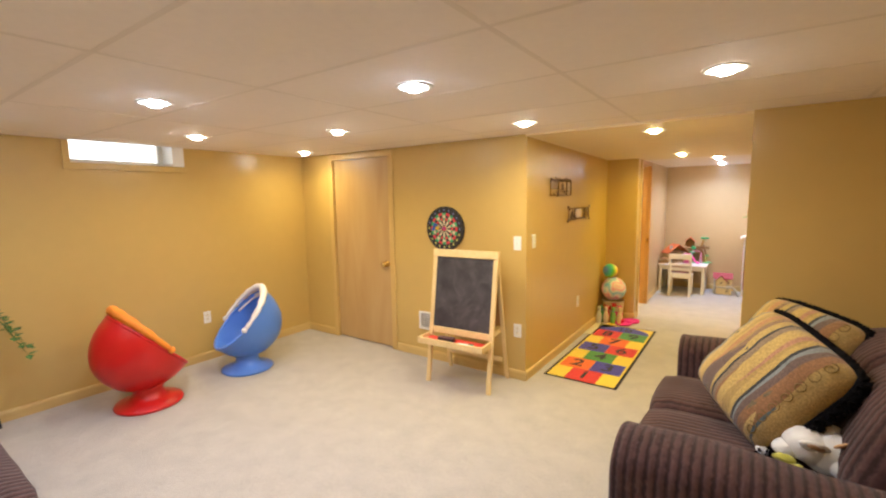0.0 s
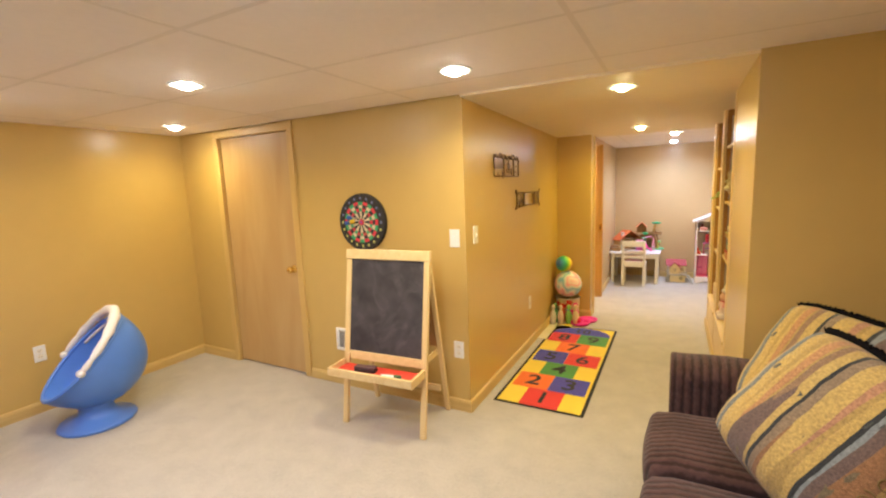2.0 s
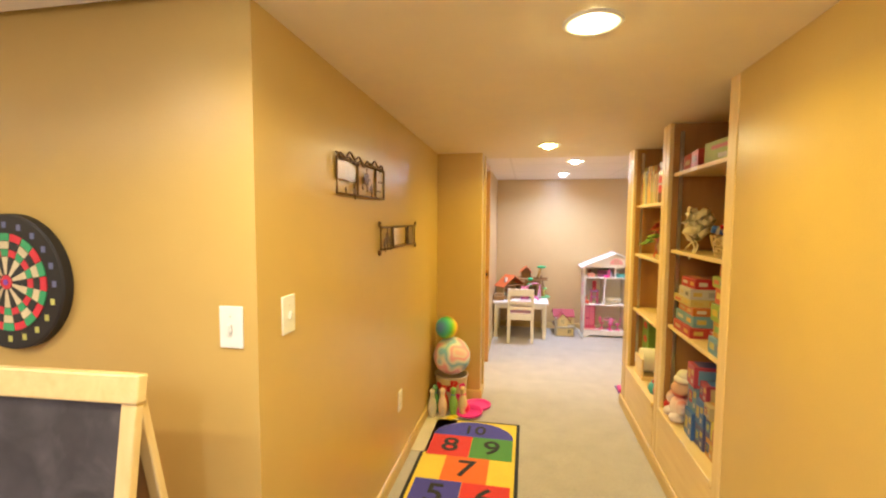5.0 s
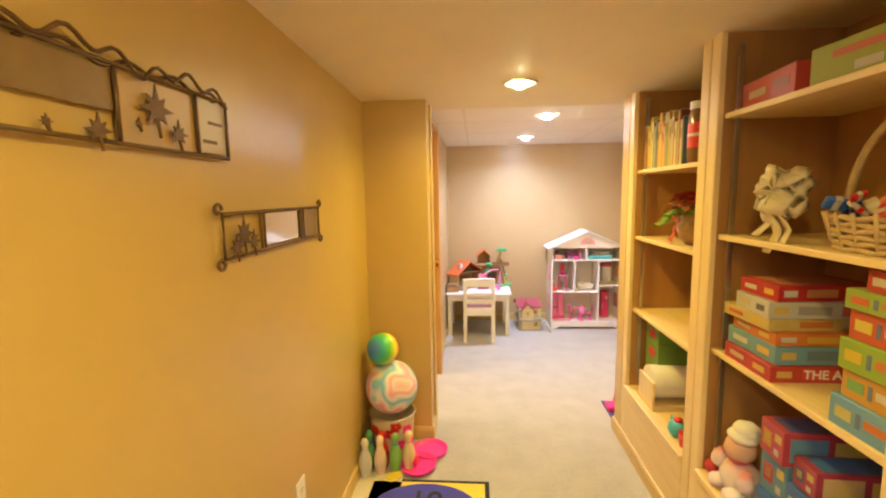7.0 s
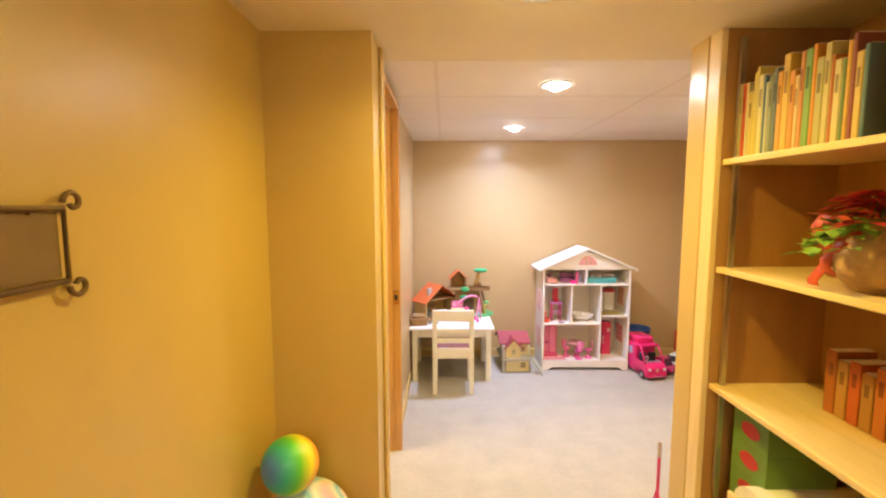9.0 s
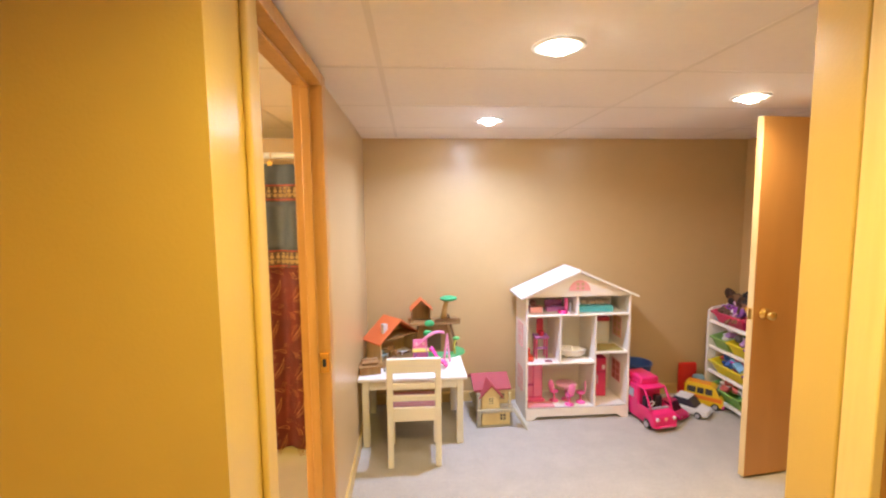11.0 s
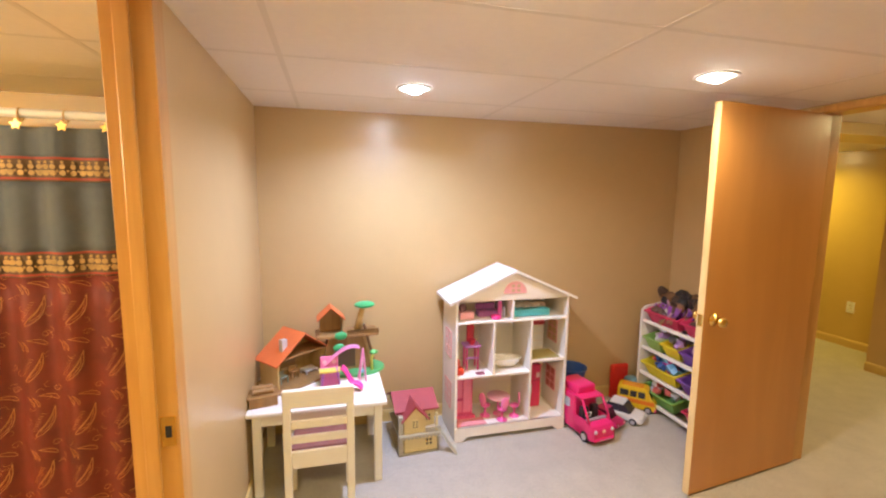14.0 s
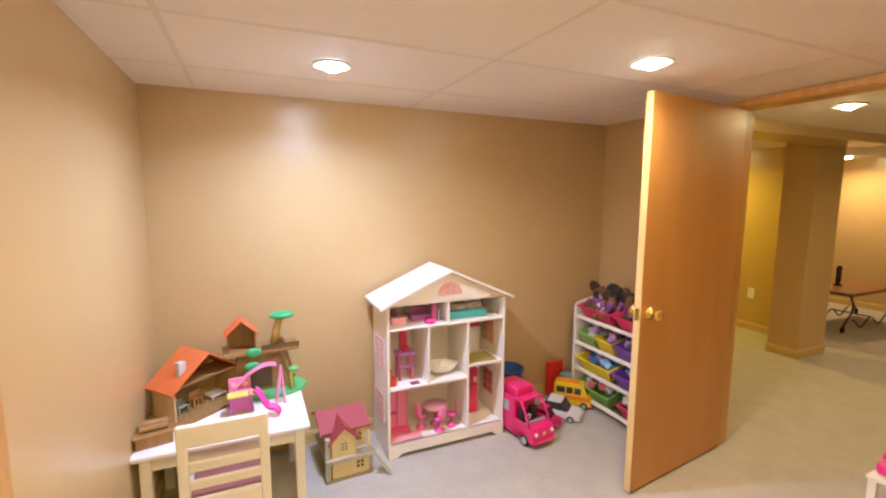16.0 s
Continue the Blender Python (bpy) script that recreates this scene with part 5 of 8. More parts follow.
rnd = random.Random(11)
SPINES = [(0.45, 0.42, 0.30), (0.60, 0.08, 0.05), (0.70, 0.66, 0.55), (0.75, 0.62, 0.25), (0.80, 0.66, 0.15), (0.72, 0.60, 0.20), (0.80, 0.72, 0.40), (0.10, 0.18, 0.30), (0.62, 0.60, 0.50), (0.30, 0.33, 0.22), (0.16, 0.20, 0.22), (0.78, 0.42, 0.06), (0.80, 0.55, 0.10), (0.75, 0.35, 0.05), (0.80, 0.60, 0.30), (0.70, 0.30, 0.08), (0.25, 0.45, 0.10), (0.80, 0.35, 0.04), (0.55, 0.50, 0.20)]
SPINES += [(0.66, 0.58, 0.30), (0.58, 0.20, 0.06), (0.74, 0.66, 0.42), (0.20, 0.30, 0.12), (0.78, 0.48, 0.10), (0.35, 0.10, 0.08), (0.72, 0.55, 0.22), (0.14, 0.24, 0.36)]
y = 6.548
for c in SPINES:
    w = rnd.uniform(0.008, 0.023)
    if y - w < 6.075:
        break
    book(y - w / 2, 1.60, w, rnd.uniform(0.19, 0.265), rnd.uniform(0.16, 0.20), c)
    y -= w + 0.0015
j = thing("jar", pose(0.215, 5.992, 1.60) @ Matrix.Diagonal((0.98, 0.98, 1.0, 1)), "tall brown jar with red and white label", "jar")
part("body", lathed([(0, 0), (0.045, 0), (0.048, 0.02), (0.048, 0.19), (0.040, 0.215), (0, 0.215)], 24), paint(0.20, 0.09, 0.04, 0.15), j, smooth=40)
part("paper_label", lathed([(0.0487, 0.06), (0.0487, 0.16)], 24), paint(0.66, 0.04, 0.03), j, "red paper label")
part("label_stripe", lathed([(0.0491, 0.105), (0.0491, 0.118)], 24), paint(0.62, 0.50, 0.40), j)
part("lid", lathed([(0, 0.215), (0.043, 0.215), (0.044, 0.245), (0, 0.248)], 24), paint(0.66, 0.60, 0.50), j, smooth=40)
vz = thing("potted_plant", pose(0.31, 6.14, 1.24) @ Matrix.Scale(1.05, 4), "round woven pot with red bow and green silk leaves", "plant")
part("vase", lathed([(0, 0), (0.055, 0), (0.085, 0.03), (0.095, 0.075), (0.08, 0.12), (0.055, 0.14), (0.06, 0.155), (0.05, 0.155), (0.045, 0.14), (0, 0.13)], 28), mat("woven_pot", (0.50, 0.30, 0.12), 0.6, 0.3, 45, 8, 0.6, 90), vz, smooth=True)
sb, lb = leafy(8, 14, 0.12, 0.07, None, 0.15, 0.5, 0.09)
part("foliage", lb, mat("silk_leaf_red", (0.42, 0.03, 0.02), 0.6, 0.3, 20, 6, 0.1), vz, "dark red silk leaves")
part("stem", sb, M_LEAF, vz)
sb, lb = leafy(12, 8, 0.15, 0.055, None, 0.14, 0.5, 0.04)
part("foliage", lb, mat("silk_leaf_green", (0.25, 0.42, 0.05), 0.6, 0.3, 20, 6, 0.1), vz, "bright green silk leaves")
sb.free()
for k, (dy, ln) in enumerate(((0.085, 0.19), (0.055, 0.15), (0.02, 0.12))):
    bm = bmesh.new()
    rows = [[bm.verts.new((-0.075 - 0.012 * math.sin(i * 1.3 + k), dy + 0.016 * q + 0.010 * math.sin(i * 1.2 + k), 0.175 - ln * i / 7)) for q in (-1, 0, 1)] for i in range(8)]
    for r0, r1 in zip(rows, rows[1:]):
        for q in range(2):
            bm.faces.new((r0[q], r0[q + 1], r1[q + 1], r1[q]))
    o = part("ribbon", bm, mat("red_ribbon", (0.50, 0.07, 0.03), 0.4, 0.2, 20, 6, 0.2), vz, "wired red ribbon tail", smooth=True)
    o.modifiers.new("thick", "SOLIDIFY").thickness = 0.0015
y = 6.36
for c, h in (((0.50, 0.16, 0.05), 0.19), ((0.55, 0.30, 0.12), 0.17), ((0.62, 0.14, 0.05), 0.18), ((0.50, 0.26, 0.10), 0.16), ((0.60, 0.20, 0.06), 0.19)):
    book(y, 0.83, 0.034, h, 0.12, c, 0.40)
    y -= 0.038


def carton(name, m, size, c, label, category, marks=(), group="", rough=0.45):
    """A printed box: body with a lid line and plain printed patches; marks are (face, u0, v0, u1, v1, colour), faces f, s, t."""
    w, d, h = size
    o = thing(name, m, label, category, group)
    c = tuple(0.72 * q for q in c)
    part("body", boxed(0, -d, 0, w, 0, h, 0.0015, 1), paint(*c, rough), o)
    for face, u0, v0, u1, v1, col in marks:
        if face in "fs":
            u0, u1, v0, v1 = 0.88 * u0 + 0.12 * u1, 0.12 * u0 + 0.88 * u1, 0.8 * v0 + 0.2 * v1, 0.2 * v0 + 0.8 * v1
        e = 0.0012
        if face == "f":
            bm = boxed(-e, -d * u1, h * v0, e, -d * u0, h * v1)
        elif face == "s":
            bm = boxed(w * u0, -e, h * v0, w * u1, e, h * v1)
        elif face == "r":
            bm = boxed(w * u0, -d - e, h * v0, w * u1, -d + e, h * v1)
        else:
            bm = boxed(w * u0, -d * v1, h - e, w * u1, -d * v0, h + e)
        part("printed_patch", bm, paint(*(0.8 * q for q in col), rough), o)
    return o


WH, CR = (0.62, 0.57, 0.46), (0.60, 0.46, 0.24)
# bottom of the near bay: cartons, paper-roll holder, small toys
for k in range(4):
    g = carton("toy_box", pose(0.24, 6.53, 0.372 + 0.10 * k + 0.0005 * k), (0.22, 0.16, 0.10), (0.20, 0.36, 0.06), "green carton with red oval badges, stacked", "box", group="green cartons")
    part("badge", prismed(arc(0, 0, 0.034, 0, 360, 20)[:-1], 0, 0.0015, Matrix.Diagonal((1.25, 0.75, 1, 1))), paint(0.55, 0.03, 0.03), g, m=Matrix.Translation((-0.001, -0.085, 0.05)) @ Matrix(((0, 0, -1, 0), (-1, 0, 0, 0), (0, 1, 0, 0), (0, 0, 0, 1))))
ph = thing("paper_roll_holder", pose(0.175, 6.255, 0.372, 0, 0, 90), "wooden tabletop holder with a big white paper roll", "paper roll")
part("tray", boxed(0, -0.375, 0.0, 0.20, 0, 0.028, 0.004), M_PINE_H, ph)
part("end_board", boxed(0.0, -0.014, 0.028, 0.19, 0.0, 0.15, 0.004), M_PINE, ph)
part("roll", lathed([(0, 0), (0.085, 0), (0.085, 0.33), (0, 0.33)], 32, pose(0.105, -0.02, 0.118, 90)), paint(0.80, 0.74, 0.62, 0.8), ph, "white paper roll", smooth=40)
tt = thing("toy_teapot", pose(0.205, 6.035, 0.372), "teal plastic toy teapot with red lid", "toy")
part("body", lathed([(0, 0), (0.03, 0), (0.045, 0.03), (0.036, 0.06), (0.018, 0.07), (0, 0.07)], 20), paint(*TEAL), tt, smooth=True)
part("lid", balled(0.02, pose(0, 0, 0.074), 14, 8, (1, 1, 0.7)), paint(*RED), tt, smooth=True)
part("spout", tubed([(0, 0.035, 0.03), (0, 0.06, 0.05), (0, 0.07, 0.062)], [0.009, 0.007, 0.005], 8), paint(*TEAL), tt, smooth=True)
lone("toy_cup", lathed([(0, 0), (0.026, 0), (0.032, 0.06), (0.028, 0.06), (0.022, 0.006), (0, 0.006)], 20), paint(0.66, 0.05, 0.04), "red plastic toy cup", "toy", pose(0.20, 5.945, 0.372), smooth=True)

# far bay: top shelf boxes
carton("game_box", pose(0.215, 5.715, 1.755, 0, 0, -6), (0.24, 0.30, 0.085), (0.60, 0.06, 0.03), "red board game box on the top shelf", "board game", (("f", 0.1, 0.25, 0.55, 0.7, CR), ("f", 0.6, 0.2, 0.95, 0.8, (0.35, 0.08, 0.05)), ("s", 0.1, 0.2, 0.6, 0.8, CR), ("t", 0.15, 0.1, 0.8, 0.8, (0.70, 0.25, 0.08))), "board games")
carton("game_box", pose(0.20, 5.385, 1.755, 0, 0, 5), (0.26, 0.34, 0.10), (0.42, 0.46, 0.08), "olive green game box on the top shelf", "board game", (("f", 0.1, 0.55, 0.9, 0.85, (0.62, 0.16, 0.10)), ("f", 0.35, 0.1, 0.62, 0.45, WH), ("t", 0.1, 0.1, 0.9, 0.9, (0.55, 0.50, 0.12))), "board games")

# basket with a bow
bs = thing("basket", pose(0.33, 5.20, 1.325), "wicker gift basket full of small things with cream bow", "basket")
M_WICKER = mat("wicker", (0.50, 0.34, 0.16), 0.7, 0.25, 40, 8, 0.4)
for k in range(6):
    r = 1 + 0.022 * k
    part("weave", tubed([(0.115 * r * math.cos(2 * math.pi * i / 28), 0.17 * r * math.sin(2 * math.pi * i / 28), 0.008 + 0.0155 * k + 0.003 * (-1) ** (i + k)) for i in range(28)], 0.0078, 5, True), M_WICKER, bs, smooth=True)
for i in range(22):
    a = 2 * math.pi * i / 22
    part("stake", tubed([(0.113 * math.cos(a), 0.168 * math.sin(a), 0.0), (0.137 * math.cos(a), 0.203 * math.sin(a), 0.098)], 0.0055, 5), M_WICKER, bs, smooth=True)
part("bottom", lathed([(0, 0.0), (1, 0.0), (1, 0.008), (0, 0.008)], 24, Matrix.Diagonal((0.112, 0.165, 1, 1))), M_WICKER, bs)
part("handle", tubed([(0, 0.19 * math.cos(math.pi * i / 20), 0.08 + 0.27 * math.sin(math.pi * i / 20)) for i in range(21)], 0.011, 8), M_WICKER, bs, smooth=True)
rnd = random.Random(4)
for k in range(46):
    c = rnd.choice([RED, RED, NAVY, (0.60, 0.45, 0.25), (0.66, 0.20, 0.08), BLUE, WH, WH])
    at = pose(0.33 + rnd.uniform(-0.085, 0.085), 5.20 + rnd.uniform(-0.15, 0.15), 1.325 + 0.085 + rnd.uniform(0, 0.06), rnd.uniform(-50, 50), rnd.uniform(-50, 50), rnd.uniform(0, 180))
    w = rnd.uniform(0.012, 0.022)
    pk = thing("wrapped_candy", at, "small wrapped sweet in the basket", "sweet", "sweets in the basket")
    part("packet", boxed(-w * 1.5, -w, -w * 0.45, w * 1.5, w, w * 0.45, w * 0.3), paint(*c, 0.3), pk)
    part("stripe", boxed(-w * 0.4, -w - 0.0006, -w * 0.45 - 0.0006, w * 0.4, w + 0.0006, w * 0.45 + 0.0006), paint(*(WH if c != WH else RED), 0.3), pk)
bm = bmesh.new()
rnd = random.Random(2)
for k in range(34):
    d = Vector((rnd.uniform(-0.8, 0.3), rnd.uniform(-1, 1), rnd.uniform(-0.7, 1))).normalized()
    side = d.cross(Vector((rnd.uniform(-1, 1), rnd.uniform(-1, 1), rnd.uniform(-1, 1)))).normalized()
    up = d.cross(side)
    r, wide = rnd.uniform(0.05, 0.085), rnd.uniform(0.014, 0.022)
    pts = [d * r * (0.5 - 0.5 * math.cos(2 * math.pi * i / 10)) + up * 0.022 * math.sin(2 * math.pi * i / 10) for i in range(11)]
    rows = [[bm.verts.new(p + side * q * wide + noise.noise_vector(p * 60 + Vector((k, 0, 0))) * 0.018) for q in (-1, 0, 1)] for p in pts]
    for r0, r1 in zip(rows, rows[1:]):
        for q in range(2):
            bm.faces.new((r0[q], r0[q + 1], r1[q + 1], r1[q]))
for s, ln in ((-0.5, 0.13), (0.5, 0.11), (0.0, 0.150)):
    rows = [[bm.verts.new((-0.03 - 0.012 * math.sin(i * 1.1) + 0.004 * q, s * 0.05 * i / 3 + 0.022 * q + 0.012 * math.sin(i * 1.4), -ln * i / 6)) for q in (-1, 0, 1)] for i in range(7)]
    for r0, r1 in zip(rows, rows[1:]):
        for q in range(2):
            bm.faces.new((r0[q], r0[q + 1], r1[q + 1], r1[q]))
bow = part("bow", bm, mat("ribbon", (0.66, 0.54, 0.31), 0.4, 0.12, 20, 5, 0.1), bs, "big crumpled cream ribbon bow", pose(-0.10, 0.285, 0.145) @ Matrix.Scale(1.2, 4), smooth=True)
so = bow.modifiers.new("thick", "SOLIDIFY")
so.thickness = 0.0015
carton("game_box", pose(0.50, 5.16, 1.325), (0.05, 0.14, 0.27), (0.02, 0.04, 0.20), "dark blue box standing behind the basket", "box", (("f", 0.15, 0.55, 0.85, 0.8, (0.10, 0.20, 0.5)),))

# stacks of board games
STACK1 = [((0.55, 0.05, 0.04), 0.052, "red"), ((0.20, 0.38, 0.45), 0.058, "pale blue"), ((0.70, 0.20, 0.04), 0.040, "orange"), ((0.70, 0.52, 0.16), 0.040, "yellow"), ((0.62, 0.57, 0.48), 0.052, "cream"), ((0.55, 0.03, 0.03), 0.050, "red")]
z = 0.895
for k, (c, h, n) in enumerate(STACK1):
    dy = (0, 0.004, -0.004, 0.02, -0.03, -0.035)[k]
    deep = (0.245, 0.240, 0.225, 0.230, 0.18, 0.175)[k]
    g = carton("game_box", pose(0.185 + 0.010 * (k % 3), 5.672 + dy, z, 0, 0, (0, 1.5, -1, 2, -2, 3)[k]), (0.31 - 0.02 * (k > 3), deep, h), c, n + " board game box in a stack", "board game",
               (("f", 0.08, 0.25, 0.5, 0.75, WH if k in (1, 5) else (0.62, 0.12, 0.05) if k == 3 else CR), ("f", 0.62, 0.2, 0.92, 0.8, (0.15, 0.12, 0.12) if k == 4 else (0.72, 0.45, 0.08)),
                ("r", 0.30, 0.25, 0.62, 0.75, ((0.66, 0.08, 0.06), (0.16, 0.22, 0.26), (0.72, 0.40, 0.06), (0.60, 0.20, 0.05), (0.35, 0.32, 0.28), (0.66, 0.30, 0.10))[k]),
                ("r", 0.06, 0.3, 0.2, 0.7, WH if k in (2, 5) else (0.62, 0.42, 0.10)), ("r", 0.72, 0.2, 0.93, 0.8, (WH, WH, (0.55, 0.10, 0.05), WH, (0.55, 0.12, 0.08), (0.70, 0.50, 0.10))[k]), ("t", 0.1, 0.1, 0.9, 0.9, (0.5, 0.2, 0.1))), "board games")
    if k == 0:
        lettering("THE A", 0.040, M_WHITE, g, pose(0.15, -deep - 0.0022, 0.026, 90), "game_title")
    z += h + 0.0005
STACK2 = [((0.20, 0.40, 0.58), 0.078, "blue", (0.60, 0.50, 0.16)), ((0.66, 0.34, 0.05), 0.072, "orange", (0.20, 0.42, 0.12)), ((0.34, 0.48, 0.06), 0.076, "green", (0.70, 0.50, 0.05)),
          ((0.66, 0.12, 0.04), 0.074, "red", (0.72, 0.55, 0.08)), ((0.36, 0.46, 0.07), 0.048, "green", (0.62, 0.14, 0.05)), ((0.56, 0.06, 0.03), 0.052, "red", (0.60, 0.50, 0.36))]
z = 0.895
for k, (c, h, n, c2) in enumerate(STACK2):
    carton("game_box", pose(0.186 + 0.012 * (k % 2), 5.192 + (0.012, -0.002, 0.0, -0.008, -0.004, -0.045)[k], z, 0, 0, (1, -1, 2, -1, 1, -2)[k]), (0.30, 0.178 - 0.02 * (k > 4), h), c, n + " puzzle box in a stack", "puzzle",
           (("f", 0.06, 0.2, 0.40, 0.8, c2), ("f", 0.50, 0.3, 0.9, 0.75, WH if k % 2 else (0.62, 0.20, 0.06)), ("f", 0.42, 0.1, 0.5, 0.9, (0.15, 0.2, 0.3)), ("r", 0.1, 0.2, 0.45, 0.8, c2), ("r", 0.55, 0.3, 0.9, 0.75, WH), ("t", 0.1, 0.1, 0.9, 0.9, c2)), "puzzle boxes")
    z += h + 0.0005

# bottom of the far bay
bm = bmesh.new()
ball(bm, 0.068, pose(0.225, 5.60, 0.465), 20, 14, (0.9, 1.05, 1.0))
ball(bm, 0.050, pose(0.215, 5.595, 0.575), 20, 14)
ball(bm, 0.046, pose(0.222, 5.592, 0.625), 18, 12, (1.05, 1.15, 0.6))
ball(bm, 0.040, pose(0.228, 5.588, 0.652), 16, 10, (1.0, 1.1, 0.7))
for dy in (-0.075, 0.075):
    ball(bm, 0.030, pose(0.195, 5.60 + dy, 0.495), 14, 10, (1, 1.0, 1.3))
    ball(bm, 0.032, pose(0.185, 5.60 + dy * 0.6, 0.425), 14, 10, (1.4, 1, 0.8))
for v in bm.verts:
    v.co += noise.noise_vector(v.co * 45) * 0.006
lone("doll", bm, ramp_ball("doll_cloth", [(0, (0.66, 0.50, 0.50)), (0.99, (0.72, 0.66, 0.58)), (0.22, (0.72, 0.62, 0.58)), (0.40, (0.70, 0.50, 0.48)), (0.50, (0.60, 0.06, 0.06)), (0.56, (0.62, 0.36, 0.24)), (0.74, (0.62, 0.36, 0.24)), (0.80, (0.72, 0.66, 0.58))], (0, 0, 1), 0.40, 0.70, 0.02, 20, 0.8), "plain doll in white with red scarf and white hat", "doll", smooth=True)
lone("toy_ball", balled(0.03, None, 14, 10), paint(0.50, 0.03, 0.03), "small dark red ball on the shelf", "ball", pose(0.195, 5.722, 0.43), smooth=True)
rnd = random.Random(31)
SHADES = [((0.06, 0.16, 0.45), "blue"), ((0.50, 0.06, 0.09), "red"), ((0.10, 0.10, 0.28), "navy"), ((0.55, 0.42, 0.20), "tan"), ((0.62, 0.28, 0.05), "orange"), ((0.14, 0.28, 0.40), "slate blue"), ((0.40, 0.05, 0.10), "dark red")]
y = 5.468
for col, (w, pile) in enumerate(((0.125, ((0, 0.135), (5, 0.130), (1, 0.105))), (0.105, ((2, 0.11), (0, 0.12), (6, 0.085))), (0.095, ((4, 0.09), (2, 0.10), (3, 0.06))), (0.10, ((3, 0.09), (1, 0.07))))):
    z = 0.40
    for k, (shade, h) in enumerate(pile):
        c, n = SHADES[shade]
        carton("toy_box", pose(0.19 + rnd.uniform(0, 0.03), y - 0.005, z, 0, 0, rnd.uniform(-4, 4)), (0.24, w - 0.014, h), c, n + " small toy carton with printed picture panels", "box",
               (("f", 0.08, 0.12, 0.55, 0.88, SHADES[(shade + 3) % 7][0]), ("f", 0.16, 0.30, 0.45, 0.72, (0.66, 0.55, 0.10)), ("f", 0.60, 0.50, 0.95, 0.88, (0.55, 0.42, 0.12)), ("f", 0.60, 0.10, 0.85, 0.40, (0.50, 0.45, 0.40)), ("r", 0.08, 0.15, 0.5, 0.85, SHADES[(shade + 4) % 7][0]), ("r", 0.58, 0.3, 0.92, 0.8, (0.60, 0.50, 0.14)), ("t", 0.1, 0.1, 0.9, 0.9, SHADES[(shade + 1) % 7][0])), "toy cartons")
        z += h + 0.0005
    y -= w
for k, (x, y, c) in enumerate(((0.20, 5.17, (0.70, 0.55, 0.05)), (0.195, 5.10, (0.62, 0.56, 0.44)), (0.20, 5.05, (0.3, 0.42, 0.15)))):
    carton("toy_block", pose(x, y, 0.40 if k else 0.501, 0, 0, 15 * k), (0.12, 0.05, 0.09), c, "small coloured toy block on the shelf", "toy block")

# toy push broom behind the bookcase end, on a small purple mat
tb = thing("toy_broom", pose(0.235, 7.0, 0), "pink toy broom standing upright in its base", "toy")
part("base", boxed(-0.06, -0.05, 0.008, 0.06, 0.05, 0.045, 0.01), paint(*HOT), tb, "pink plastic base")
part("stick", lathed([(0, 0.04), (0.007, 0.04), (0.007, 0.30), (0, 0.30)], 10), paint(0.62, 0.04, 0.14), tb)
part("grip", lathed([(0, 0.30), (0.009, 0.30), (0.008, 0.37), (0, 0.375)], 10), paint(0.45, 0.35, 0.3), tb)
for s in (-1, 1):
    part("brace", tubed([(0, s * 0.045, 0.045), (0, 0, 0.15)], 0.004, 6), paint(0.62, 0.04, 0.14), tb)
lone("small_mat", boxed(0.17, 6.86, 0.0005, 0.50, 7.12, 0.008, 0.003), paint(0.10, 0.05, 0.22, 0.9), "small dark purple foam mat", "mat")

# ---- playroom: things ----
tbl = thing("play_table", pose(0, 0, 0), "small white-topped children's table with cream legs", "table")
TX0, TX1, TY0, TY1, TZ = -1.035, -0.345, 8.545, 9.10, 0.458
part("tabletop", boxed(TX0, TY0, TZ - 0.022, TX1, TY1, TZ, 0.006, 3), M_WHITEPAINT, tbl)
for x in (TX0 + 0.045, TX1 - 0.045):
    for y in (TY0 + 0.045, TY1 - 0.045):
        part("leg", boxed(x - 0.021, y - 0.021, 0, x + 0.021, y + 0.021, TZ - 0.022, 0.004), M_CREAM, tbl)
for a in ((TX0 + 0.066, TY0 + 0.035, TX1 - 0.066, TY0 + 0.052), (TX0 + 0.066, TY1 - 0.052, TX1 - 0.066, TY1 - 0.035), (TX0 + 0.035, TY0 + 0.066, TX0 + 0.052, TY1 - 0.066), (TX1 - 0.052, TY0 + 0.066, TX1 - 0.035, TY1 - 0.066)):
    part("apron", boxed(a[0], a[1], TZ - 0.085, a[2], a[3], TZ - 0.022), M_CREAM, tbl)

ch = thing("child_chair", pose(-0.683, 8.335, 0), "cream painted slat-back child's chair pushed under the table", "chair")
for x in (-0.140, 0.140):
    part("back_post", boxed(x - 0.0175, -0.013, 0, x + 0.0175, 0.013, 0.655, 0.005), M_CREAM, ch)
    part("front_leg", boxed(x - 0.0165, 0.255, 0, x + 0.0165, 0.285, 0.31, 0.004), M_CREAM, ch)
part("top_rail", boxed(-0.157, -0.014, 0.575, 0.157, 0.014, 0.660, 0.006, 3), M_CREAM, ch)
for z0, z1 in ((0.475, 0.512), (0.405, 0.440)):
    part("slat", boxed(-0.1225, -0.009, z0, 0.1225, 0.009, z1, 0.004), M_CREAM, ch)
part("seat", boxed(-0.158, 0.014, 0.31, 0.158, 0.295, 0.332, 0.007, 3), M_CREAM, ch)
part("back_apron", boxed(-0.1225, -0.011, 0.285, 0.1225, 0.011, 0.365, 0.003), M_CREAM, ch)
part("front_apron", boxed(-0.1235, 0.262, 0.265, 0.1235, 0.278, 0.31), M_CREAM, ch)
lone("seat_cloth", boxed(-0.13, 0.05, 0, 0.13, 0.26, 0.02, 0.008), paint(0.27, 0.10, 0.08, 0.9), "folded dusty red cloth on the chair seat", "cloth", pose(-0.683, 8.335, 0.3325))

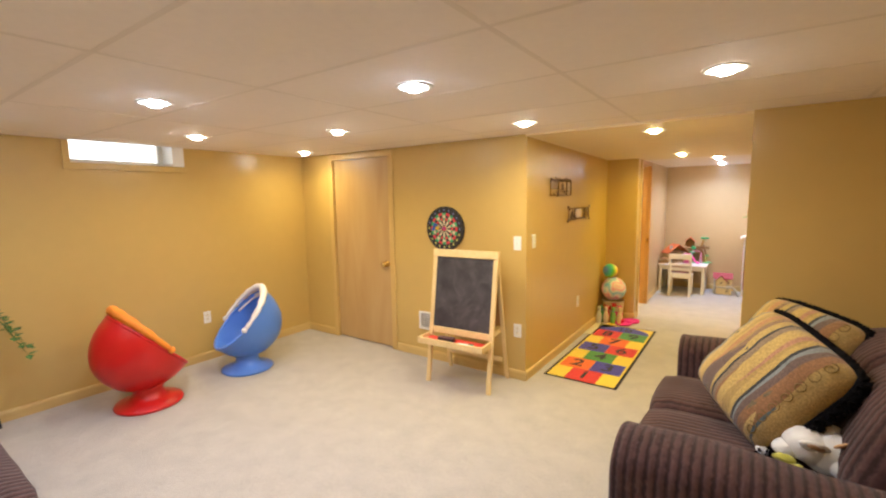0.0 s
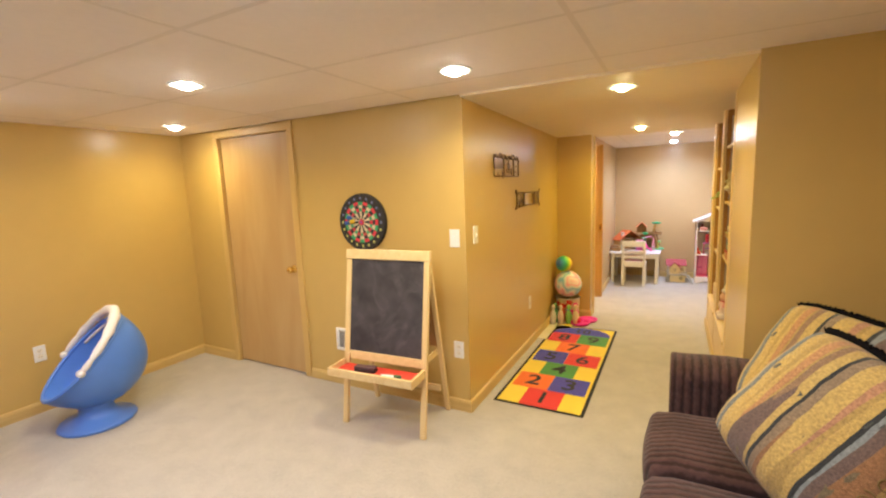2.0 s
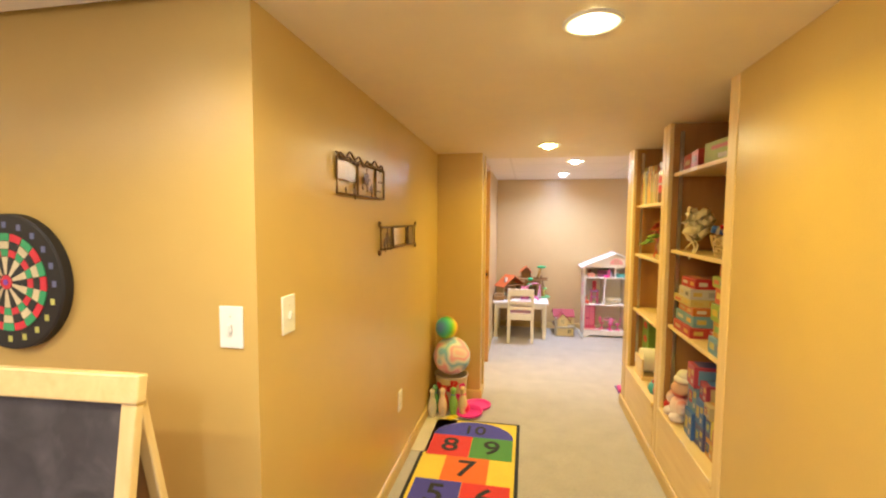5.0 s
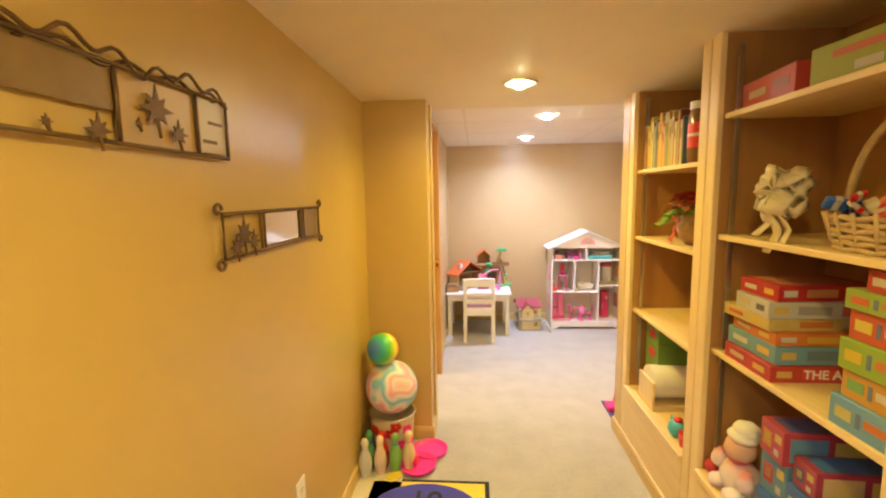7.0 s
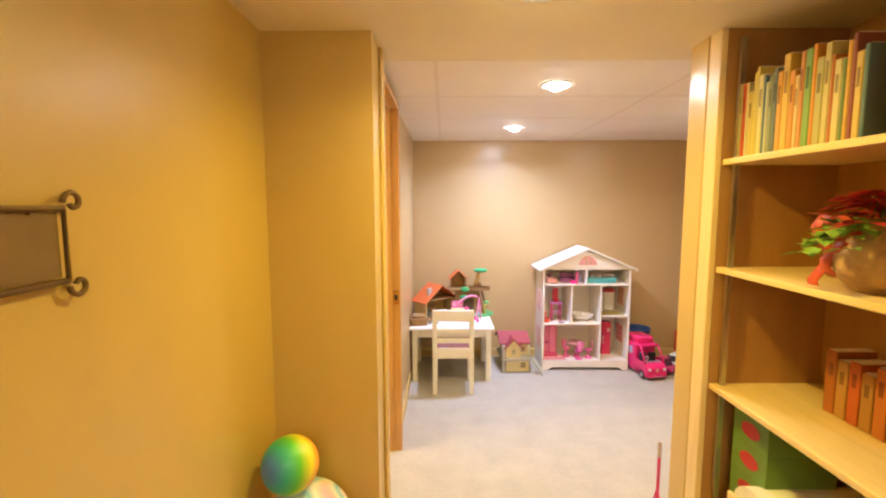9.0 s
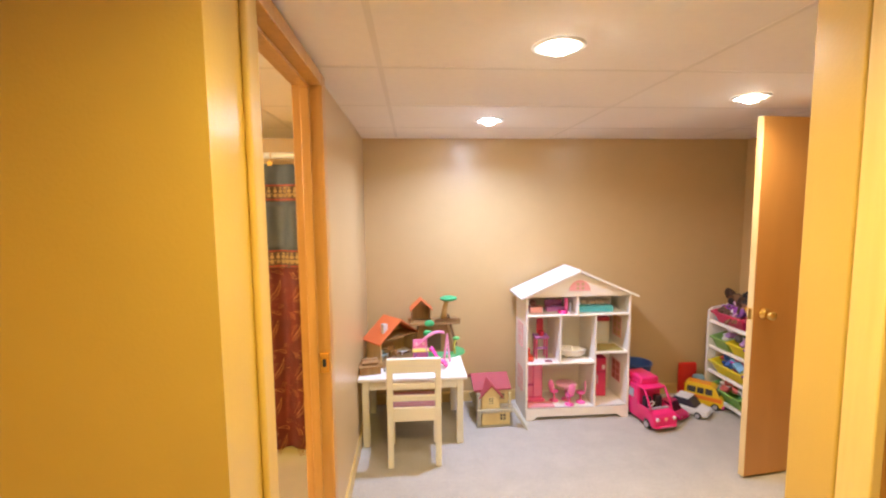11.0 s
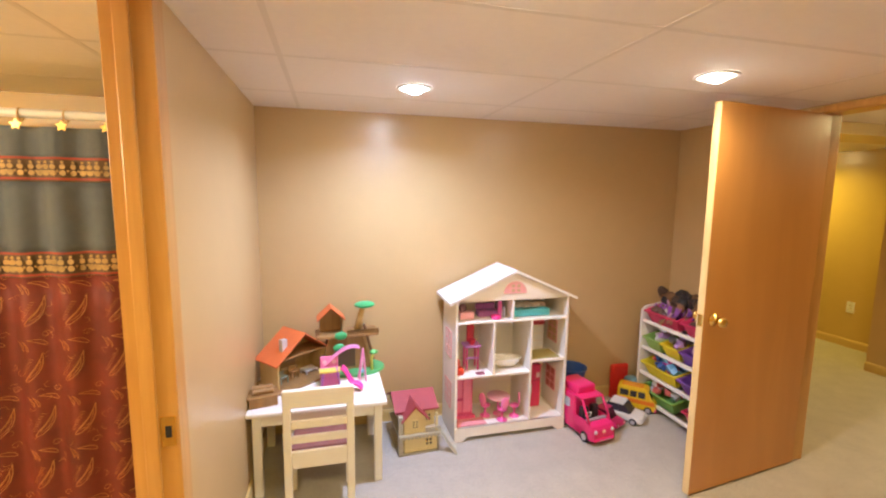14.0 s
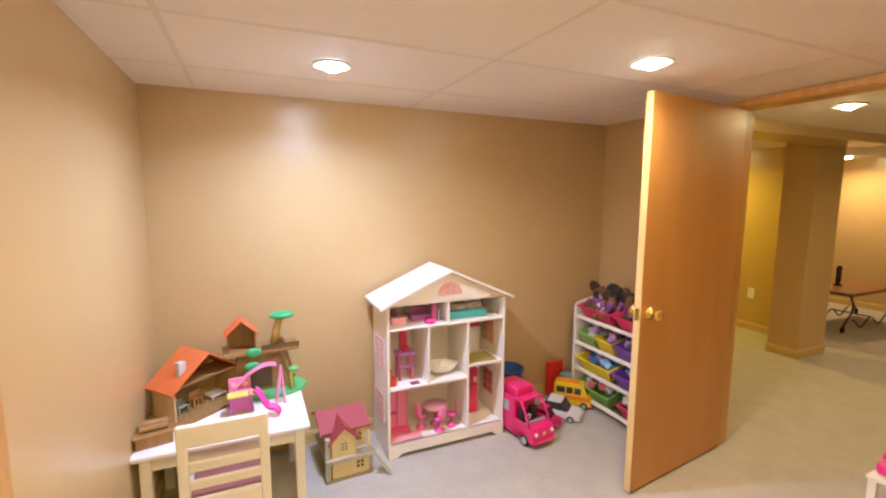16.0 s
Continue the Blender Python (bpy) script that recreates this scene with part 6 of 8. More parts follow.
M_TOYWOOD = wood("toy_wood", (0.38, 0.21, 0.07), (0.27, 0.14, 0.045), 0.5)
M_TOYROOF = mat("toy_roof", (0.70, 0.17, 0.05), 0.5, 0.08, 20, 5, 0.1)


def gable(bm, w, d, h0, h1, t=0.008):
    """Two side walls and a back wall with a gable; open at the front (y = 0); width along x."""
    box(bm, 0, 0, 0, t, d, h0)
    box(bm, w - t, 0, 0, w, d, h0)
    prism(bm, [(0, 0), (w, 0), (w, h0), (w / 2, h1), (0, h0)], 0, t, Matrix.Translation((0, d, 0)) @ pose(0, 0, 0, 90))
    return bm


def roof_half(bm, w, d, h0, h1, side, over=0.015, t=0.008):
    sl = (h1 - h0) / (w / 2)
    x0, x1 = (-over, w / 2) if side < 0 else (w / 2, w + over)
    z = lambda x: h0 + sl * (x if side < 0 else w - x)
    prism(bm, [(x0, z(x0) + 0.001), (x1, z(x1) + 0.001), (x1, z(x1) + t), (x0, z(x0) + t)], over, -d - over, pose(0, 0, 0, 90))
    return bm


hm = pose(-0.905, 8.775, TZ, 0, 0, 40) @ Matrix.Diagonal((1, 1, 1.06, 1))
hs = thing("toy_house", hm, "open wooden toy cottage with orange roof on the table", "toy house", "toy houses")
part("floor_board", boxed(-0.02, -0.05, 0, 0.36, 0.20, 0.010), M_TOYWOOD, hs)
part("wall", gable(bmesh.new(), 0.34, 0.17, 0.15, 0.27), wood("toy_panel", (0.62, 0.43, 0.19), (0.52, 0.34, 0.13), 0.5), hs)
part("roof", roof_half(bmesh.new(), 0.34, 0.17, 0.15, 0.27, -1, 0.02), M_TOYROOF, hs)
bm = bmesh.new()
roof_half(bm, 0.34, 0.17, 0.15, 0.27, 1)
part("roof", bm, M_TOYROOF, hs)
part("chimney", boxed(0.05, 0.03, 0.17, 0.085, 0.06, 0.255, 0.002), paint(0.55, 0.52, 0.50), hs, "grey chimney")
part("loft_floor", boxed(0.01, 0.01, 0.15, 0.33, 0.165, 0.157), M_TOYWOOD, hs)
for k, (x, y, w, d, h, c) in enumerate(((0.05, 0.05, 0.05, 0.05, 0.05, (0.30, 0.36, 0.30)), (0.13, 0.06, 0.05, 0.04, 0.06, (0.50, 0.30, 0.12)), (0.22, 0.05, 0.085, 0.06, 0.025, (0.78, 0.72, 0.64)), (0.10, 0.10, 0.10, 0.03, 0.08, (0.40, 0.25, 0.12)))):
    f = thing("toy_furniture", hm @ pose(x, y, 0.010), "tiny wooden doll furniture inside the toy cottage", "toy furniture", "doll furniture")
    part("top", boxed(0, 0, h * 0.6, w, d, h * 0.6 + 0.006, 0.002), paint(*c), f)
    for lx in (0.004, w - 0.004):
        for ly in (0.004, d - 0.004):
            part("leg", boxed(lx - 0.003, ly - 0.003, 0, lx + 0.003, ly + 0.003, h * 0.6), paint(*c), f)
    part("back", boxed(0, d - 0.005, h * 0.6, w, d, h * 1.1, 0.002), paint(*c), f)
st = thing("toy_log_wagon", pose(-1.025, 8.60, TZ, 0, 0, 12), "small wooden toy wagon stacked with logs", "toy")
part("box", boxed(0, 0, 0, 0.135, 0.10, 0.05, 0.004), M_TOYWOOD, st)
part("ledge", boxed(-0.008, -0.01, 0.05, 0.143, 0.11, 0.058, 0.002), M_TOYWOOD, st)
for k in range(3):
    part("log", lathed([(0, 0), (0.013, 0), (0.013, 0.10), (0, 0.10)], 10, pose(0.02, 0.03 + 0.028 * k, 0.072 + 0.008 * (k == 1), 0, 90)), M_TOYWOOD, st, smooth=40)
lone("toy_track", tubed([(0.035 * math.cos(a), 0.035 * math.sin(a), 0.007) for a in [0.4 * i for i in range(10)]], 0.007, 8), paint(0.22, 0.25, 0.22), "short curved grey toy track piece", "toy", pose(-0.84, 8.68, TZ), smooth=True)

# tree house
tm = pose(-0.69, 8.95, TZ, 0, 0, 4) @ Matrix.Scale(1.04, 4)
th = thing("toy_tree_house", tm, "brown toy tree house with orange hut and green palms", "toy house", "toy houses")
part("base", lathed([(0, 0), (0.17, 0), (0.165, 0.014), (0, 0.016)], 24, Matrix.Translation((0.19, 0.05, 0)) @ Matrix.Diagonal((1.1, 0.75, 1, 1))), paint(0.10, 0.42, 0.14), th, "green moulded base")
bm = bmesh.new()
prism(bm, [(0.0, 0.0), (0.30, 0.0), (0.24, 0.22), (0.05, 0.22)], -0.02, -0.10, pose(0, 0, 0, 90))
part("trunk_wall", bm, M_TOYWOOD, th, "brown moulded tree trunk")
part("opening", boxed(0.09, 0.015, 0.03, 0.20, 0.0195, 0.15, 0.002), paint(0.10, 0.055, 0.02), th)
part("platform", boxed(-0.02, -0.03, 0.22, 0.33, 0.12, 0.238, 0.004), M_TOYWOOD, th)
for x in (0.16, 0.31):
    part("rail", boxed(0.15, -0.03, 0.238, 0.33, -0.022, 0.262), M_TOYWOOD, th)
hut = part("hut_wall", gable(bmesh.new(), 0.13, 0.09, 0.09, 0.15, 0.006), M_TOYWOOD, th, "", pose(0.0, 0.0, 0.238))
bm = bmesh.new()
roof_half(bm, 0.13, 0.09, 0.09, 0.15, -1, 0.012)
part("hut_roof", bm, M_TOYROOF, hut)
bm = bmesh.new()
roof_half(bm, 0.13, 0.09, 0.09, 0.15, 1, 0.012)
part("hut_roof", bm, M_TOYROOF, hut)
part("palm_trunk", tubed([(0.22, 0.06, 0.23), (0.235, 0.06, 0.31), (0.255, 0.06, 0.385)], [0.024, 0.018, 0.016], 10), paint(0.50, 0.30, 0.09), th, smooth=True)
part("palm_crown", balled(0.062, pose(0.262, 0.06, 0.385), 16, 10, (1, 0.8, 0.32)), paint(0.05, 0.40, 0.14), th, "green plastic palm crown", smooth=True)
for x, z in ((0.115, 0.235), (0.105, 0.165)):
    part("leaf_pad", balled(0.04, pose(x, -0.03, z), 14, 8, (0.9, 0.35, 0.6)), paint(0.05, 0.40, 0.14), th, smooth=True)
part("sapling", tubed([(0.29, -0.03, 0.01), (0.285, -0.03, 0.08), (0.30, -0.03, 0.12)], 0.008, 6), paint(0.60, 0.62, 0.12), th, smooth=True)
part("sapling_crown", balled(0.022, pose(0.30, -0.03, 0.122), 12, 8, (1.2, 1, 0.6)), paint(0.15, 0.50, 0.15), th, smooth=True)
part("ladder", boxed(0.27, -0.005, 0.0, 0.285, 0.02, 0.225, 0.003, 1, pose(0.035, 0, 0, 0, -14)), paint(0.20, 0.10, 0.04), th)

# pink playset with slide
pm = pose(-0.685, 8.745, TZ, 0, 0, 2)
ps = thing("toy_playset", pm, "pink and purple plastic toy playset with slide and swing", "toy playset")
for x in (0.0, 0.10):
    part("tower_side", boxed(x, 0, 0, x + 0.008, 0.06, 0.095, 0.002, 1, pose(0, 0, 0, 0, (x - 0.05) * -160)), paint(0.45, 0.12, 0.50), ps)
part("tower_back", boxed(0.0, 0.055, 0.0, 0.105, 0.063, 0.11, 0.003), paint(0.75, 0.18, 0.45), ps)
part("tower_top", boxed(-0.005, 0.0, 0.095, 0.11, 0.065, 0.105, 0.003), paint(0.80, 0.62, 0.12), ps, "yellow deck")
part("climb_panel", boxed(0.0, 0.09, 0.02, 0.10, 0.098, 0.16, 0.004), paint(0.85, 0.25, 0.45), ps)
for k in range(6):
    part("climb_hole", lathed([(0, 0), (0.012, 0), (0.012, 0.003), (0, 0.003)], 12, pose(0.025 + 0.05 * (k % 2), 0.09, 0.05 + 0.038 * (k // 2), 90)), paint(0.90, 0.55, 0.62), ps)
bm = bmesh.new()
span = []
for i in range(13):
    f = i / 12
    span.append([bm.verts.new((0.02 + 0.20 * f, 0.088 + q, 0.105 + 0.105 * math.sin(math.pi * 0.62 * f))) for q in (-0.026, 0.0, 0.026)])
for r0, r1 in zip(span, span[1:]):
    for q in range(2):
        bm.faces.new((r0[q], r0[q + 1], r1[q + 1], r1[q]))
arch = part("climbing_arch", bm, paint(0.85, 0.28, 0.46), ps, "pink curved climbing panel", smooth=True)
arch.modifiers.new("thick", "SOLIDIFY").thickness = 0.006
rows = []
bm = bmesh.new()
for i in range(14):
    f = i / 13
    c = Vector((0.11 + 0.11 * f, -0.01 - 0.05 * f, 0.115 * (1 - f) ** 1.1 + 0.012 * math.sin(f * 9) + 0.008))
    rows.append([bm.verts.new(c + Vector((q[0] * 0.4, q[0], q[1]))) for q in ((-0.018, 0.012), (-0.016, 0.0), (0.016, 0.0), (0.018, 0.012))])
for r0, r1 in zip(rows, rows[1:]):
    for q in range(3):
        bm.faces.new((r0[q], r0[q + 1], r1[q + 1], r1[q]))
sl = part("slide", bm, paint(0.85, 0.05, 0.32), ps, "hot pink wavy slide", smooth=True)
sl.modifiers.new("thick", "SOLIDIFY").thickness = 0.004
for y in (0.06, 0.12):
    part("swing_leg", tubed([(0.255, y, 0.0), (0.24, 0.09, 0.19)], 0.005, 6), paint(0.85, 0.30, 0.50), ps)
    part("swing_leg", tubed([(0.215, y, 0.0), (0.24, 0.09, 0.19)], 0.005, 6), paint(0.85, 0.30, 0.50), ps)
part("swing_seat", boxed(0.222, 0.075, 0.05, 0.25, 0.105, 0.06, 0.003), paint(0.20, 0.55, 0.70), ps)
part("swing_rope", tubed([(0.236, 0.09, 0.06), (0.24, 0.09, 0.19)], 0.002, 5), M_WHITE, ps)

# red-roofed villa on the carpet
vm = pose(-0.255, 8.760, 0, 0, 0, 3) @ Matrix.Diagonal((1, 1, 0.92, 1))
vl = thing("toy_villa", vm, "cream toy villa with dark red roof and outside stair", "toy house", "toy houses")
M_VILLA = mat("villa_wall", (0.72, 0.58, 0.28), 0.5, 0.06, 20, 5, 0.1)
M_VILLATRIM = paint(0.42, 0.37, 0.26)
M_VILLAROOF = mat("villa_roof", (0.36, 0.055, 0.06), 0.6, 0.10, 30, 6, 0.2)
part("ground_plate", boxed(0.0, -0.012, 0, 0.245, 0.31, 0.012, 0.003), paint(0.35, 0.30, 0.20), vl)
part("lower_wall", boxed(0.038, 0.0, 0.012, 0.238, 0.285, 0.128, 0.004), M_VILLA, vl)
part("upper_wall", boxed(0.034, 0.065, 0.143, 0.238, 0.285, 0.275, 0.003), M_VILLA, vl)
part("balcony", boxed(0.0, -0.022, 0.128, 0.255, 0.29, 0.143, 0.004), M_VILLATRIM, vl)
for k in range(11):
    part("scallop", lathed([(0, 0), (0.010, 0), (0.010, 0.005), (0, 0.005)], 10, pose(0.012 + 0.0228 * k, -0.020, 0.126, 90)), M_VILLATRIM, vl)
bm = bmesh.new()
prism(bm, [(0.036, 0.143), (0.164, 0.143), (0.164, 0.245), (0.100, 0.318), (0.036, 0.245)], 0.004, -0.12, pose(0, 0, 0, 90))
part("gable_wall", bm, M_VILLA, vl)
for s in (-1, 1):
    part("gable_roof", prism(bmesh.new(), [(0.10, 0.320), (0.10 + s * 0.084, 0.225), (0.10 + s * 0.084, 0.236), (0.10, 0.333)], 0.022, -0.16, pose(0, 0, 0, 90)), M_VILLAROOF, vl, "dark red tiled roof")
    part("main_roof", prism(bmesh.new(), [(0.175, 0.338), (0.175 + s * 0.135, 0.262), (0.175 + s * 0.135, 0.274), (0.175, 0.352)], -0.012, 0.258, ALONG_X), M_VILLAROOF, vl, "dark red tiled roof")
for x in (-0.002, 0.236):
    part("gable_end", prism(bmesh.new(), [(0.07, 0.268), (0.28, 0.268), (0.175, 0.334)], x + 0.008, x + 0.002, ALONG_X), M_VILLA, vl)
part("corner_post", boxed(0.002, -0.006, 0.012, 0.030, 0.028, 0.262, 0.006), paint(0.45, 0.42, 0.34), vl)
part("corner_post", boxed(0.228, -0.006, 0.143, 0.242, 0.008, 0.262, 0.002), M_VILLA, vl)
part("rail", boxed(0.160, -0.020, 0.172, 0.255, -0.013, 0.180), M_VILLATRIM, vl)
for k in range(6):
    part("baluster", boxed(0.168 + 0.016 * k, -0.019, 0.143, 0.172 + 0.016 * k, -0.014, 0.172), M_VILLATRIM, vl)


def mini_window(parent, m, w, h, nx, ny, frame_mat, pane_mat):
    wv = part("window", boxed(-w / 2, -0.002, -h / 2, w / 2, 0.002, h / 2), pane_mat, parent, "", m)
    bm = bmesh.new()
    for i in range(nx + 1):
        x = -w / 2 + w * i / nx
        box(bm, x - 0.003, -0.004, -h / 2 - 0.003, x + 0.003, 0.0, h / 2 + 0.003)
    for i in range(ny + 1):
        z = -h / 2 + h * i / ny
        box(bm, -w / 2 - 0.003, -0.0042, z - 0.003, w / 2 + 0.003, 0.0, z + 0.003)
    part("frame", bm, frame_mat, wv)
    return wv


mini_window(vl, pose(0.100, -0.006, 0.205), 0.036, 0.052, 2, 3, M_VILLA, paint(0.05, 0.04, 0.03))
mini_window(vl, pose(0.185, -0.002, 0.075), 0.044, 0.052, 2, 2, M_VILLA, paint(0.05, 0.04, 0.03))
mini_window(vl, pose(0.195, 0.063, 0.205), 0.04, 0.05, 2, 2, M_VILLA, paint(0.05, 0.04, 0.03))
for s in (0, 1):
    part("stair_stringer", boxed(0.0, 0.0, -0.004, 0.17, 0.006, 0.012, 0.001, 1, pose(0.252, 0.005 - 0.045 * s, 0.138, 0, 58, -25)), paint(0.50, 0.48, 0.38), vl)
for k in range(7):
    f = k / 7
    part("stair_tread", boxed(0, 0, 0, 0.016, 0.045, 0.004, 0, 1, pose(0.262 + 0.072 * f, -0.035 - 0.030 * f, 0.128 - 0.12 * f, 0, 0, -25)), paint(0.50, 0.48, 0.38), vl)

# big white dollhouse
dm = pose(0.105, 8.825, 0)
dh = thing("dollhouse", dm, "tall white wooden dollhouse with pink windows", "dollhouse")
DW, DD, t = 0.755, 0.30, 0.014
M_DH = mat("dollhouse_white", (0.84, 0.77, 0.68), 0.42, 0.03, 12, 3, 0.05, 60)
M_DHIN = mat("dollhouse_inside", (0.84, 0.76, 0.65), 0.5, 0.03, 12, 3, 0.05, 60)
M_DHPINK = mat("dollhouse_pink", (0.78, 0.36, 0.34), 0.5, 0.05, 20, 4, 0.05)
part("side", boxed(0, 0, 0, t, DD, 0.915), M_DH, dh)
part("side", boxed(DW - t, 0, 0, DW, DD, 0.915), M_DH, dh)
part("back", boxed(t, DD - 0.006, 0.05, DW - t, DD, 0.915), M_DHIN, dh)
bm = bmesh.new()
prism(bm, [(0, 0), (0.05, 0), (0.085, 0.028), (DW - 0.085, 0.028), (DW - 0.05, 0), (DW, 0), (DW, 0.088), (0, 0.088)], 0.004, -0.012, pose(0, 0, 0, 90))
part("plinth", bm, M_DH, dh)
for x0, x1, z, n in ((t, DW - t, 0.088, "floor_board"), (t, 0.498, 0.418, "floor_board"), (0.510, DW - t, 0.487, "floor_board"), (t, DW - t, 0.765, "floor_board"), (t, DW - t, 0.905, "floor_board")):
    part(n, boxed(x0, 0.0, z - 0.012, x1, DD - 0.006, z), M_DH, dh)
part("partition", boxed(0.498, 0.002, 0.088, 0.510, DD - 0.006, 0.753), M_DH, dh)
part("partition", boxed(0.245, 0.002, 0.418, 0.257, DD - 0.006, 0.753), M_DH, dh)
part("partition", boxed(0.366, 0.002, 0.765, 0.378, DD - 0.006, 0.893), M_DH, dh)
bm = bmesh.new()
prism(bm, [(0, 0.905), (DW, 0.905), (DW / 2, 1.06)], 0.002, -0.012, pose(0, 0, 0, 90))
part("gable", bm, M_DH, dh)
bm = bmesh.new()
prism(bm, [(0, 0.905), (DW, 0.905), (DW / 2, 1.06)], -DD + 0.01, -DD, pose(0, 0, 0, 90))
part("gable", bm, M_DH, dh)
sl = 0.165 / (DW / 2)
for s in (-1, 1):
    c = DW / 2
    e = c + s * (DW / 2 + 0.045)
    z1, z0 = 1.066, 1.066 - sl * (DW / 2 + 0.045)
    bm = bmesh.new()
    prism(bm, [(c, z1), (e, z0), (e, z0 + 0.016), (c, z1 + 0.016)], 0.028, -DD - 0.015, pose(0, 0, 0, 90))
    part("roof", bm, M_WHITEPAINT, dh)
fan = part("fan_window", prismed([(0.075 * math.cos(math.pi * i / 18), 0.075 * math.sin(math.pi * i / 18)) for i in range(19)], 0, 0.004, pose(DW / 2, -0.003, 0.935, 90)), M_DHPINK, dh, "pink half-round gable window")
for k in range(2):
    for j in range(2):
        part("pane", boxed(-0.016 + 0.036 * k - 0.010, -0.0095, 0.945 + 0.028 * j, -0.016 + 0.036 * k + 0.010, -0.0065, 0.962 + 0.028 * j, 0, 1, pose(DW / 2, 0, 0)), paint(0.55, 0.38, 0.22), fan)
for z in (0.60, 0.27):
    mini_window(dh, pose(-0.002, DD / 2, z, 0, 0, -90), 0.13, 0.16, 2, 3, M_DHPINK, paint(0.80, 0.62, 0.58))
for z, c in ((0.63, (0.55, 0.32, 0.15)), (0.29, (0.50, 0.10, 0.08))):
    mini_window(dh, pose(DW - t - 0.002, DD / 2 + 0.02, z, 0, 0, -90), 0.12, 0.15, 2, 3, M_DHPINK, paint(*c))


def doll_thing(name, x, y, z, label, category="doll furniture", rz=0):
    return thing(name, dm @ pose(x, y, z, 0, 0, rz), label, category, "dollhouse furniture")


# attic: cradle, bunk, chest and bed
f = doll_thing("toy_crib", 0.045, 0.06, 0.765, "small pink toy crib in the dollhouse")
part("body", boxed(0, 0, 0, 0.09, 0.07, 0.045, 0.006), paint(0.85, 0.42, 0.45), f)
part("canopy", balled(0.025, pose(0.025, 0.035, 0.07), 10, 8), paint(0.20, 0.08, 0.08), f, smooth=True)
f = doll_thing("toy_sofa", 0.18, 0.10, 0.765, "purple toy sofa in the dollhouse")
part("seat", boxed(0, 0, 0, 0.13, 0.07, 0.035, 0.006), paint(0.45, 0.16, 0.45), f)
part("back", boxed(0, 0.06, 0.035, 0.13, 0.08, 0.075, 0.006), paint(0.45, 0.16, 0.45), f)
f = doll_thing("toy_vanity", 0.275, 0.05, 0.765, "pink toy vanity in the dollhouse")
part("stool", lathed([(0, 0), (0.03, 0), (0.036, 0.02), (0, 0.028)], 16), paint(*HOT), f, smooth=True)
part("mirror_stand", boxed(0.02, 0.02, 0, 0.05, 0.035, 0.105, 0.008), paint(0.75, 0.15, 0.45), f)
part("side_post", boxed(0.055, 0.01, 0, 0.067, 0.03, 0.07, 0.004), paint(0.45, 0.50, 0.70), f)
f = doll_thing("toy_bed", 0.40, 0.05, 0.765, "turquoise toy bed with white ruffle in the dollhouse")
part("bed_base", boxed(0, 0, 0, 0.25, 0.14, 0.045, 0.008), paint(0.10, 0.48, 0.55), f)
bm = bmesh.new()
for k in range(9):
    ball(bm, 0.024, pose(0.055 + 0.022 * k, 0.09 + 0.015 * math.sin(k * 2), 0.055), 10, 6, (1, 1.5, 0.8))
part("coverlet", bm, paint(0.82, 0.66, 0.60, 0.8), f, "ruffled white cover", smooth=True)
# middle floor: high chair, red seat, bath, cupboard
f = doll_thing("toy_high_chair", 0.10, 0.10, 0.418, "red and purple toy high chair in the dollhouse")
for x in (0.0, 0.075):
    for y in (0.0, 0.06):
        part("leg", boxed(x, y, 0, x + 0.012, y + 0.012, 0.15, 0.002), paint(0.62, 0.08, 0.25), f)
part("tray", boxed(-0.01, -0.012, 0.15, 0.098, 0.08, 0.168, 0.006), paint(0.48, 0.20, 0.60), f)
part("rung", boxed(0.0, -0.002, 0.075, 0.087, 0.008, 0.085), paint(0.48, 0.20, 0.60), f)
part("seat_back", boxed(0.02, 0.055, 0.168, 0.07, 0.07, 0.285, 0.01), paint(0.66, 0.05, 0.10), f)
part("cup", lathed([(0, 0.168), (0.018, 0.168), (0.022, 0.20), (0, 0.20)], 12, pose(0.045, 0.02, 0)), paint(0.62, 0.03, 0.08), f)
f = doll_thing("toy_armchair", 0.022, 0.03, 0.418, "orange-red toy armchair in the dollhouse")
part("seat", boxed(0, 0, 0, 0.045, 0.06, 0.045, 0.01), paint(0.72, 0.07, 0.03), f)
part("back", boxed(0, 0.0, 0.045, 0.018, 0.06, 0.10, 0.008), paint(0.72, 0.07, 0.03), f)
f = doll_thing("toy_tablet", 0.15, 0.02, 0.418, "small dark red toy book lying in the dollhouse")
part("cover", boxed(0, 0, 0, 0.05, 0.035, 0.006), paint(0.25, 0.04, 0.06), f)
f = doll_thing("toy_bathtub", 0.27, 0.05, 0.418, "cream toy bathtub in the dollhouse")
part("tub", lathed([(0, 0.014), (0.6, 0.014), (0.85, 0.03), (1.0, 0.06), (1.04, 0.062), (0.98, 0.066), (0.85, 0.04), (0.5, 0.026), (0, 0.024)], 28, Matrix.Translation((0.11, 0.06, 0)) @ Matrix.Diagonal((0.10, 0.055, 1, 1))), paint(0.84, 0.78, 0.66, 0.25), f, smooth=True)
for x in (0.06, 0.16):
    part("foot", balled(0.012, pose(x, 0.06, 0.010), 10, 6), paint(0.72, 0.62, 0.36), f)
part("head_rest", boxed(0.02, 0.10, 0.0, 0.12, 0.118, 0.075, 0.01), paint(0.84, 0.78, 0.66, 0.25), f)
f = doll_thing("toy_fireplace", 0.59, 0.20, 0.487, "white toy cupboard with red top in the dollhouse")
part("body", boxed(0, 0, 0, 0.10, 0.07, 0.17, 0.005), paint(0.84, 0.78, 0.70), f)
part("top", boxed(-0.004, -0.004, 0.17, 0.104, 0.074, 0.20, 0.006), paint(0.62, 0.05, 0.08), f)
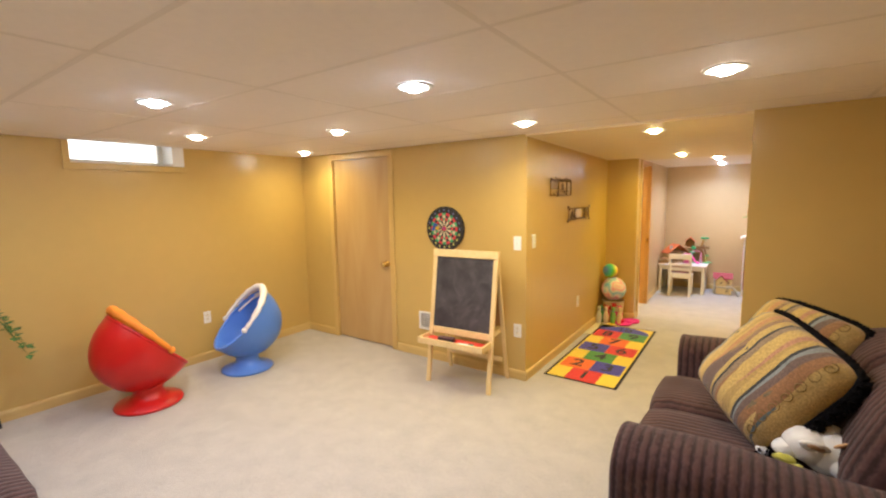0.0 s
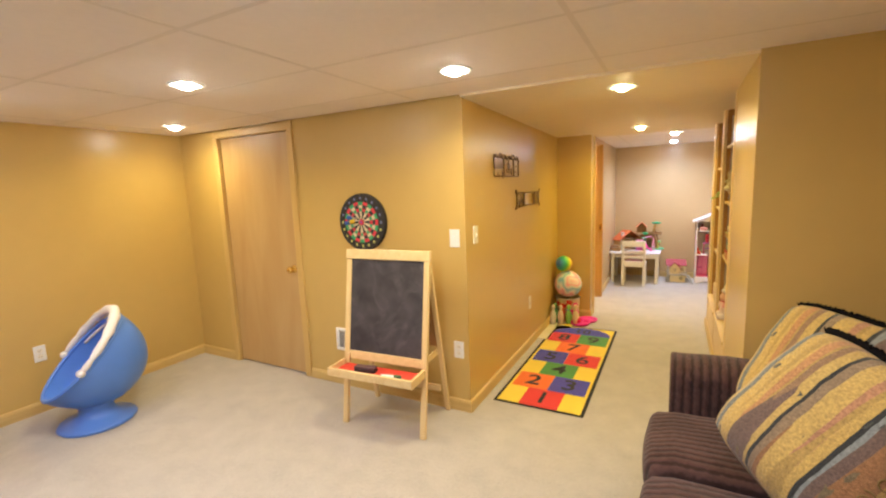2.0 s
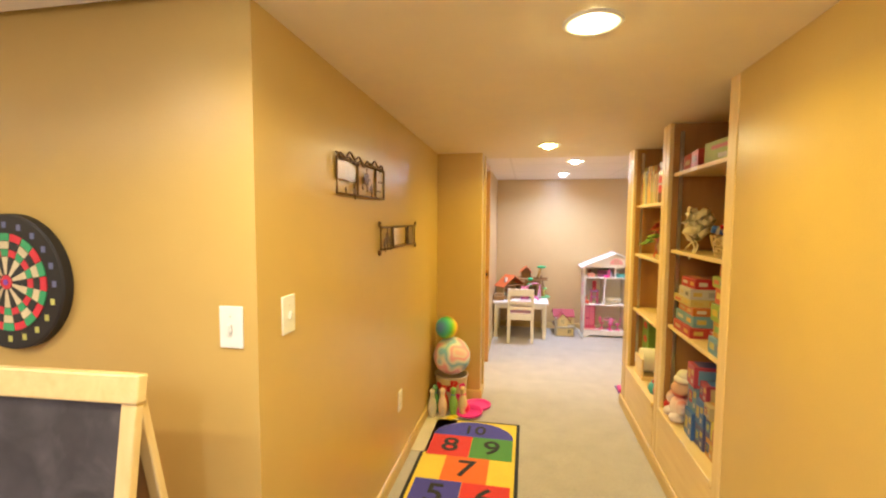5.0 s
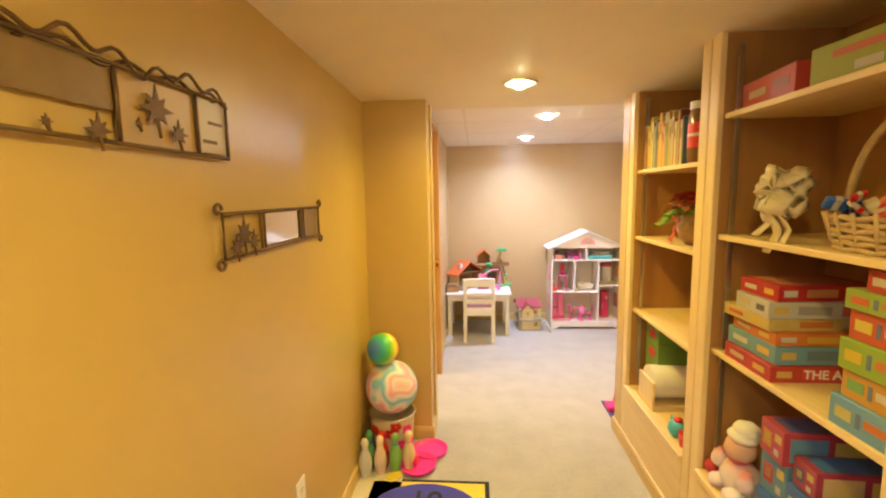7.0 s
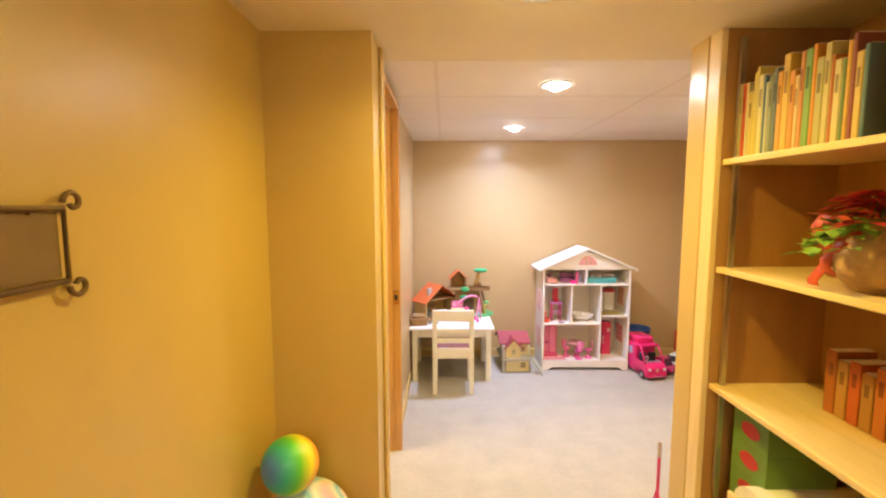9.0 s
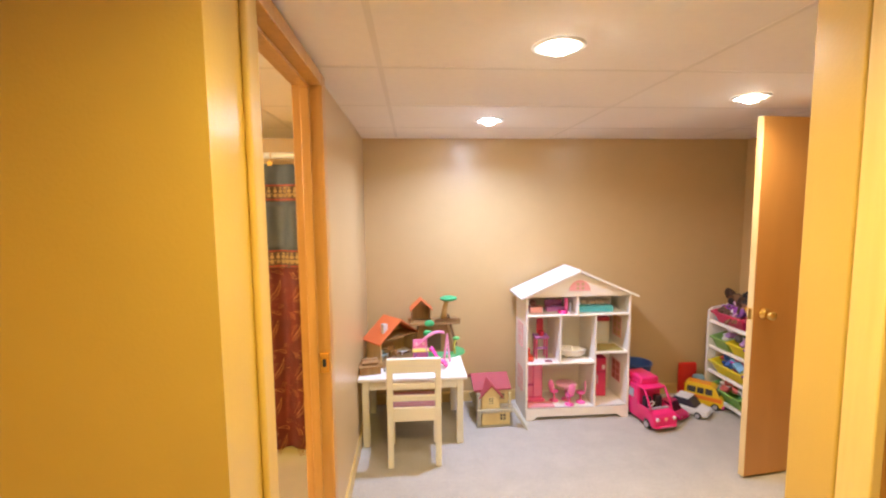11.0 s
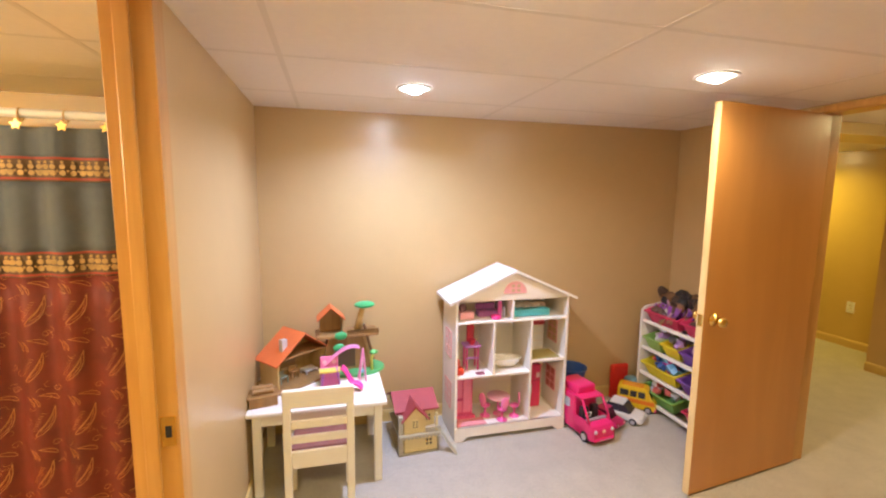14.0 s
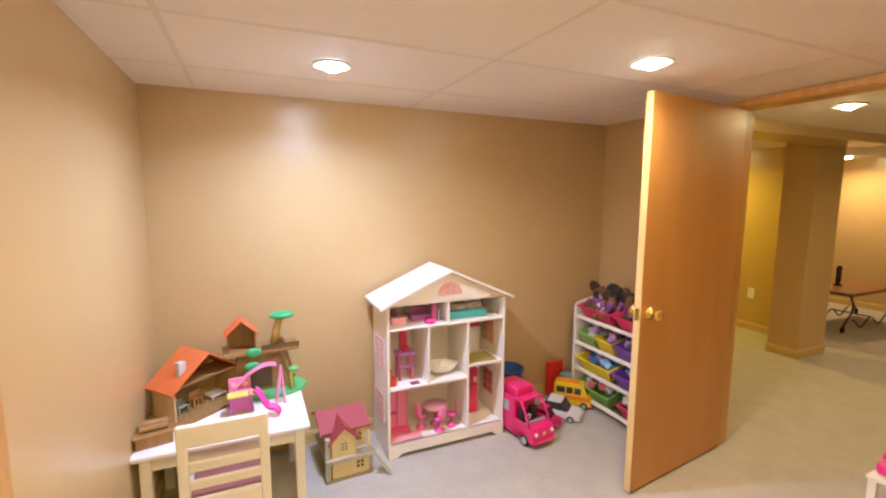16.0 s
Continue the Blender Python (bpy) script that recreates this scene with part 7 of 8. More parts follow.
for k in range(3):
    part("drawer", boxed(0.012, -0.004, 0.015 + 0.05 * k, 0.088, 0.0, 0.055 + 0.05 * k, 0.002), M_WHITE, f)
part("rug", boxed(-0.07, -0.18, 0, 0.13, -0.02, 0.004, 0.002), paint(0.36, 0.28, 0.08, 0.9), f)
# ground floor: wardrobe, rug, tea table with stools, phone box
f = doll_thing("toy_wardrobe", 0.02, 0.13, 0.088, "pink toy wardrobe in the dollhouse")
part("body", boxed(0, 0, 0, 0.14, 0.10, 0.30, 0.006), paint(0.72, 0.10, 0.25), f)
for k in range(2):
    part("door", boxed(0.012 + 0.062 * k, -0.005, 0.035, 0.066 + 0.062 * k, 0.0, 0.285, 0.004), paint(0.80, 0.22, 0.36), f)
part("shelf", boxed(0.02, -0.012, 0.12, 0.07, -0.004, 0.135), paint(0.55, 0.05, 0.2), f)
part("step", boxed(-0.004, -0.03, 0, 0.15, 0.0, 0.025, 0.005), paint(0.72, 0.10, 0.25), f)
f = doll_thing("toy_rug", 0.02, 0.015, 0.088, "pink toy rug in the dollhouse")
part("pile", boxed(0, 0, 0, 0.20, 0.09, 0.004, 0.002), paint(0.72, 0.28, 0.28, 0.9), f)
f = doll_thing("toy_tea_table", 0.34, 0.13, 0.088, "round pink toy tea table in the dollhouse")
part("top", lathed([(0, 0.115), (0.075, 0.115), (0.078, 0.120), (0.075, 0.127), (0, 0.127)], 24), paint(0.85, 0.45, 0.60), f, smooth=True)
part("stem", lathed([(0, 0), (0.035, 0), (0.03, 0.008), (0.008, 0.016), (0.008, 0.115), (0, 0.115)], 16), paint(0.80, 0.20, 0.45), f, smooth=True)
for x, y, rz in ((0.245, 0.12, -60), (0.335, 0.045, 10), (0.43, 0.075, 70)):
    f = doll_thing("toy_stool", x, y, 0.088, "pink toy pedestal chair at the tea table", "doll furniture", rz)
    part("foot", lathed([(0, 0), (0.034, 0), (0.032, 0.007), (0.008, 0.014), (0.008, 0.07), (0, 0.07)], 16), paint(0.85, 0.12, 0.42), f, smooth=True)
    part("seat", lathed([(0, 0.07), (0.03, 0.07), (0.033, 0.08), (0, 0.084)], 16), paint(0.85, 0.12, 0.42), f, smooth=True)
    part("back", balled(0.034, pose(0, -0.03, 0.125), 14, 10, (0.9, 0.2, 1.2)), paint(0.85, 0.22, 0.48), f, smooth=True)
f = doll_thing("toy_phone_box", 0.575, 0.16, 0.088, "red toy fridge in the dollhouse")
part("body", boxed(0, 0, 0.0, 0.085, 0.08, 0.30, 0.008), paint(0.66, 0.03, 0.10), f)
part("door_line", boxed(0.004, -0.003, 0.19, 0.081, 0.0, 0.194), paint(0.30, 0.02, 0.05), f)
part("badge", boxed(0.05, -0.004, 0.21, 0.075, 0.0, 0.245, 0.002), paint(0.80, 0.6, 0.6), f)
part("handle", boxed(0.010, -0.010, 0.10, 0.016, 0.0, 0.17, 0.002), M_STEEL, f)


# toy vehicles
def wheel(parent, x, y, z, r, w, hub=(0.45, 0.42, 0.42)):
    tyre = part("wheel", lathed([(0, -w / 2), (r * 0.9, -w / 2), (r, -w * 0.3), (r, w * 0.3), (r * 0.9, w / 2), (0, w / 2)], 20, pose(x, y, z, 0, 90)), M_BLACK, parent, smooth=40)
    part("hub", lathed([(0, -w / 2 - 0.003), (r * 0.6, -w / 2 - 0.003), (r * 0.6, w / 2 + 0.003), (0, w / 2 + 0.003)], 16, pose(x, y, z, 0, 90)), paint(*hub), tyre)


vn = thing("toy_camper", pose(1.005, 8.592, 0, 0, 0, 9), "hot pink plastic toy camper van with open windscreen", "toy car", "toy vehicles")
M_CAMPER = mat("camper_pink", (0.78, 0.025, 0.17), 0.3, 0.05, 12, 3, 0.03, coat=0.3)
M_SEATDARK = paint(0.03, 0.02, 0.025, 0.4)
bm = prism(bmesh.new(), [(0.0, 0.028), (-0.004, 0.075), (0.008, 0.112), (0.035, 0.132), (0.062, 0.138), (0.068, 0.092), (0.165, 0.092), (0.170, 0.262), (0.355, 0.262), (0.36, 0.03)], -0.092, 0.092, ALONG_X)
bmesh.ops.bevel(bm, geom=bm.edges[:], offset=0.008, segments=3, affect="EDGES")
part("body", bm, M_CAMPER, vn, smooth=30)
part("cab_roof", boxed(-0.088, 0.108, 0.252, 0.088, 0.215, 0.268, 0.007, 3), M_CAMPER, vn, smooth=40)
part("roof_box", boxed(-0.074, 0.165, 0.262, 0.074, 0.35, 0.318, 0.014, 3), M_CAMPER, vn, smooth=40)
for s in (-1, 1):
    part("pillar", tubed([(s * 0.082, 0.040, 0.128), (s * 0.083, 0.075, 0.195), (s * 0.080, 0.118, 0.260)], 0.0075, 8), M_CAMPER, vn, smooth=True)
    part("door", boxed(s * 0.088 - 0.004, 0.060, 0.040, s * 0.088 + 0.004, 0.172, 0.142, 0.004), M_CAMPER, vn)
    part("seat", boxed(s * 0.042 - 0.026, 0.120, 0.092, s * 0.042 + 0.026, 0.160, 0.195, 0.010, 3), M_SEATDARK, vn, "black seat")
    part("headlight", lathed([(0, 0), (0.013, 0), (0.011, 0.006), (0, 0.008)], 14, pose(s * 0.066, 0.000, 0.092, 80)), paint(0.80, 0.70, 0.72), vn, smooth=True)
    part("side_window", boxed(s * 0.092 - 0.002, 0.215, 0.165, s * 0.092 + 0.002, 0.30, 0.225, 0.006), paint(0.45, 0.50, 0.56, 0.15), vn)
    wheel(vn, s * 0.082, 0.070, 0.035, 0.035, 0.03)
    wheel(vn, s * 0.082, 0.29, 0.035, 0.035, 0.03)
part("badge", lathed([(0, 0), (0.013, 0), (0, 0.004)], 12, pose(0, -0.002, 0.088, 90)), paint(0.85, 0.5, 0.4), vn)
part("bumper", boxed(-0.080, -0.012, 0.030, 0.080, 0.008, 0.048, 0.006), M_CAMPER, vn)
part("grille", boxed(-0.045, -0.014, 0.036, 0.045, -0.008, 0.042), paint(0.60, 0.25, 0.35), vn)
part("dashboard", boxed(-0.078, 0.062, 0.125, 0.078, 0.085, 0.142, 0.005), paint(0.35, 0.30, 0.32), vn)
part("steering_wheel", tubed([(-0.04 + 0.022 * math.cos(2 * math.pi * i / 14), 0.098 - 0.008 * math.sin(2 * math.pi * i / 14), 0.158 + 0.020 * math.sin(2 * math.pi * i / 14)) for i in range(14)], 0.004, 5, True), M_WHITE, vn)


def toy_car(m, length, width, height, c, glass_c, label, roof=None):
    o = thing("toy_car", m, label, "toy car", "toy vehicles")
    L, h = length, height
    bm = bmesh.new()
    prism(bm, [(0, 0.02), (0, h * 0.42), (L * 0.25, h * 0.55), (L * 0.9, h * 0.58), (L, h * 0.45), (L, 0.02)], -width / 2, width / 2, ALONG_X)
    bmesh.ops.bevel(bm, geom=bm.edges[:], offset=0.008, segments=2, affect="EDGES")
    part("body", bm, paint(*c, 0.3), o, smooth=30)
    bm = bmesh.new()
    prism(bm, [(L * 0.25, h * 0.5), (L * 0.42, h), (L * 0.75, h), (L * 0.9, h * 0.5)], -width * 0.42, width * 0.42, ALONG_X)
    bmesh.ops.bevel(bm, geom=bm.edges[:], offset=0.005, segments=2, affect="EDGES")
    part("cabin", bm, paint(*glass_c, 0.15), o, smooth=30)
    part("roof", boxed(-width * 0.40, L * 0.43, h - 0.004, width * 0.40, L * 0.74, h + 0.004, 0.003), paint(*(roof or c), 0.3), o)
    for s in (-1, 1):
        part("headlight", lathed([(0, 0), (0.010, 0), (0, 0.006)], 10, pose(s * width * 0.35, 0.004, h * 0.32, 90)), paint(0.80, 0.76, 0.70), o)
        wheel(o, s * width * 0.46, L * 0.2, 0.024, 0.024, 0.02)
        wheel(o, s * width * 0.46, L * 0.8, 0.024, 0.024, 0.02)
    return o


toy_car(pose(1.225, 8.715, 0, 0, 0, 26), 0.22, 0.12, 0.115, (0.55, 0.02, 0.13), (0.08, 0.02, 0.04), "raspberry red plastic toy car")
toy_car(pose(1.43, 8.745, 0, 0, 0, 38), 0.30, 0.15, 0.12, (0.72, 0.69, 0.64), (0.06, 0.05, 0.06), "white plastic toy sports car")
yv = thing("toy_van", pose(1.62, 8.86, 0, 0, 0, 44), "yellow and orange plastic toy van", "toy car", "toy vehicles")
M_VANY = mat("van_yellow", (0.80, 0.52, 0.02), 0.3, 0.05, 12, 3, 0.03)
bm = bmesh.new()
prism(bm, [(0, 0.02), (0, 0.085), (0.025, 0.098), (0.055, 0.165), (0.075, 0.175), (0.25, 0.175), (0.26, 0.165), (0.26, 0.02)], -0.058, 0.058, ALONG_X)
bmesh.ops.bevel(bm, geom=bm.edges[:], offset=0.008, segments=2, affect="EDGES")
part("body", bm, M_VANY, yv, smooth=30)
for s in (-1, 1):
    for y0, y1 in ((0.072, 0.118), (0.128, 0.172), (0.182, 0.24)):
        part("side_window", boxed(s * 0.058 - 0.0015, y0, 0.105, s * 0.058 + 0.0015, y1, 0.150, 0.001, 1), paint(0.06, 0.05, 0.05, 0.2), yv)
    part("side_stripe", boxed(s * 0.058 - 0.002, 0.01, 0.062, s * 0.058 + 0.002, 0.25, 0.092, 0.001, 1), paint(0.80, 0.20, 0.02), yv)
    part("headlight", lathed([(0, 0), (0.012, 0), (0, 0.006)], 12, pose(s * 0.038, 0.002, 0.062, 90)), paint(0.80, 0.76, 0.70), yv)
    wheel(yv, s * 0.05, 0.05, 0.026, 0.026, 0.022)
    wheel(yv, s * 0.05, 0.205, 0.026, 0.026, 0.022)
part("windscreen", boxed(-0.045, -0.0015, 0.0, 0.045, 0.0015, 0.056, 0.001, 1, pose(0, 0.029, 0.106, -24.5)), paint(0.08, 0.10, 0.12, 0.15), yv, "dark windscreen")
part("roof_panel", boxed(-0.040, 0.09, 0.174, 0.040, 0.235, 0.180, 0.003), paint(0.80, 0.30, 0.02), yv, "orange roof panel")
part("bumper", boxed(-0.056, -0.006, 0.018, 0.056, 0.012, 0.042, 0.005), paint(0.62, 0.05, 0.25), yv)
lone("plastic_tub", lathed([(0, 0.0), (0.08, 0.0), (0.106, 0.12), (0.112, 0.12), (0.112, 0.128), (0.10, 0.128), (0.075, 0.010), (0, 0.010)], 28), paint(0.04, 0.10, 0.32), "dark blue plastic tub behind the camper", "tub", pose(1.045, 9.066, 0.190), smooth=40)
lone("storage_crate", boxed(-0.11, -0.09, 0, 0.11, 0.09, 0.19, 0.01), paint(0.05, 0.12, 0.30), "blue plastic crate under the tub", "crate", pose(1.06, 9.066, 0.0))
rc = thing("toy_step_stool", pose(1.49, 9.06, 0), "red and blue plastic toy seat by the wall", "toy")
part("back", boxed(-0.06, 0.06, 0.0, 0.09, 0.10, 0.27, 0.02, 3), paint(0.66, 0.03, 0.02), rc)
part("seat", boxed(0.03, -0.04, 0.0, 0.12, 0.05, 0.19, 0.02, 3), paint(0.20, 0.42, 0.60), rc)


# rack of toy bins
rk = thing("bin_rack", pose(0, 0, 0), "white wooden toy rack with four tilted tiers of bins", "toy rack")
RX0, RX1, RYA, RYB = 1.575, 1.92, 8.26, 9.03
for y in (RYA, RYB - 0.016):
    bm = bmesh.new()
    prism(bm, [(RX0, 0), (RX1, 0), (RX1, 0.78), (RX1 - 0.12, 0.78), (RX0 + 0.03, 0.745), (RX0, 0.72)], -y, -y - 0.016, pose(0, 0, 0, 90))
    part("side_panel", bm, M_WHITEPAINT, rk)
TIERS = (0.640, 0.445, 0.255, 0.065)
for z in TIERS:
    part("front_rail", boxed(RX0 + 0.01, RYA + 0.016, z - 0.012, RX0 + 0.03, RYB - 0.016, z + 0.012, 0.004), M_WHITEPAINT, rk)
    part("back_rail", boxed(RX1 - 0.06, RYA + 0.016, z + 0.075, RX1 - 0.04, RYB - 0.016, z + 0.10, 0.004), M_WHITEPAINT, rk)


def bin_mesh(w, d, h, t=0.004):
    """An open tapered tub: d along x, w along y, rim turned out."""
    bm = bmesh.new()
    def ring(sx, sy, z):
        return [bm.verts.new((x * sx * d / 2, y * sy * w / 2, z)) for x, y in ((-1, -1), (1, -1), (1, 1), (-1, 1))]
    rs = [ring(0.82, 0.82, 0), ring(0.98, 0.98, h), ring(1.04, 1.04, h), ring(1.04, 1.04, h - 0.012), ring(1.03, 1.03, h - 0.012)]
    inner = [ring(0.95, 0.95, h), ring(0.79, 0.79, 0.006)]
    bm.faces.new(rs[0][::-1])
    for a, b in ((rs[0], rs[1]), (inner[0], rs[2]), (rs[2], rs[3]), (inner[1], inner[0])):
        for i in range(4):
            bm.faces.new((a[i], a[(i + 1) % 4], b[(i + 1) % 4], b[i]))
    bm.faces.new(inner[1])
    return bm


BINS = [[(8.855, 0.30, (0.66, 0.04, 0.12), "red"), (8.48, 0.38, (0.66, 0.04, 0.12), "red")],
        [(8.925, 0.155, (0.30, 0.50, 0.12), "green"), (8.755, 0.155, (0.80, 0.64, 0.03), "yellow"), (8.585, 0.155, (0.20, 0.07, 0.36), "purple"), (8.39, 0.20, (0.20, 0.07, 0.36), "purple")],
        [(8.845, 0.32, (0.80, 0.64, 0.03), "yellow"), (8.48, 0.36, (0.20, 0.07, 0.36), "purple")],
        [(8.845, 0.32, (0.22, 0.45, 0.10), "green"), (8.48, 0.24, (0.62, 0.04, 0.10), "red")]]
rnd = random.Random(21)
FILL = [[(0.75, 0.70, 0.66), (0.25, 0.05, 0.35), (0.10, 0.05, 0.03)], [(0.75, 0.72, 0.62), (0.10, 0.09, 0.08), (0.45, 0.25, 0.5)], [(0.05, 0.14, 0.45), (0.55, 0.03, 0.25), (0.66, 0.08, 0.04), (0.2, 0.45, 0.7)], [(0.62, 0.12, 0.10), (0.45, 0.45, 0.48), (0.70, 0.66, 0.58), (0.1, 0.3, 0.1)]]
for tier, (z, row) in enumerate(zip(TIERS, BINS)):
    for y, w, c, n in row:
        bmat = pose(1.752, y, z + 0.022, 0, -14, 0)
        bn = lone("toy_bin", bin_mesh(w, 0.29, 0.10), paint(*c), n + " plastic bin full of small toys on the rack", "bin", bmat, "toy bins")
        for k in range(int(w * 115)):
            fc = rnd.choice(FILL[tier])
            s = rnd.uniform(0.017, 0.034)
            sh = rnd.choice((0, 0, 1))
            bm = balled(s, None, 10, 7, (1.3, 1, 0.8)) if sh else boxed(-s, -s * 0.8, -s * 0.6, s, s * 0.8, s * 0.6, 0.005)
            lone("small_toy", bm, paint(*fc), "small plastic toy lying in a bin", "toy", bmat @ pose(rnd.uniform(-0.10, 0.09), rnd.uniform(-w * 0.38, w * 0.38), 0.075 + rnd.uniform(0, 0.055), rnd.uniform(-40, 40), rnd.uniform(-40, 40), rnd.uniform(0, 180)), "toys in the bins", smooth=True if sh else None)
# plain dolls heaped on the top tier
rnd = random.Random(17)
DRESS = [(0.35, 0.14, 0.42), (0.62, 0.36, 0.48), (0.66, 0.62, 0.62), (0.22, 0.07, 0.32), (0.45, 0.20, 0.08)]
HAIR = [(0.012, 0.009, 0.008), (0.05, 0.022, 0.010), (0.16, 0.075, 0.025), (0.02, 0.012, 0.010)]
for k in range(20):
    hair, dress, skin = HAIR[k % 4], DRESS[k % 5], (0.27, 0.13, 0.065)
    bm = bmesh.new()
    ball(bm, 0.020, pose(0, 0, 0.0), 12, 8, (1, 0.8, 2.0))
    ball(bm, 0.024, pose(0, 0, 0.062), 14, 10, (1, 0.95, 1.15))
    ball(bm, 0.040, pose(0.016, 0, 0.066), 16, 12, (0.8, 1.2, 1.15))
    ball(bm, 0.026, pose(0.020, 0, 0.030), 12, 8, (0.6, 1.2, 1.3))
    for s in (-1, 1):
        tube(bm, [(0, s * 0.020, 0.028), (-0.015, s * 0.045, 0.0), (-0.03, s * 0.04, -0.035)], 0.006, 6)
        tube(bm, [(0, s * 0.010, -0.035), (-0.03, s * 0.014, -0.06), (-0.045, s * 0.018, -0.10)], 0.008, 6)
    for v in bm.verts:
        v.co += noise.noise_vector(v.co * 55 + Vector((k, 0, 0))) * 0.006
    dmat = ramp_ball("doll_%d" % k, [(0, skin), (0.99, hair), (0.30, skin), (0.36, dress), (0.58, dress), (0.62, skin), (0.70, skin), (0.78, hair)], (0.55, 0, 1), -0.11, 0.11, 0.03, 30, 0.7)
    lone("doll", bm, dmat, "small plain doll heaped on the toy rack", "doll", pose(1.68 + rnd.uniform(-0.04, 0.08), 8.97 - 0.026 * k, (0.730, 0.790, 0.760)[k % 3] + rnd.uniform(-0.01, 0.015), rnd.uniform(-40, 40), rnd.uniform(-35, 20), rnd.uniform(-40, 40)) @ Matrix.Scale(1.0, 4), "dolls on the rack", smooth=True)

# pink toy on a small white stand by the far doorway
ws = thing("side_stand", pose(1.83, 7.30, 0), "small white stand beside the doorway", "stand")
part("top", boxed(-0.12, -0.14, 0.36, 0.12, 0.10, 0.378, 0.004), M_WHITEPAINT, ws)
for x in (-0.10, 0.10):
    for y in (-0.12, 0.08):
        part("leg", boxed(x - 0.014, y - 0.014, 0, x + 0.014, y + 0.014, 0.36), M_WHITEPAINT, ws)
pk = thing("toy_carriage", pose(1.82, 7.34, 0.378), "pink plastic toy carriage on the white stand", "toy")
part("body", boxed(-0.07, -0.10, 0.0, 0.07, 0.05, 0.05, 0.015, 3), paint(*HOT), pk)
part("arch", tubed([(0, -0.02 + 0.062 * math.cos(math.pi * i / 14), 0.045 + 0.062 * math.sin(math.pi * i / 14)) for i in range(15)], 0.014, 8), paint(*HOT), pk, smooth=True)
part("finial", tubed([(0, -0.03, 0.10), (0, -0.03, 0.17), (0, -0.05, 0.19)], 0.008, 6), paint(*HOT), pk)

# ---- washroom seen through the doorway ----
RODY, RODZ = 8.45, 1.825
rod = thing("curtain_rod", pose(0, 0, 0), "white shower curtain rod", "curtain rod")
part("pole", lathed([(0, 0), (0.017, 0), (0.017, 1.9), (0, 1.9)], 14, pose(-3.08, RODY, RODZ, 0, 90)), M_WHITE, rod, smooth=40)
part("end_cap", lathed([(0, 0), (0.03, 0), (0.024, 0.012), (0, 0.012)], 16, pose(-3.1, RODY, RODZ, 0, 90)), M_WHITE, rod)
part("end_cap", lathed([(0, 0), (0.03, 0), (0.024, 0.02), (0, 0.02)], 16, pose(-1.17, RODY, RODZ, 0, -90)), M_WHITE, rod)
M_BAND = mat("band_cloth", (0.12, 0.075, 0.04), 0.7, 0.2, 40, 6, 0.3, 300)
M_SLATE = mat("slate_cloth", (0.076, 0.092, 0.108), 0.7, 0.12, 30, 4, 0.3, 300, sheen=0.3)
M_GOLDCLOTH = mat("gold_band", (0.42, 0.27, 0.09), 0.6, 0.35, 55, 16, 0.3, 300)
M_RUST = mat("rust_cloth", (0.150, 0.020, 0.010), 0.6, 0.28, 16, 4, 0.3, 260)
M_THREAD = mat("gold_thread", (0.42, 0.18, 0.05), 0.5, 0.2, 50, 6, 0.1)
M_REDTRIM = mat("red_trim", (0.32, 0.05, 0.03), 0.6, 0.2, 40, 5, 0.2)


def curtain_y(x, z=1.0):
    f = 1.0 - 0.35 * max(0.0, (z - 1.3)) / 0.5
    return RODY - 0.008 + f * (0.017 * math.sin(x * 2 * math.pi / 0.147) + 0.010 * math.sin(x * 2 * math.pi / 0.37 + 1.3)) + 0.004 * math.sin(z * 3 + x * 9)


def curtain_panel(x0, x1, z0, z1, off=0.0, nx=130, nz=8):
    bm = bmesh.new()
    g = [[bm.verts.new((x0 + (x1 - x0) * i / nx, curtain_y(x0 + (x1 - x0) * i / nx, z0 + (z1 - z0) * j / nz) - off, z0 + (z1 - z0) * j / nz)) for i in range(nx + 1)] for j in range(nz + 1)]
    for j in range(nz):
        for i in range(nx):
            bm.faces.new((g[j][i], g[j][i + 1], g[j + 1][i + 1], g[j + 1][i]))
    return bm


cu = thing("shower_curtain", pose(0, 0, 0), "slate and rust red shower curtain with gold paisley bands", "curtain")
CX0, CX1 = -2.75, -1.22
for z0, z1, ma, n in ((0.09, 1.185, M_RUST, "rust_panel"), (1.185, 1.285, M_BAND, "band_ground"), (1.285, 1.565, M_SLATE, "slate_panel"), (1.565, 1.66, M_BAND, "band_ground"), (1.66, 1.775, M_SLATE, "slate_panel")):
    o = part(n, curtain_panel(CX0, CX1, z0, z1), ma, cu, smooth=True)
    o.modifiers.new("thick", "SOLIDIFY").thickness = 0.003
for z in (1.19, 1.278, 1.572, 1.652):
    part("trim_line", curtain_panel(CX0, CX1, z, z + 0.009, 0.004, 130, 1), M_REDTRIM, cu, smooth=True)
# gold motifs along the bands
for z0, z1, s in ((1.202, 1.275, 1.0), (1.583, 1.648, 0.9)):
    bm = bmesh.new()
    x = CX0 + 0.02
    k = 0
    while x < CX1 - 0.02:
        zc = (z0 + z1) / 2
        for dz, r in ((-0.018 * s, 0.0125 * s), (0.009 * s, 0.0115 * s), (0.028 * s, 0.006 * s)):
            prism(bm, arc(0, 0, r, 0, 320, 8), 0, 0.0015, Matrix.Translation((x, curtain_y(x, zc) - 0.0085, zc + dz)) @ pose(0, 0, 0, 90))
        prism(bm, arc(0, 0, 0.005, 0, 320, 6), 0, 0.0015, Matrix.Translation((x + 0.0145, curtain_y(x + 0.0145, zc) - 0.0085, zc - 0.01 * s)) @ pose(0, 0, 0, 90))
        x += 0.029
    part("gold_band", bm, M_GOLDCLOTH, cu, "woven gold flower band")
# paisley in gold thread
bm = bmesh.new()


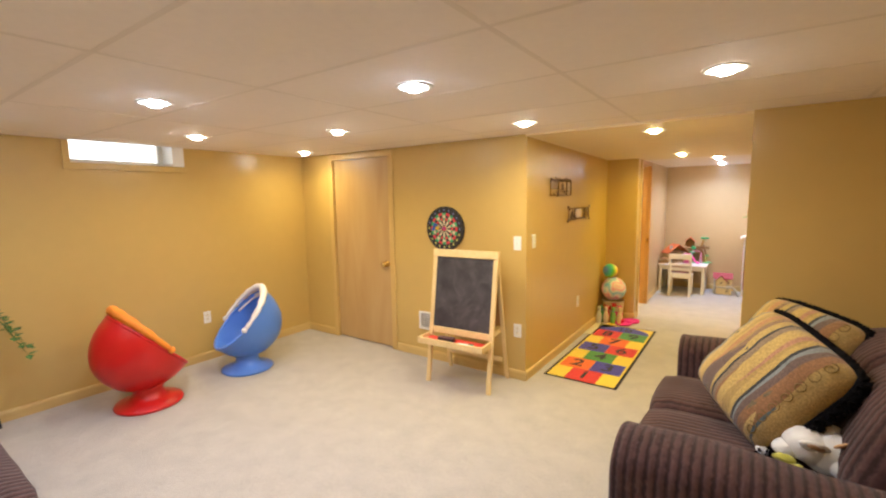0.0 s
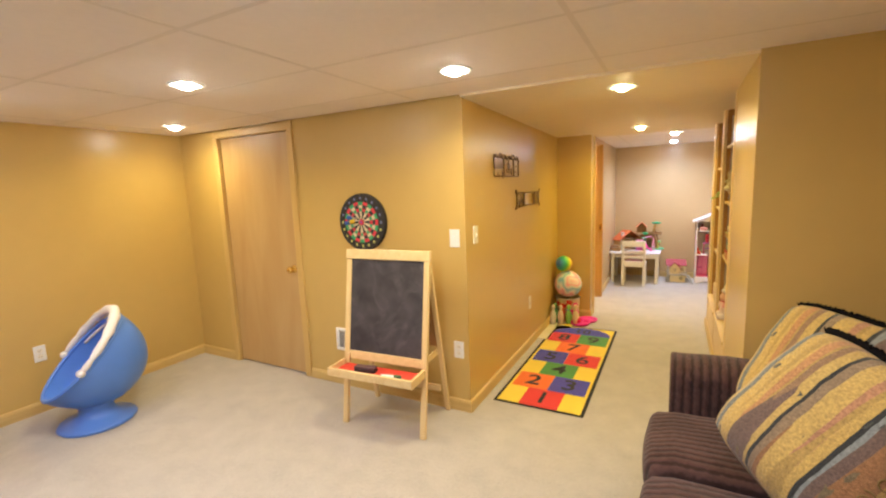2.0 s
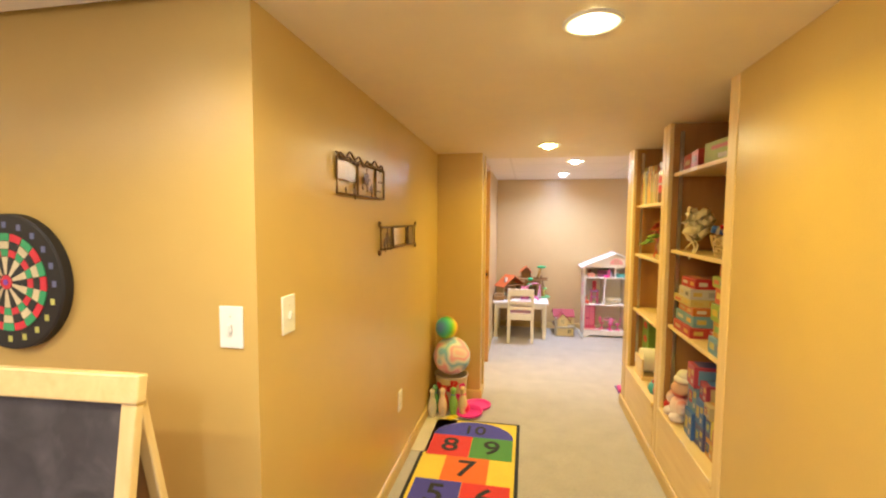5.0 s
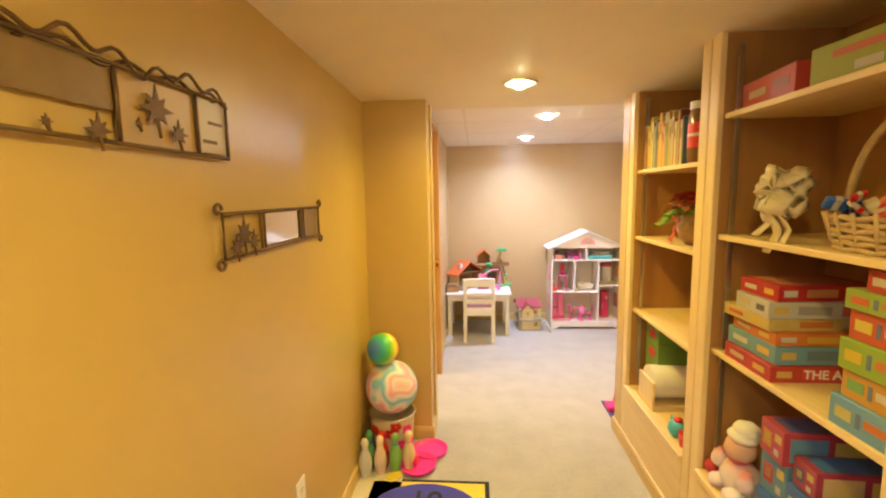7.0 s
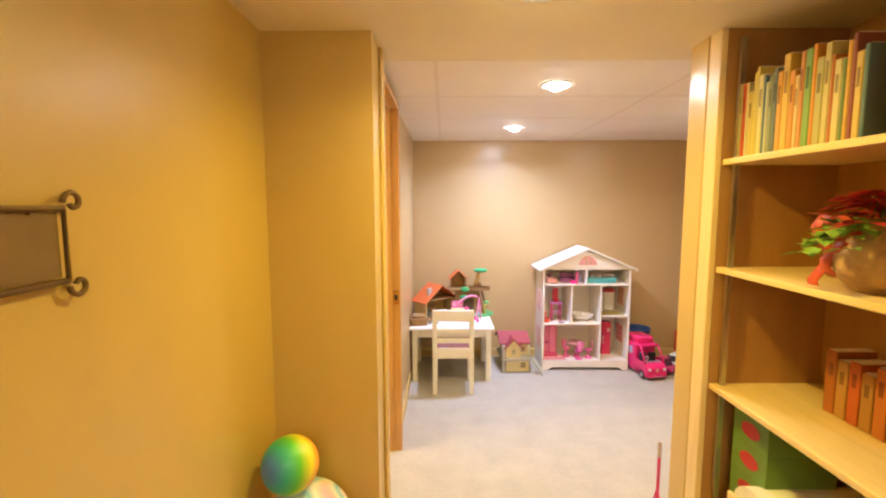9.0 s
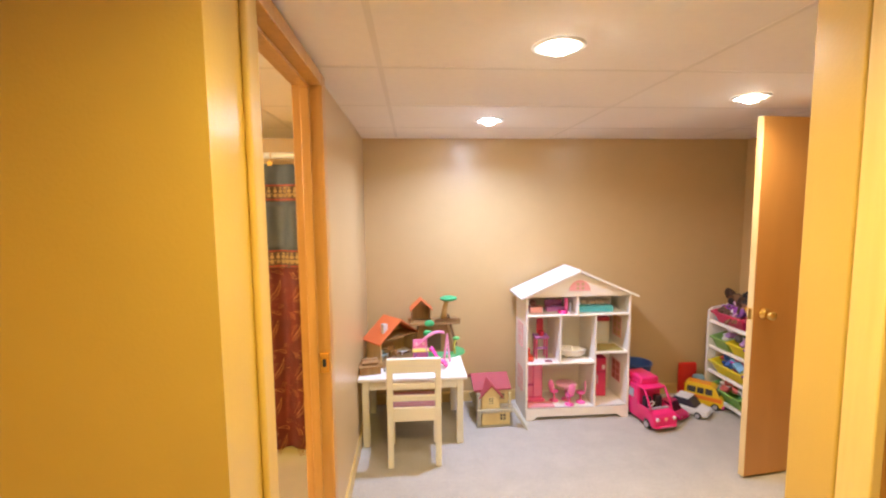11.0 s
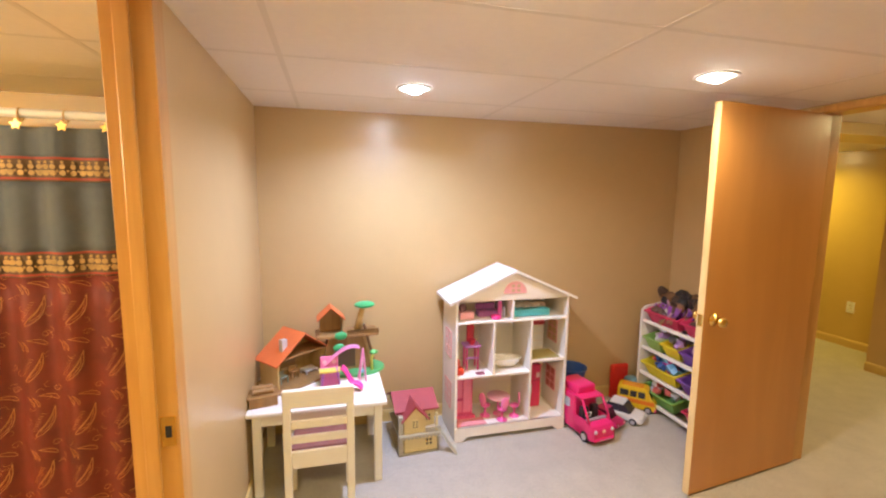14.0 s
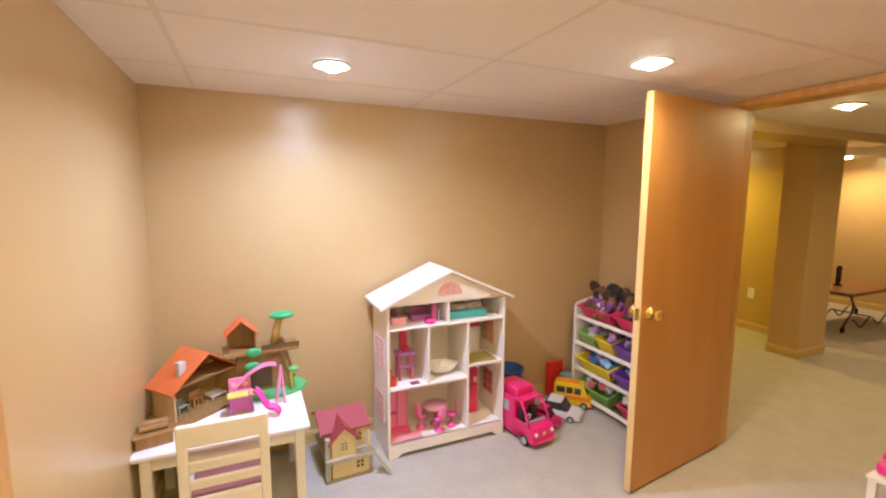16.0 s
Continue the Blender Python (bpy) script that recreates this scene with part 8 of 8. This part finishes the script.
def stitch(pts, r):
    tube(bm, [(x, curtain_y(x, z) - 0.0035, z) for x, z in pts], r, 4)


def drop(x, z, ang, ln, wide, r):
    """One outlined paisley drop, its point at (x, z)."""
    out = []
    for i in range(17):
        t_ = 2 * math.pi * i / 16
        px = ln * (0.5 - 0.5 * math.cos(t_))
        pz = wide * math.sin(t_) * (px / ln) ** 0.6 + 0.12 * ln * math.sin(math.pi * px / ln)
        out.append((x + px * math.cos(ang) - pz * math.sin(ang), z + px * math.sin(ang) + pz * math.cos(ang)))
    stitch(out, r)


rnd = random.Random(9)
for row in range(5):
    for col in range(11):
        x, z = CX0 + 0.10 + 0.146 * col - (0.02 if row % 2 else 0), 1.13 - 0.235 * row
        if x > CX1 - 0.03:
            continue
        drop(x + 0.03, z - 0.02, radians(-118), 0.135, 0.015, 0.0019)
        drop(x + 0.022, z - 0.045, radians(-118), 0.085, 0.008, 0.0013)
        for k in range(8):
            f = 0.25 + 0.085 * k
            bx, bz = x + 0.022 - 0.135 * f * 0.47, z - 0.02 - 0.135 * f * 0.88
            stitch([(bx - 0.004, bz + 0.004), (bx - 0.018, bz + 0.006)], 0.0012)
        drop(x - 0.012, z + 0.035, radians(-22), 0.062, 0.010, 0.0017)
        for dx, a_ in ((-0.055, -58), (-0.035, -62)):
            drop(x + dx, z + 0.03, radians(a_), 0.048, 0.005, 0.0013)
        stitch([(x + 0.045 + 0.016 * math.cos(0.55 * i) * (1 - i / 16), z + 0.055 + 0.016 * math.sin(0.55 * i) * (1 - i / 16)) for i in range(13)], 0.0011)
        for k in range(5):
            qx, qz = x + rnd.uniform(-0.065, 0.065), z + rnd.uniform(-0.17, 0.06)
            q = rnd.uniform(0, 6)
            stitch([(qx + 0.012 * math.cos(q + 0.6 * i), qz + 0.012 * math.sin(q + 0.6 * i)) for i in range(6)], 0.0008)
tagged(part("paisley_stitching", bm, M_THREAD, cu, "gold thread paisley stitching"), kind="stuff")
for k in range(11):
    x = -2.643 + 0.147 * k
    hk = thing("curtain_hook", pose(x, RODY, RODZ), "gold leaf-shaped shower curtain hook", "curtain hook", "curtain hooks")
    part("ring", tubed([(0, 0.020 * math.cos(2 * math.pi * i / 14), -0.006 + 0.024 * math.sin(2 * math.pi * i / 14)) for i in range(14)], 0.0025, 5, True), M_BRASS, hk, smooth=True)
    bm = bmesh.new()
    poly = []
    for q in range(10):
        a_ = math.pi / 2 + math.pi * q / 5
        r = 0.023 if q % 2 == 0 else 0.011
        poly.append((r * math.cos(a_), r * math.sin(a_)))
    prism(bm, poly, 0, 0.005, pose(0, -0.032, -0.047, 90))
    part("leaf", bm, M_BRASS, hk)

# made-up fixture, out of view, that carries the washroom's added lamps
vl = thing("washroom_fill_fixture", pose(-3.1, 6.85, 1.78), "unseen brass bar with three lit frosted globes, added to brighten the washroom", "wall light")
part("bar", boxed(0.0, -0.42, -0.03, 0.02, 0.42, 0.03, 0.006), M_BRASS, vl)
for x, y, z in WASHROOM_FILL:
    part("globe", balled(0.05, pose(0.07, y - 6.85, 0), 20, 14), M_GLOBE, vl, "frosted glass globe", smooth=True).visible_shadow = False

# ---- far room ----
ft = thing("coffee_table", pose(5.40, 9.08, 0), "dark wood coffee table with scrolled wrought iron legs", "table")
M_IRON = mat("wrought_iron", (0.03, 0.024, 0.02), 0.5, 0.2, 30, 5, 0.2, metal=0.6)
part("tabletop", boxed(0, -0.05, 0.435, 1.1, 0.42, 0.462, 0.006), wood("dark_tabletop", (0.30, 0.10, 0.035), (0.22, 0.065, 0.02), 0.3, stretch=(1.2, 14, 14)), ft)
part("iron_rim", boxed(0.02, -0.03, 0.42, 1.08, 0.40, 0.435), M_IRON, ft)
for x, sx in ((0.06, 1), (1.04, -1)):
    for y, sy in ((0.0, 1), (0.37, -1)):
        pts = []
        for i in range(25):
            f = i / 24
            pts.append((x + sx * 0.11 * math.sin(f * 5.2) * (0.4 + 0.6 * f) + sx * 0.02, y, 0.425 - 0.405 * f))
        for i in range(1, 10):
            a_ = i * 0.6
            pts.append((pts[24][0] - sx * 0.05 * math.sin(a_) * (1 - i / 14), y, 0.02 + 0.05 * (1 - math.cos(a_)) * (1 - i / 14)))
        part("leg", tubed(pts, 0.010, 6), M_IRON, ft, smooth=True)
for y in (0.0, 0.37):
    part("stretcher", tubed([(0.16 + 0.78 * i / 20, y, 0.09 + 0.05 * math.cos(i / 20 * math.pi * 4)) for i in range(21)], 0.008, 6), M_IRON, ft, smooth=True)
part("cross_bar", tubed([(0.55, 0.0, 0.14), (0.55, 0.37, 0.14)], 0.008, 6), M_IRON, ft)
bm = bmesh.new()
lathe(bm, [(0, 0), (0.04, 0), (0.042, 0.012), (0.012, 0.02), (0.012, 0.03), (0, 0.03)], 16)
for k, z in enumerate((0.065, 0.13, 0.19)):
    tube(bm, [(0.036 * math.cos(2 * math.pi * i / 14), 0, z + 0.034 * math.sin(2 * math.pi * i / 14)) for i in range(14)], 0.013, 6, True)
lone("figurine", bm, M_IRON, "dark metal knot ornament standing on the coffee table", "ornament", pose(5.86, 9.38, 0.462), smooth=True)
wall_plate(pose(4.62, 9.62, 0.42, 90, 0, -90), "outlet")
